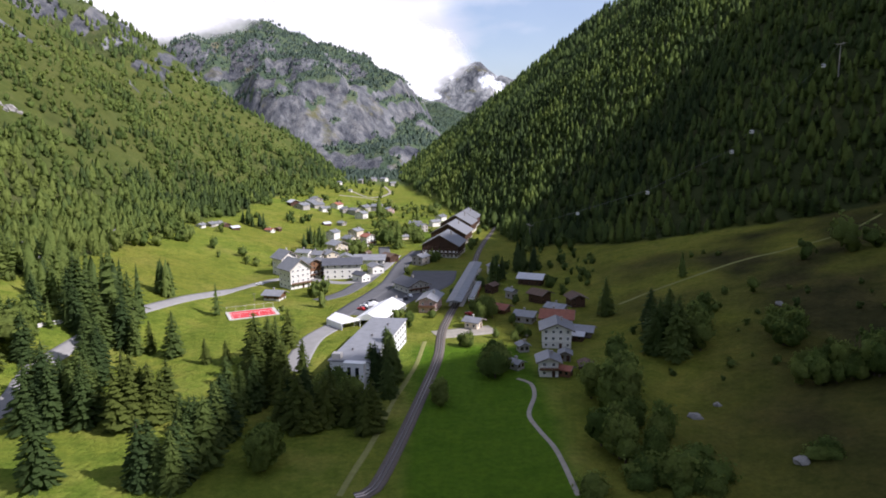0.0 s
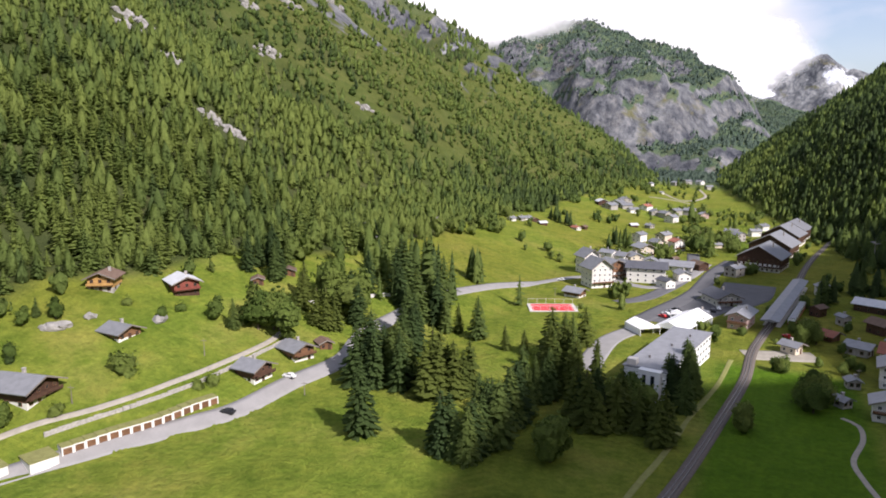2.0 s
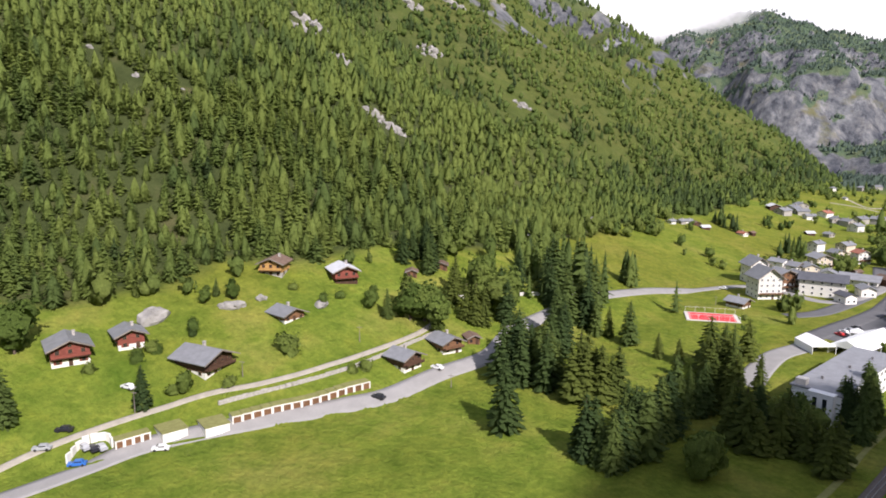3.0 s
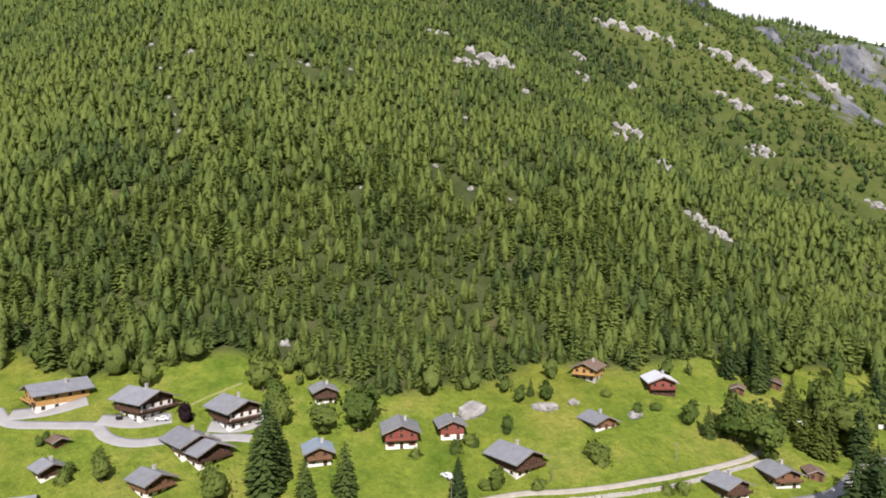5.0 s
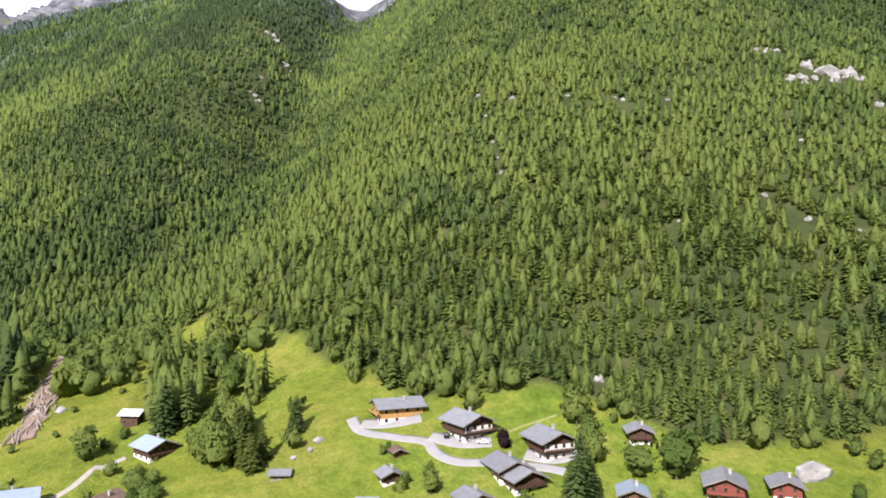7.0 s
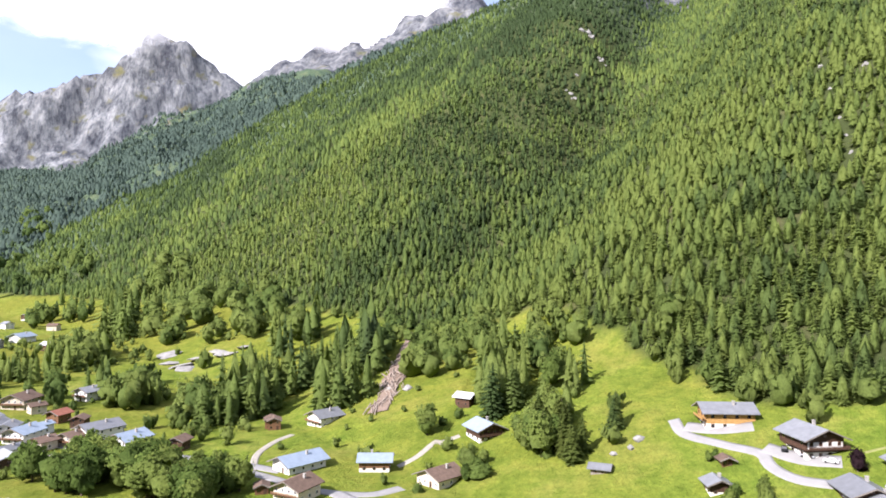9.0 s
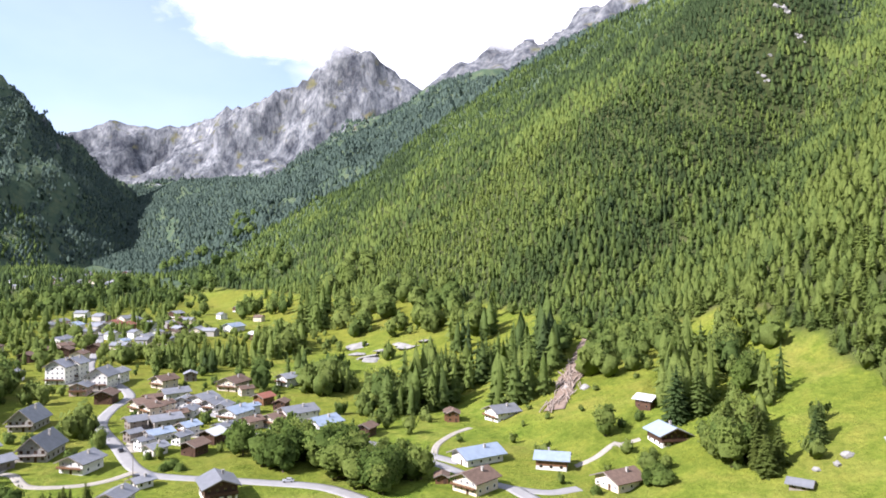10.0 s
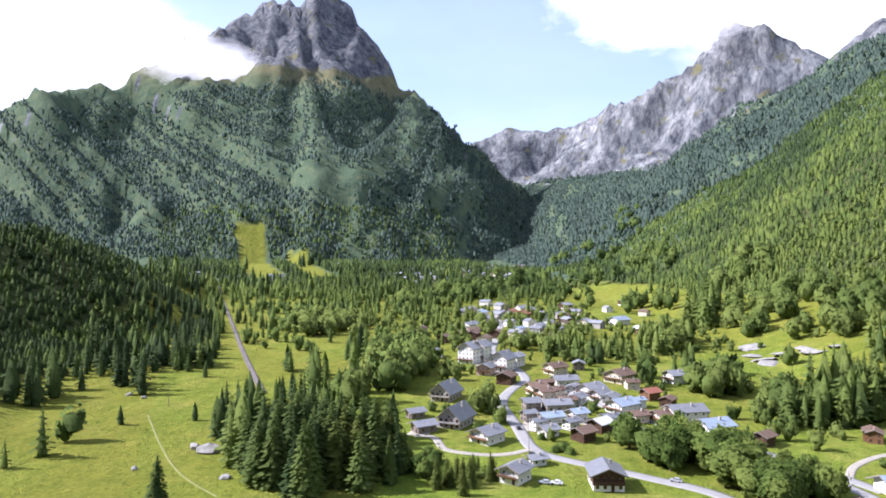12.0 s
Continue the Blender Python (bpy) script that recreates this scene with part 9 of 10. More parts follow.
grove("spruce", -321.2, -1056.2, 51.8, 16, 26.4, 284, 1.54, 163, 1.0)
grove("spruce", -488.5, -569.1, 20.2, 12, 38.8, 285, 3.00, 139, 1.0)
grove("spruce", -308.1, -261.4, 18.3, 22, 29.9, 286, 2.09, 130, 1.1)
grove("broad", -283.0, -278.4, 8.6, 8, 18.1, 287, 2.74, 135, 1.0)
grove("spruce", -429.1, -316.2, 20.8, 14, 29.7, 288, 3.00, 126, 1.0)
grove("spruce", -371.3, -226.6, 13.9, 16, 31.5, 289, 3.00, 121, 1.1)
grove("broad", -416.0, -227.1, 11.5, 8, 15.3, 290, 3.00, 119, 1.0)
grove("broad", -356.4, -165.6, 12.8, 16, 14.3, 291, 3.00, 115, 1.2)
grove("larch", -311.4, -120.8, 8.1, 8, 25.6, 292, 3.00, 111, 1.1)
grove("larch", -308.3, -102.7, 6.5, 7, 20.9, 293, 3.00, 108, 1.0)
grove("broad", -366.4, -142.1, 8.0, 6, 19.1, 294, 3.00, 111, 1.0)
grove("broad", -370.0, -113.4, 9.3, 10, 15.6, 295, 3.00, 107, 1.0)
tree("spruce", -394.7, -168.0, 20.9, 1.0)
grove("broad", -310.4, -81.9, 7.6, 8, 15.4, 297, 3.00, 105, 1.0)
grove("broad", -256.8, -76.6, 6.4, 8, 16.1, 298, 2.90, 107, 1.0)
grove("larch", -250.9, -64.2, 5.1, 6, 14.4, 299, 3.00, 104, 1.0)
tree("spruce", -259.1, -50.5, 13.5, 1.0)
grove("spruce", -339.9, -64.6, 9.3, 9, 21.8, 301, 3.00, 101, 1.1)
grove("broad", -347.2, -44.5, 7.8, 6, 13.6, 302, 3.00, 97, 1.3)
tree("broad", -265.9, -130.1, 13.8, 1.0)
grove("broad", -184.3, -186.2, 11.2, 14, 11.8, 304, 0.95, 135, 1.2)
grove("broad", -180.7, -224.3, 7.5, 10, 11.4, 305, 2.18, 141, 1.1)
tree("broad", -203.7, -183.3, 8.4, 1.0)
grove("bush", -239.8, -95.3, 5.2, 4, 5.8, 307, 1.50, 112, 1.3)
grove("spruce", -167.9, 293.4, 10.7, 14, 19.8, 308, 2.88, 30, 1.1)
grove("spruce", -132.6, 259.0, 11.8, 14, 24.4, 309, 1.70, 27, 1.1)
grove("spruce", -111.9, 188.3, 8.6, 8, 21.9, 310, 1.29, 31, 1.2)
grove("larch", -86.5, 185.9, 5.9, 6, 18.4, 311, 1.00, 25, 1.2)
grove("larch", -58.6, 215.2, 7.1, 10, 18.1, 312, 3.00, 15, 1.1)
grove("larch", -54.7, 250.1, 6.2, 6, 16.4, 313, 2.93, 12, 1.1)
grove("broad", 47.4, 176.7, 8.9, 14, 9.6, 314, 2.74, -15, 1.0)
grove("broad", 116.6, 192.4, 8.5, 8, 8.5, 315, 1.06, -31, 1.2)
grove("spruce", 79.8, 253.8, 5.1, 5, 17.6, 316, 3.00, -17, 1.1)
grove("bush", 54.3, 151.6, 8.8, 10, 6.4, 317, 1.12, -20, 1.3)
grove("broad", -518.0, -491.3, 37.2, 18, 23.4, 318, 2.09, 133, 1.2)
grove("broad", -494.9, -413.6, 23.5, 14, 27.2, 319, 3.00, 130, 1.0)
grove("broad", -519.5, -702.8, 39.2, 10, 23.2, 320, 1.62, 144, 1.0)
grove("broad", -493.3, -535.3, 20.2, 8, 21.8, 321, 2.62, 137, 1.0)
grove("spruce", -556.1, -666.5, 37.5, 8, 23.9, 322, 1.68, 140, 1.0)
grove("broad", -450.4, -400.9, 22.8, 6, 17.2, 323, 1.31, 132, 1.2)
grove("spruce", -200, -960, 45, 60, 19, 324, 1.8, 10, 1.1)
grove("spruce", -330, -1080, 50, 45, 19, 325, 1.5, 20, 1.1)

for gx, gy, rad, num, tall, seed, kind in ((-22.5, 212, 2.2, 4, 14, 401, "spruce"), (-18.0, 219, 2.0, 4, 15, 402, "spruce"), (-20.5, 230, 2.0, 3, 14, 403, "spruce"), (-62.5, 338, 4, 4, 11, 404, "broad"),
                                           (-24, 344, 5, 5, 8, 405, "broad"), (-47, 508, 10, 7, 13, 406, "broad"), (-101, 526, 8, 6, 14, 407, "spruce"), (8, 254, 4, 4, 6, 408, "broad"),
                                           (18, 236, 4, 4, 8, 409, "broad"), (29, 286, 4, 4, 6, 410, "broad"), (28, 376, 5, 5, 14, 411, "spruce"), (62, 470, 9, 9, 15, 412, "spruce"),
                                           (-70, 400, 8, 6, 7, 413, "broad"), (-8, 430, 6, 6, 8, 414, "broad"), (-60, 440, 8, 6, 9, 415, "broad")):
    grove(kind, gx, gy, rad, num, tall, seed)

# rock showing through the woods
outcrop(-521, 256, 5.4, 1)
outcrop(-477, 276, 10.4, 2)
outcrop(-476, 292, 7.0, 3)
outcrop(-468, 254, 6.0, 4)
outcrop(-399, 349, 6.5, 5)
outcrop(-392, 354, 5.9, 6)
outcrop(-350, 338, 4.4, 7)
outcrop(-393, 490, 6.9, 8)
outcrop(-329, 181, 3.1, 9)
outcrop(-354, 172, 2.2, 10)
outcrop(-549, 38, 2.4, 11)
outcrop(-513, 41, 1.8, 12)
outcrop(-470, 42, 1.8, 13)
outcrop(-449, 43, 1.6, 14)
outcrop(-431, 44, 1.8, 15)
outcrop(-520, 62, 2.6, 16)
outcrop(-499, 99, 2.2, 17)
outcrop(-481, 129, 2.1, 18)
outcrop(-475, 133, 2.5, 19)
outcrop(-469, 162, 2.5, 20)
outcrop(-350, 126, 1.3, 21)
outcrop(-312, 195, 1.5, 22)
outcrop(-399, 216, 2.2, 23)
outcrop(-423, 278, 3.6, 24)
outcrop(-594, 499, 10.9, 25)
outcrop(-580, 527, 12.4, 26)
outcrop(-565, 553, 10.0, 27)
outcrop(-567, 622, 11.6, 28)
outcrop(-542, 638, 13.1, 29)
outcrop(-520, 647, 11.4, 30)
outcrop(-460, 534, 9.6, 31)
outcrop(-482, 634, 8.9, 32)
outcrop(-478, 427, 5.4, 33)
outcrop(-330, 539, 5.8, 34)
outcrop(-528, 773, 14.5, 35)
outcrop(-291, 311, 3.9, 36)
outcrop(-285, 320, 4.5, 37)
outcrop(-297, 306, 3.0, 38)
outcrop(-382, 332, 6.2, 39)
outcrop(-392, 479, 5.7, 40)
outcrop(-294, 311, 4.4, 41)
outcrop(-285, 315, 4.4, 42)
outcrop(-1095, -250, 7.3, 43)
outcrop(-943, -240, 4.8, 44)
outcrop(-1056, -220, 4.6, 45)
outcrop(-978, -240, 3.6, 46)
outcrop(-272, 66, 3.1, 47)
outcrop(-517, 396, 5.6, 48)
outcrop(-477, 374, 4.7, 49)

# boulders in the grass
boulder(-204.8, 113.2, 4.9, 1)
boulder(-196.9, 133.7, 2.0, 2)
boulder(-194.3, 137.4, 2.2, 3)
boulder(-193.9, 146.5, 1.8, 4)
boulder(-179.1, 161.3, 2.6, 5)
boulder(-206.7, 114.0, 4.0, 6)
boulder(-195.7, 135.4, 3.0, 7)
boulder(-194.5, 138.8, 2.2, 8)
boulder(-193.6, 146.9, 2.0, 9)
boulder(-246.4, -42.1, 1.7, 10)
boulder(-251.9, -40.0, 2.1, 11)
boulder(-243.4, -47.4, 1.5, 12)
boulder(-317.2, -176.5, 2.1, 13)
boulder(-315.2, -165.5, 2.7, 14)
boulder(20.4, -285.3, 1.7, 15)
boulder(-6.5, -298.9, 5.0, 16)
boulder(-11.1, -262.8, 2.2, 17)
boulder(-1.1, -305.0, 3.1, 18)
boulder(32.1, -418.8, 2.1, 19)
boulder(24.4, -408.3, 1.7, 20)
boulder(-209.8, 335.8, 4.9, 21)
boulder(-185.8, 308.3, 5.9, 22)
boulder(-213.3, 432.2, 4.0, 23)
boulder(-201.7, 425.6, 3.1, 24)
boulder(127.2, 256.2, 1.9, 25)
boulder(114.7, 194.7, 1.5, 26)
boulder(70.0, 184.2, 2.1, 27)
boulder(58.6, 173.4, 1.6, 28)
boulder(78.7, 190.4, 1.3, 29)
boulder(84.2, 153.4, 2.0, 30)
boulder(-382.6, -388.1, 9.0, 31, flat=0.25)
boulder(-397.1, -382.0, 9.1, 32, flat=0.25)
boulder(-404.7, -365.0, 8.9, 33, flat=0.25)
boulder(-389.8, -406.2, 6.9, 34, flat=0.25)
boulder(-417.6, -358.0, 6.8, 35, flat=0.25)
boulder(-410.5, -427.9, 8.8, 36, flat=0.25)
boulder(-377.9, -377.3, 7.9, 37, flat=0.25)
boulder(-410.1, -375.4, 9.1, 38, flat=0.25)

# ---------------------------------------------------------------- special buildings and small works
M_TURF = plain("roof_turf", (0.19, 0.19, 0.07), 0.95, 0.25, 0.8, 0, 0.1)


def sports_court():
    x, y, turn = COURT
    c = thing("sports_court", x, y, turn, "red fenced sports court in the meadow", "court", z=ground(x, y) + 0.35)
    part("surface", box((-9.5, -6, -1.2), (9.5, 6, 0.0)), M_RED_COURT, c, "bright red hard surface")
    part("apron", box((-11, -7, -1.2), (11, 7, -0.03)), M_CONCRETE, c, "pale concrete apron")
    for px, py, sx, sy in ((0, 0, 18, 0.1), (0, 3.2, 18, 0.1), (0, -3.2, 18, 0.1), (9.0, 0, 0.1, 11), (-9.0, 0, 0.1, 11)):
        part("line", box((px - sx / 2, py - sy / 2, 0.004), (px + sx / 2, py + sy / 2, 0.012)), M_WHITE_PAINT, c, "white court line")
    for k in range(6):
        for py in (-6.8, 6.8):
            part("fence_post", data("fence_post", box((-0.04, -0.04, 0), (0.04, 0.04, 2.4)), M_WHITE_PAINT), None, c, at=pose(-10.5 + k * 4.2, py, 0))
    for py in (-6.8, 6.8):
        part("fence_rail", box((-10.5, py - 0.02, 2.3), (10.5, py + 0.02, 2.36)), M_WHITE_PAINT, c)


def modern_block():
    (fx, fy), (bx, by) = BLOCK_FRONT, BLOCK_BACK
    length = math.hypot(bx - fx, by - fy)
    turn = math.degrees(math.atan2(by - fy, bx - fx)) - 90
    b = thing("modern_building", (fx + bx) / 2, (fy + by) / 2, turn, "long white modern building with a flat grey roof", "building")
    w, l, h = 13.0, length, 8.6
    part("wall", box((-w / 2, -l / 2, -1), (w / 2, l / 2, h)), M_WHITE_PAINT, b)
    part("roof", joined(box((-w / 2 - 0.5, -l / 2 - 0.5, h), (w / 2 + 0.5, l / 2 + 0.5, h + 0.35)), box((-w / 2, -l / 2, h + 0.35), (w / 2, l / 2, h + 0.45))), M_ROOF_GREY, b, "flat grey roof")
    part("stair_tower", box((-1.0, -l / 2 - 2.4, -1), (w / 2 - 1.2, -l / 2, h + 0.2)), M_WHITE_PAINT, b)
    part("tower_cap", box((-1.3, -l / 2 - 2.7, h + 0.2), (w / 2 - 0.9, -l / 2, h + 0.5)), M_WHITE_PAINT, b)
    part("lift_house", box((-w / 2 + 0.6, -l / 2 + 0.5, h + 0.4), (-w / 2 + 3.4, -l / 2 + 3.0, h + 2.2)), M_CONCRETE, b)
    for px in (0.6, 3.2):
        part("tall_window", box((px - 0.55, -l / 2 - 2.5, 0.8), (px + 0.55, -l / 2 - 2.3, h - 1.0)), M_GLASS, b, "tall dark window slot")
    n = int(l / 3.6)
    for fl in range(3):
        for i in range(n):
            for sx, tr in ((1, 90), (-1, -90)):
                add_window(b, sx * w / 2, (i + 0.5) / n * l - l / 2, 0.8 + fl * 2.75, tr, 2.2, 1.4, "white")
    for k, py in enumerate((-0.3, 0.02, 0.3)):
        part("roof_vent", data("roof_vent", joined(box((-0.3, -0.3, 0), (0.3, 0.3, 0.8)), box((-0.4, -0.4, 0.8), (0.4, 0.4, 0.95))), M_STEEL), None, b, at=pose(-2 + 2 * k, py * l, h + 0.4))


def marquee(x, y, turn, w, l, h, label):
    t = thing("marquee", x, y, turn, label, "tent", "event tents")
    part("canvas_roof", gable_prism(w, l, h, h + 0.05, w * 0.22), M_CANVAS, t, "taut white canvas roof")
    part("canvas_wall", joined(box((-w / 2 + 0.2, l / 2 - 0.3, -0.5), (w / 2 - 0.2, l / 2 - 0.2, h)), box((-w / 2 + 0.1, -l / 2 + 0.2, -0.5), (-w / 2 + 0.2, l / 2 - 0.2, h))), M_CANVAS, t)
    n = max(3, int(l / 4))
    for i in range(n + 1):
        for sx in (-1, 1):
            part("pole", data(f"tent_pole_{h}", box((-0.08, -0.08, -0.5), (0.08, 0.08, h)), M_WHITE_PAINT), None, t, at=pose(sx * (w / 2 - 0.1), -l / 2 + i * l / n, 0))


def station_platform():
    (ax, ay), (bx, by) = PLATFORM
    l = math.hypot(bx - ax, by - ay)
    turn = math.degrees(math.atan2(by - ay, bx - ax)) - 90
    s = thing("platform_canopy", (ax + bx) / 2, (ay + by) / 2, turn, "long grey canopy over a station platform", "canopy")
    part("platform", box((-3.5, -l / 2, -0.8), (3.5, l / 2, 0.75)), M_CONCRETE, s, "concrete platform")
    part("canopy_roof", joined(gable_prism(7.4, l, 4.3, 4.45, 0.7), box((-3.7, -l / 2, 4.15), (3.7, l / 2, 4.3))), M_ROOF_GREY, s, "ribbed grey metal roof")
    for i in range(int(l / 6)):
        part("post", data("platform_post", box((-0.12, -0.12, 0.75), (0.12, 0.12, 4.2)), M_STEEL), None, s, at=pose(0, -l / 2 + 3 + i * 6, 0))
    x2, y2 = (ax * 0.72 + bx * 0.28) + 7.0, ay * 0.72 + by * 0.28
    tr = thing("train", x2, y2, turn, "red and white railcar standing at the platform", "train")
    part("lower_body", box((-1.35, -18, 0.9), (1.35, 18, 2.0)), PAINTS["red"], tr, "red lower body")
    part("upper_body", box((-1.35, -18, 2.0), (1.35, 18, 3.6)), M_WHITE_PAINT, tr)
    part("roof", box((-1.25, -17.8, 3.6), (1.25, 17.8, 3.9)), M_ROOF_GREY, tr)
    for sx in (-1, 1):
        for i in range(9):
            part("window", data("train_window", box((-0.03, -1.4, 2.2), (0.03, 1.4, 3.1)), M_GLASS), None, tr, at=pose(sx * 1.36, -16 + i * 4, 0))
    for sy in (-14, -5, 5, 14):
        part("bogie", box((-1.1, sy - 1.5, 0.2), (1.1, sy + 1.5, 0.9)), M_RUBBER, tr)


def garages(line, count, label):
    """A row of lock-up garages set into the bank: pale piers, one lid of turf, a brown door each."""
    p = smooth_line(line, 0.5)
    seg = np.concatenate([[0], np.cumsum(np.linalg.norm(np.diff(p, axis=0), axis=1))])
    step = seg[-1] / count
    door = data("garage_door", joined(box((-1.12, -0.05, 0), (1.12, 0.05, 1.9)), *[box((-1.12, -0.08, 0.2 + 0.4 * i), (1.12, -0.05, 0.5 + 0.4 * i)) for i in range(4)]), M_WOOD)
    for i in range(count):
        s0 = (i + 0.5) * step
        x, y = np.interp(s0, seg, p[:, 0]), np.interp(s0, seg, p[:, 1])
        x2, y2 = np.interp(s0 + 0.5, seg, p[:, 0]), np.interp(s0 + 0.5, seg, p[:, 1])
        turn = math.degrees(math.atan2(y2 - y, x2 - x))
        if math.sin(radians(turn)) * x - math.cos(radians(turn)) * y > 0:
            turn += 180
        g = thing("garage", x, y, turn, label, "garage", "lock-up garages", z=ground(x, y) - 0.05)
        hw = step / 2 - 0.01
        part("wall", joined(box((-hw, 0, -0.6), (-hw + 0.35, 3.2, 2.15)), box((hw - 0.35, 0, -0.6), (hw, 3.2, 2.15)), box((-hw + 0.35, 0, 1.92), (hw - 0.35, 0.3, 2.15)), box((-hw + 0.35, 2.9, -0.6), (hw - 0.35, 3.2, 2.15))), M_PLASTER, g, "cream rendered piers and lintel")
        part("roof", box((-hw, 0.25, 2.15), (hw, 3.2, 2.36)), M_TURF, g)
        part("door", door, None, g, "brown panelled up-and-over door", at=pose(0, 0.2, 0.02))


def box_garage(x, y, turn, w=6.4, l=6.4):
    g = thing("box_garage", x, y, turn, "low white garage with a flat turf-green roof", "garage", "white garages")
    part("wall", box((-w / 2, -l / 2, -1.6), (w / 2, l / 2, 1.5)), M_PLASTER, g)
    part("roof", box((-w / 2 - 0.2, -l / 2 - 0.2, 1.5), (w / 2 + 0.2, l / 2 + 0.2, 1.72)), M_TURF, g, "flat roof grown with grass")
    part("door", box((-1.4, -l / 2 - 0.06, -1.0), (1.4, -l / 2 + 0.02, 1.2)), M_WHITE_PAINT, g)



def wall_line(line, label, tall=1.1, thick=0.45, material=M_STONE):
    """A low wall of single blocks laid along a line."""
    p = smooth_line(line, 1.6)
    e = thing("stone_wall", p[0][0], p[0][1], 0, label, "wall", z=0)
    e.location = (0, 0, 0)
    block = data("wall_block_" + material.name, box((-0.86, -thick / 2, -0.5), (0.86, thick / 2, tall)), material)
    rng = random.Random(len(p))
    for a, b in zip(p[:-1], p[1:]):
        m = (a + b) / 2
        part("block", block, None, e, at=pose(m[0], m[1], ground(m[0], m[1]) + rng.uniform(-0.12, 0.12), 0, 0, math.degrees(math.atan2(b[1] - a[1], b[0] - a[0])) + rng.uniform(-2, 2)))


def pole(x, y, tall, label="slim timber utility pole with a crossarm"):
    p = thing("utility_pole", x, y, 20, label, "pole", "utility poles")
    part("mast", trunk_piece(0.16, tall), M_WOOD_GREY, p)
    part("crossarm", box((-0.9, -0.07, tall - 0.9), (0.9, 0.07, tall - 0.75)), M_WOOD_GREY, p)


LIFT_STATION, LIFT_TOP = (59.6, 478.3), (240.9, 434.2)
CABINS = [(82.0, 501.4, 16.7), (94.4, 487.5, 22.8), (130.9, 445.3, 41.0), (173.1, 420.3, 67.2), (185.6, 423.3, 79.1), (230.9, 433.2, 118.1)]


def lift_pylon(x, y, tall, turn):
    p = thing("cableway_pylon", x, y, turn, "grey steel cableway pylon with a wide crossarm", "pylon", "cableway pylons", sink=0.3)
    part("mast", trunk_piece(0.55, tall, 10), M_STEEL, p)
    part("crossarm", joined(box((-3.4, -0.25, tall - 0.7), (3.4, 0.25, tall - 0.2)), box((-3.6, -1.4, tall - 0.3), (-3.1, 1.4, tall + 0.1)), box((3.1, -1.4, tall - 0.3), (3.6, 1.4, tall + 0.1))), M_STEEL, p)
    part("ladder", joined(*[box((-0.25, -0.75, 1.0 + 0.6 * q), (0.25, -0.68, 1.05 + 0.6 * q)) for q in range(int(tall / 0.6) - 2)]), M_STEEL, p)
    return ground(x, y) + tall


def gondola(x, y, z, turn):
    c = thing("gondola_cabin", x, y, turn, "small white gondola cabin hanging from a cable", "gondola", "gondola cabins", z=z)
    w, l = 0.85, 1.0
    v = [(sx * w * k, sy * l * k, zz) for zz, k in ((-2.6, 0.72), (-2.2, 0.95), (-1.2, 1.0), (-0.55, 0.8)) for sx, sy in ((-1, -1), (1, -1), (1, 1), (-1, 1))]
    f = [(q * 4 + i, q * 4 + (i + 1) % 4, q * 4 + 4 + (i + 1) % 4, q * 4 + 4 + i) for q in range(3) for i in range(4)] + [(3, 2, 1, 0), (12, 13, 14, 15)]
    part("body", (v, f), M_WHITE_PAINT, c)
    part("window_band", box((-w * 0.98, -l * 0.98, -1.75), (w * 0.98, l * 1.01, -1.05)), M_GLASS, c)
    part("hanger", joined(box((-0.06, -0.06, -0.6), (0.06, 0.06, 0.15)), box((-0.12, -0.5, 0.05), (0.12, 0.5, 0.2))), M_STEEL, c)


def cableway():
    """A gondola lift from the valley station up the wooded slope."""
    z0 = lift_pylon(*LIFT_STATION, 16.0, 105)
    z1 = lift_pylon(*LIFT_TOP, 20.0, 105)
    line = [(*LIFT_STATION, z0)] + CABINS + [(*LIFT_TOP, max(z1, 128.0))]
    v, f = [], []
    for (ax, ay, az_), (bx, by, bz) in zip(line[:-1], line[1:]):
        n = len(v)
        v += [(px + ox, py, pz + oz) for px, py, pz in ((ax, ay, az_), (bx, by, bz)) for ox, oz in ((-0.05, 0.1), (0.05, 0.1), (0.0, 0.19))]
        f += [(n + i, n + (i + 1) % 3, n + 3 + (i + 1) % 3, n + 3 + i) for i in range(3)]
    tagged(part("cable", (v, f), M_STEEL), "thin steel cable of the gondola lift", "cable")
    for x, y, z in CABINS:
        gondola(x, y, z, 105)


sports_court()
modern_block()
cableway()
(tx, ty), (ux, uy), (vx, vy) = TENTS
marquee(tx - 2, ty + 6, 8 - 24, 13, 30, 3.2, "large white event marquee with open sides")
marquee(ux, uy, 40, 9, 12, 2.8, "white event tent beside the yard")
marquee(vx, vy, 10, 5, 5, 2.8, "small peaked white tent")
station_platform()
garages(GARAGE_ROW, 15, "lock-up garage with a brown door in a pale front")
garages(GARAGE_ROW_SMALL, 4, "lock-up garage with a brown door in a pale front")
for gx, gy in BOX_GARAGES:
    box_garage(gx, gy, math.degrees(math.atan2(-gx, gy)) + 18)
wall_line(PARKING_WALL, "white retaining wall round a small car park", 2.2, 0.4, M_PLASTER)
wall_line(LANE_WALL, "low pale dry-stone wall along the lane")
wall_line(ROAD_WALL, "pale concrete retaining wall along the road", 1.3, 0.5, M_CONCRETE)
pole(-156.5, 157.5, 5.7)
pole(-123.9, 164.6, 4.7)
pole(-165.3, 117.8, 5.3)
pole(-170.8, 87.6, 6.7)
pole(-128.8, -254.2, 14.5)
pole(-194.9, -229.4, 7.6)
pole(11.4, -383.8, 11.5)
pole(30.1, 247.2, 6.4)
pole(-93.0, 330.1, 4.6)


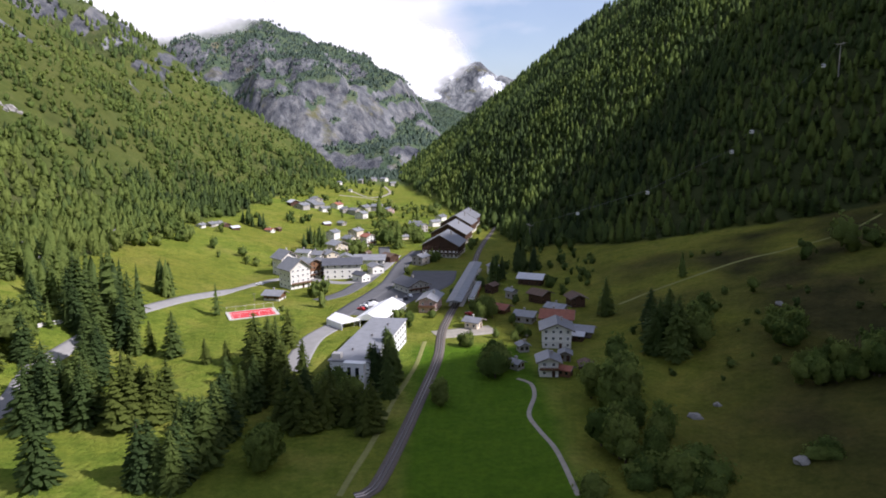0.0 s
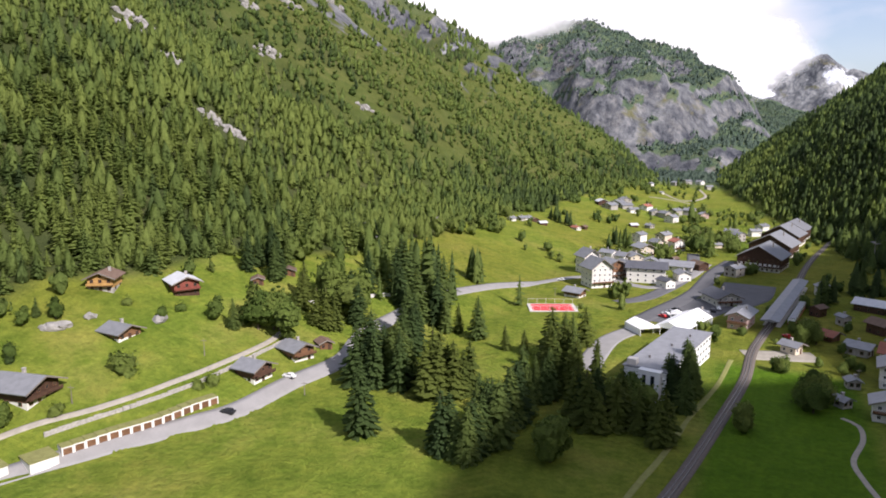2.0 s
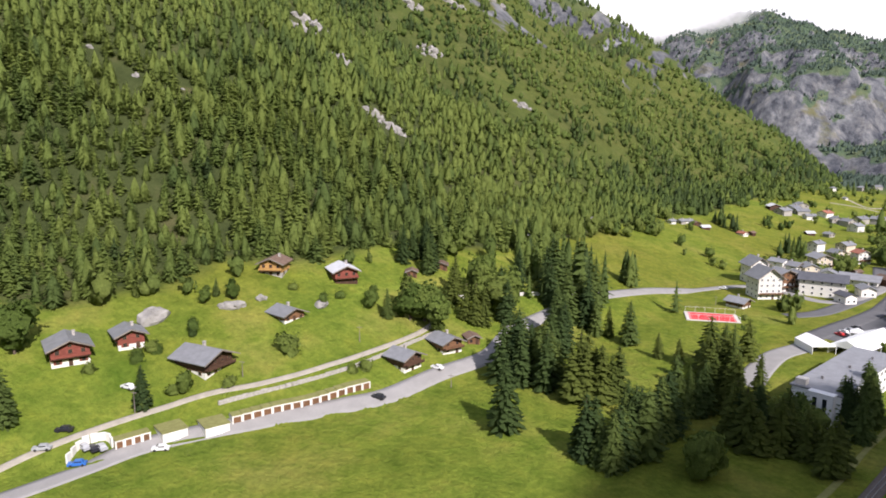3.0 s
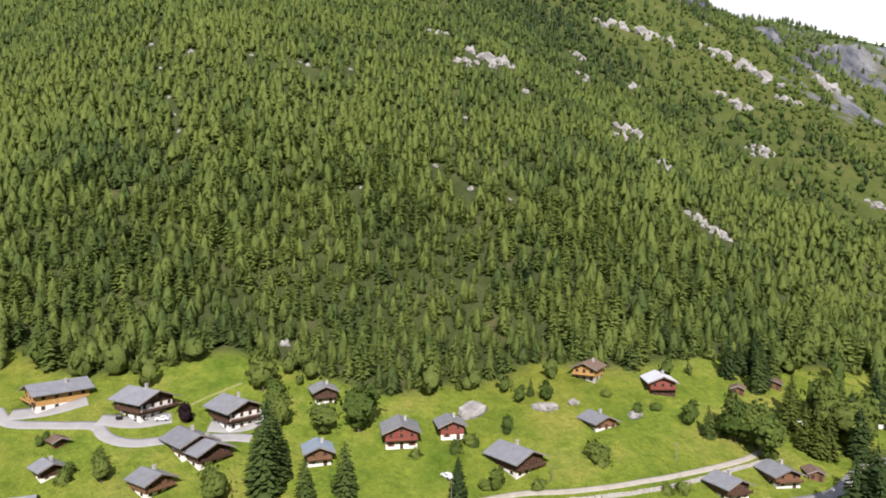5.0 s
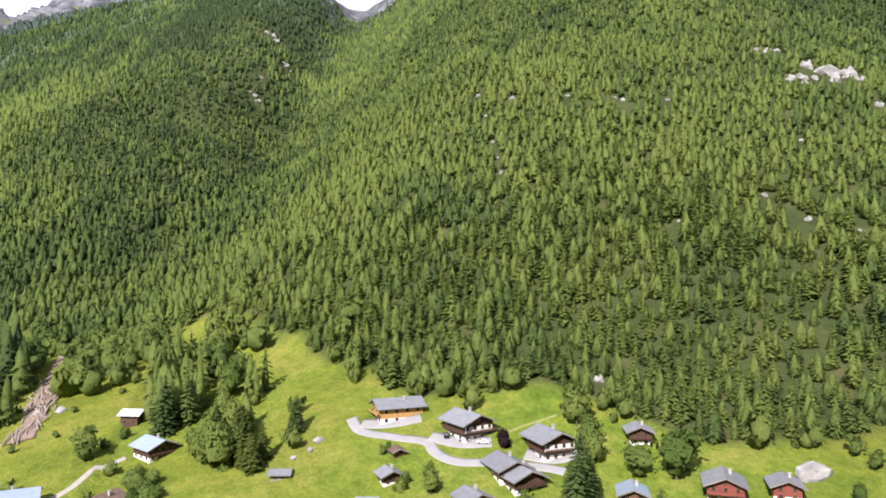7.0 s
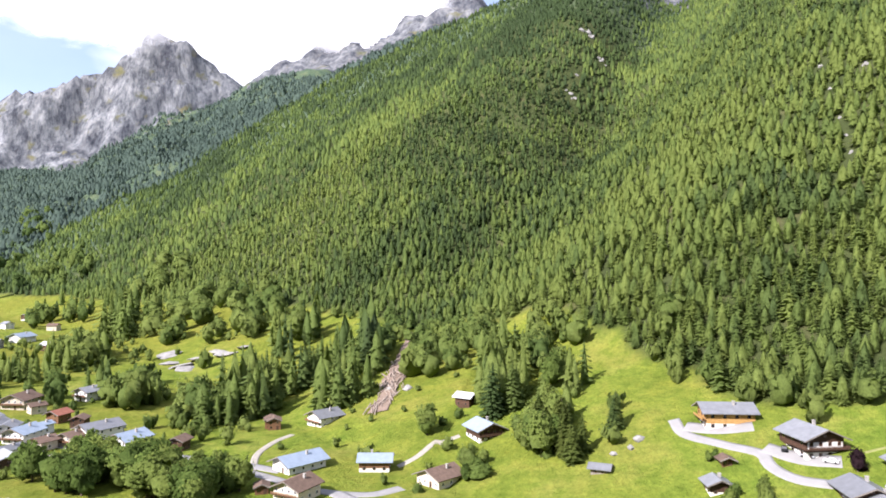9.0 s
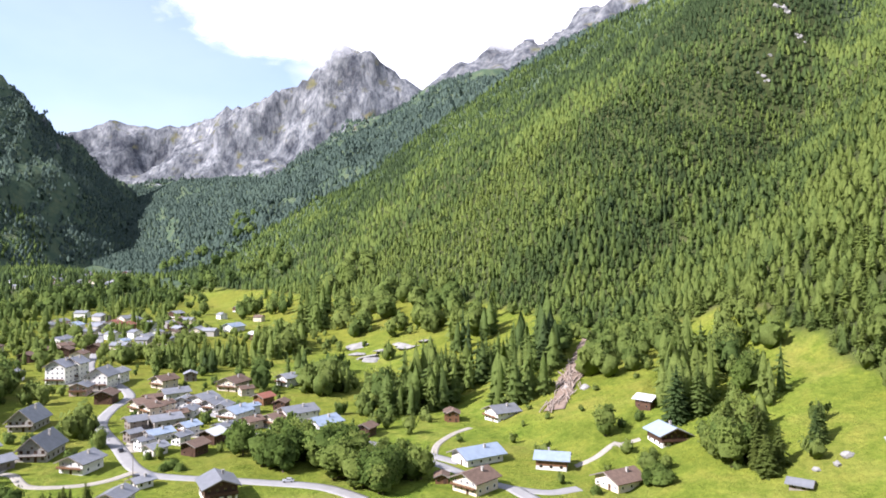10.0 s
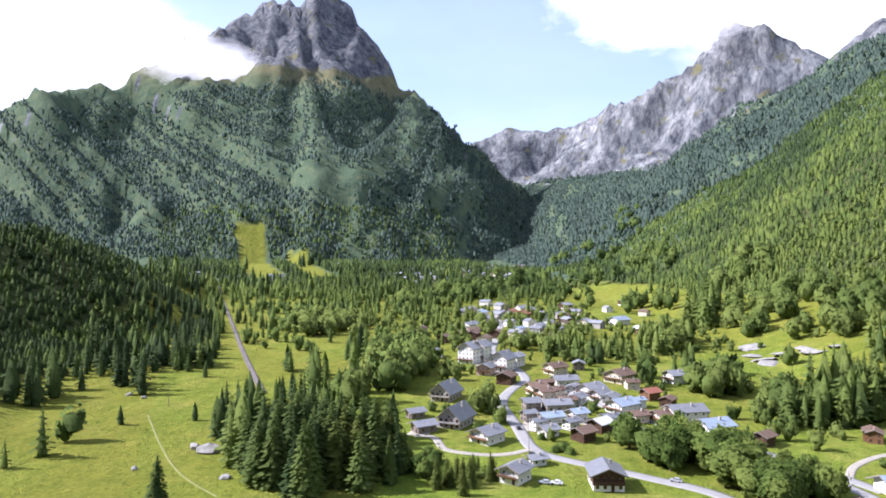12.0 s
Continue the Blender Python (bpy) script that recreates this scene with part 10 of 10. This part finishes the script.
# ---------------------------------------------------------------- clouds hung before the summits, set by direction from the camera
def cloud_material():
    """White mist: thick where the bank is dense, torn into wisps at its rim."""
    k = Mat("cloud_mist", 1.0, 0, 0.0)
    at = k.node("ShaderNodeAttribute")
    at.attribute_name = "bank"
    torn = k.math("ADD", at.outputs["Fac"], k.math("MULTIPLY", k.math("SUBTRACT", k.noise(0.0030, 8, 0.55, (1, 1, 1.7)), 0.5), 1.5))
    body = k.node("ShaderNodeBsdfDiffuse", Color=(0.95, 0.95, 0.96, 1))
    through_light = k.node("ShaderNodeBsdfTranslucent", Color=(0.95, 0.95, 0.96, 1))
    white = k.node("ShaderNodeMixShader", Fac=0.4)
    k.link(body.outputs[0], white.inputs[1])
    k.link(through_light.outputs[0], white.inputs[2])
    air = k.node("ShaderNodeBsdfTransparent")
    both = k.node("ShaderNodeMixShader")
    k.link(k.ramp(torn, (0.08, (0, 0, 0)), (0.62, (1, 1, 1))), both.inputs[0])
    k.link(air.outputs[0], both.inputs[1])
    k.link(white.outputs[0], both.inputs[2])
    k.link(both.outputs[0], k.t.nodes["Material Output"].inputs["Surface"])
    return k.m


M_CLOUD = cloud_material()


def cloud(a0, a1, e0, e1, dist, seed, dense=1.0):
    """A drifting bank of mist that hangs before a mountain: a billowing sheet, thinning out towards its rim."""
    a, e = np.meshgrid(np.radians(np.linspace(a0, a1, 60)), np.radians(np.linspace(e0, e1, 36)), indexing="ij")
    u, w = (a - a.mean()) / np.radians(abs(a1 - a0) / 2), (e - e.mean()) / np.radians((e1 - e0) / 2)
    d = dist + 90 * waves(np.degrees(a) * 40, np.degrees(e) * 40, 120, seed, 3)
    v = np.stack([-d * np.sin(a), d * np.cos(a), 80 + d * np.tan(e)], -1)
    i, j = np.meshgrid(np.arange(59), np.arange(35), indexing="ij")
    f = np.stack([i * 36 + j, (i + 1) * 36 + j, (i + 1) * 36 + j + 1, i * 36 + j + 1], -1).reshape(-1, 4)
    me = mesh_from("cloud", v.reshape(-1, 3), f[:, ::-1], M_CLOUD, True)
    rim = np.sqrt(u * u + w * w)
    density = dense * np.clip(1.7 - 1.7 * rim, -1, 1.25)
    me.attributes.new("bank", "FLOAT", "POINT").data.foreach_set("value", density.astype(np.float32).ravel())
    # normals bent upwards so the sheet catches the sun and shows white
    lit = np.stack([0.35 * np.sin(a), -0.35 * np.cos(a), np.ones_like(a)], -1).reshape(-1, 3)
    face_out(me, lit / np.linalg.norm(lit, axis=1)[:, None])
    o = new("cloud", me)
    o.visible_shadow = False
    return tagged(o, "white cloud bank drifting round the mountain top", "cloud", "clouds on the summits")


cloud(12.5, 38, 5.2, 16, 2380, 401, 1.0)
cloud(-3, 13, 1.6, 9.0, 3650, 402, 1.1)
cloud(133, 152, 15.2, 26, 3850, 403, 0.8)
cloud(174, 185, 13.0, 17.5, 3300, 404, 0.55)
cloud(113, 127, 15.5, 23, 2700, 405, 0.8)


# ---------------------------------------------------------------- distant trees and scrub, joined
plant_wanted()
BROAD_FAR = [leafy_parts(300 + s, 4, 78, 1.35, 1.5, 0.0) for s in range(6)]
BROAD_FAR = [(v * np.array([1.15, 1.15, 1.0]), f, n) for v, f, n in BROAD_FAR]


def thicket(name, spots, forms, material, label, seed):
    a = np.array(spots)
    rng = np.random.RandomState(seed)
    plant(name, forms, a[:, 0], a[:, 1], height(a[:, 0], a[:, 1]), a[:, 2], a[:, 3], rng, material, label)


def on_pasture(x, y):
    """The steep mown pastures under the southern peak."""
    k = np.hypot(x, y) / np.interp(np.hypot(x, y), FAR_R, NEAR_R)
    u, v, w = x / k, y / k, plan_height(x / k, y / k)
    return (((np.abs(u + 135 - 0.05 * (w - 90)) < 38) & (v < -1310) & (w < 170)) | ((np.abs(u + 240) < 30) & (v < -1280) & (w < 100))) & (v > -2200)


def spread(a0, a1, r0, r1, gap, seed, tall, chance, top=140):
    """Random spots for scrub on open land, in patches."""
    x, y, rng = scatter(r0, r1, a0, a1, gap, seed)
    ok = (waves(x, y, 60, seed + 7, 3) + chance > rng.uniform(0, 1, len(x))) & (forest_cover(x, y) < 0.5) & (height(x, y) < top) & ~on_pasture(x, y)
    ok &= clear(x, y)
    x, y = x[ok], y[ok]
    return list(zip(x, y, rng.uniform(tall[0], tall[1], len(x)), rng.uniform(0.9, 1.3, len(x))))


REST["broad"] += spread(148, 176, 520, 1400, 17, 11, (7, 15), 0.45) + spread(126, 150, 300, 800, 15, 12, (4, 11), 0.28)
REST["broad"] += spread(3, 32, 430, 1150, 16, 13, (4, 11), 0.16) + spread(-12, 6, 330, 900, 13, 14, (4, 12), 0.25)
REST["spruce"] += spread(150, 200, 560, 1500, 17, 15, (12, 22), 0.45) + spread(178, 200, 480, 1200, 11, 16, (11, 21), 0.65)
REST["broad"] += spread(100, 128, 250, 420, 12, 17, (3, 9), 0.22) + spread(-36, -12, 220, 420, 13, 18, (2, 5), 0.10)


def fringe(seed):
    """Round-headed trees along the lower edge of the woods."""
    x, y, rng = scatter(200, 620, 20, 160, 6.5, seed)
    g = np.stack([forest_cover(x + dx, y + dy) for dx, dy in ((14, 0), (-14, 0), (0, 14), (0, -14))]).max(0)
    ok = clear(x, y) & (forest_cover(x, y) < 0.3) & (g > 0.5) & (waves(x, y, 40, 27, 3) + 0.25 > rng.uniform(0, 1, len(x)))
    x, y = x[ok], y[ok]
    return list(zip(x, y, rng.uniform(5, 15, len(x)), rng.uniform(0.8, 1.2, len(x))))


REST["broad"] += fringe(31) + spread(138, 166, 300, 720, 8.5, 41, (2.5, 7.5), 0.33) + spread(-14, 14, 280, 620, 10, 42, (2.5, 7), 0.22)
REST["spruce"] += spread(152, 178, 1000, 1650, 13, 19, (11, 20), 0.6)


def slope_scrub():
    """Bushes and young trees between the rocks of the open upper slope."""
    x, y, rng = scatter(430, 1500, 8, 60, 9.5, 21)
    dl = -along(FOOT_L, x, y)[0]
    ok = (dl > 70) & (y > 330) & (waves(x, y, 70, 23, 4) > rng.uniform(-0.55, 0.35, len(x)))
    x, y = x[ok], y[ok]
    z = height(x, y)
    h = rng.uniform(3, 10, len(x))
    ok = seen_from_camera(x, y, z, h) & (rock_cover(x, y, z) < 0.4)
    return list(zip(x[ok], y[ok], h[ok], rng.uniform(1.0, 1.5, int(ok.sum()))))


thicket("scrub", slope_scrub(), [(v * np.array([1.2, 1.2, 1.0]), f, n) for v, f, n in [leafy_parts(330 + s, 2, 6, 1.0, 2.0) for s in range(4)]], M_BROAD_MIX, "light green scrub and young trees on the open slope", 5)
thicket("distant_broadleaf_trees", REST["broad"] + REST["bush"] + REST["purple"], BROAD_FAR, M_BROAD_MIX, "distant broadleaf trees and hedges round the villages", 6)
thicket("valley_end_forest", spread(138, 192, 1450, 3300, 14, 43, (12, 20), 1.0, 230), FAR_FORMS, M_CONIFER, "dark conifer woods across the end of the valley", 8)
thicket("distant_conifers", REST["spruce"] + REST["larch"], VALLEY_FORMS, M_CONIFER, "distant spruces and larches in the valley", 7)


def felled_logs():
    """Trunks lying down the landslide, joined."""
    rng = random.Random(9)
    line = smooth_line(SLIDE, 1.0)
    pieces = []
    for k in range(90):
        c = line[int(len(line) * (0.45 + 0.54 * rng.random()))]
        x, y = c[0] + rng.uniform(-6, 6), c[1] + rng.uniform(-6, 6)
        a, l, r = math.atan2(line[-1][1] - line[0][1], line[-1][0] - line[0][0]) + rng.uniform(-0.5, 0.5), rng.uniform(5, 11), rng.uniform(0.18, 0.38)
        dx, dy = math.cos(a) * l / 2, math.sin(a) * l / 2
        ends = [(x - dx, y - dy, ground(x - dx, y - dy) + 0.9 + rng.uniform(0, 0.5)), (x + dx, y + dy, ground(x + dx, y + dy) + 0.9 + rng.uniform(0, 0.5))]
        v = [(ex - math.sin(a) * r * math.cos(q * 1.047), ey + math.cos(a) * r * math.cos(q * 1.047), ez + r * math.sin(q * 1.047)) for ex, ey, ez in ends for q in range(6)]
        f = [(q, (q + 1) % 6, 6 + (q + 1) % 6, 6 + q) for q in range(6)] + [tuple(range(6)), tuple(range(11, 5, -1))]
        pieces.append((v, f))
    tagged(part("felled_logs", joined(*pieces), M_LOGS), "pale felled tree trunks heaped on the scar", "logs", kind="stuff")


M_LOGS = plain("barked_logs", (0.29, 0.235, 0.19), 0.9, 0.3, 1.2, 0, 0.15)
felled_logs()


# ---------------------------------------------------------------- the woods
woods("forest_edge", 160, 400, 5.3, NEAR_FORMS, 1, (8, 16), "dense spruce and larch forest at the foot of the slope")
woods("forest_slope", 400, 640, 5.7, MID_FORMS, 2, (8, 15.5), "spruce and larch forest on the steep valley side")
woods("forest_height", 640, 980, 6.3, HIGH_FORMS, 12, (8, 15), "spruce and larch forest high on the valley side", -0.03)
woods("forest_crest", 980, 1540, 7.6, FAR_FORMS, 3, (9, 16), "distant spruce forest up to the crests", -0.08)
mountain_woods()
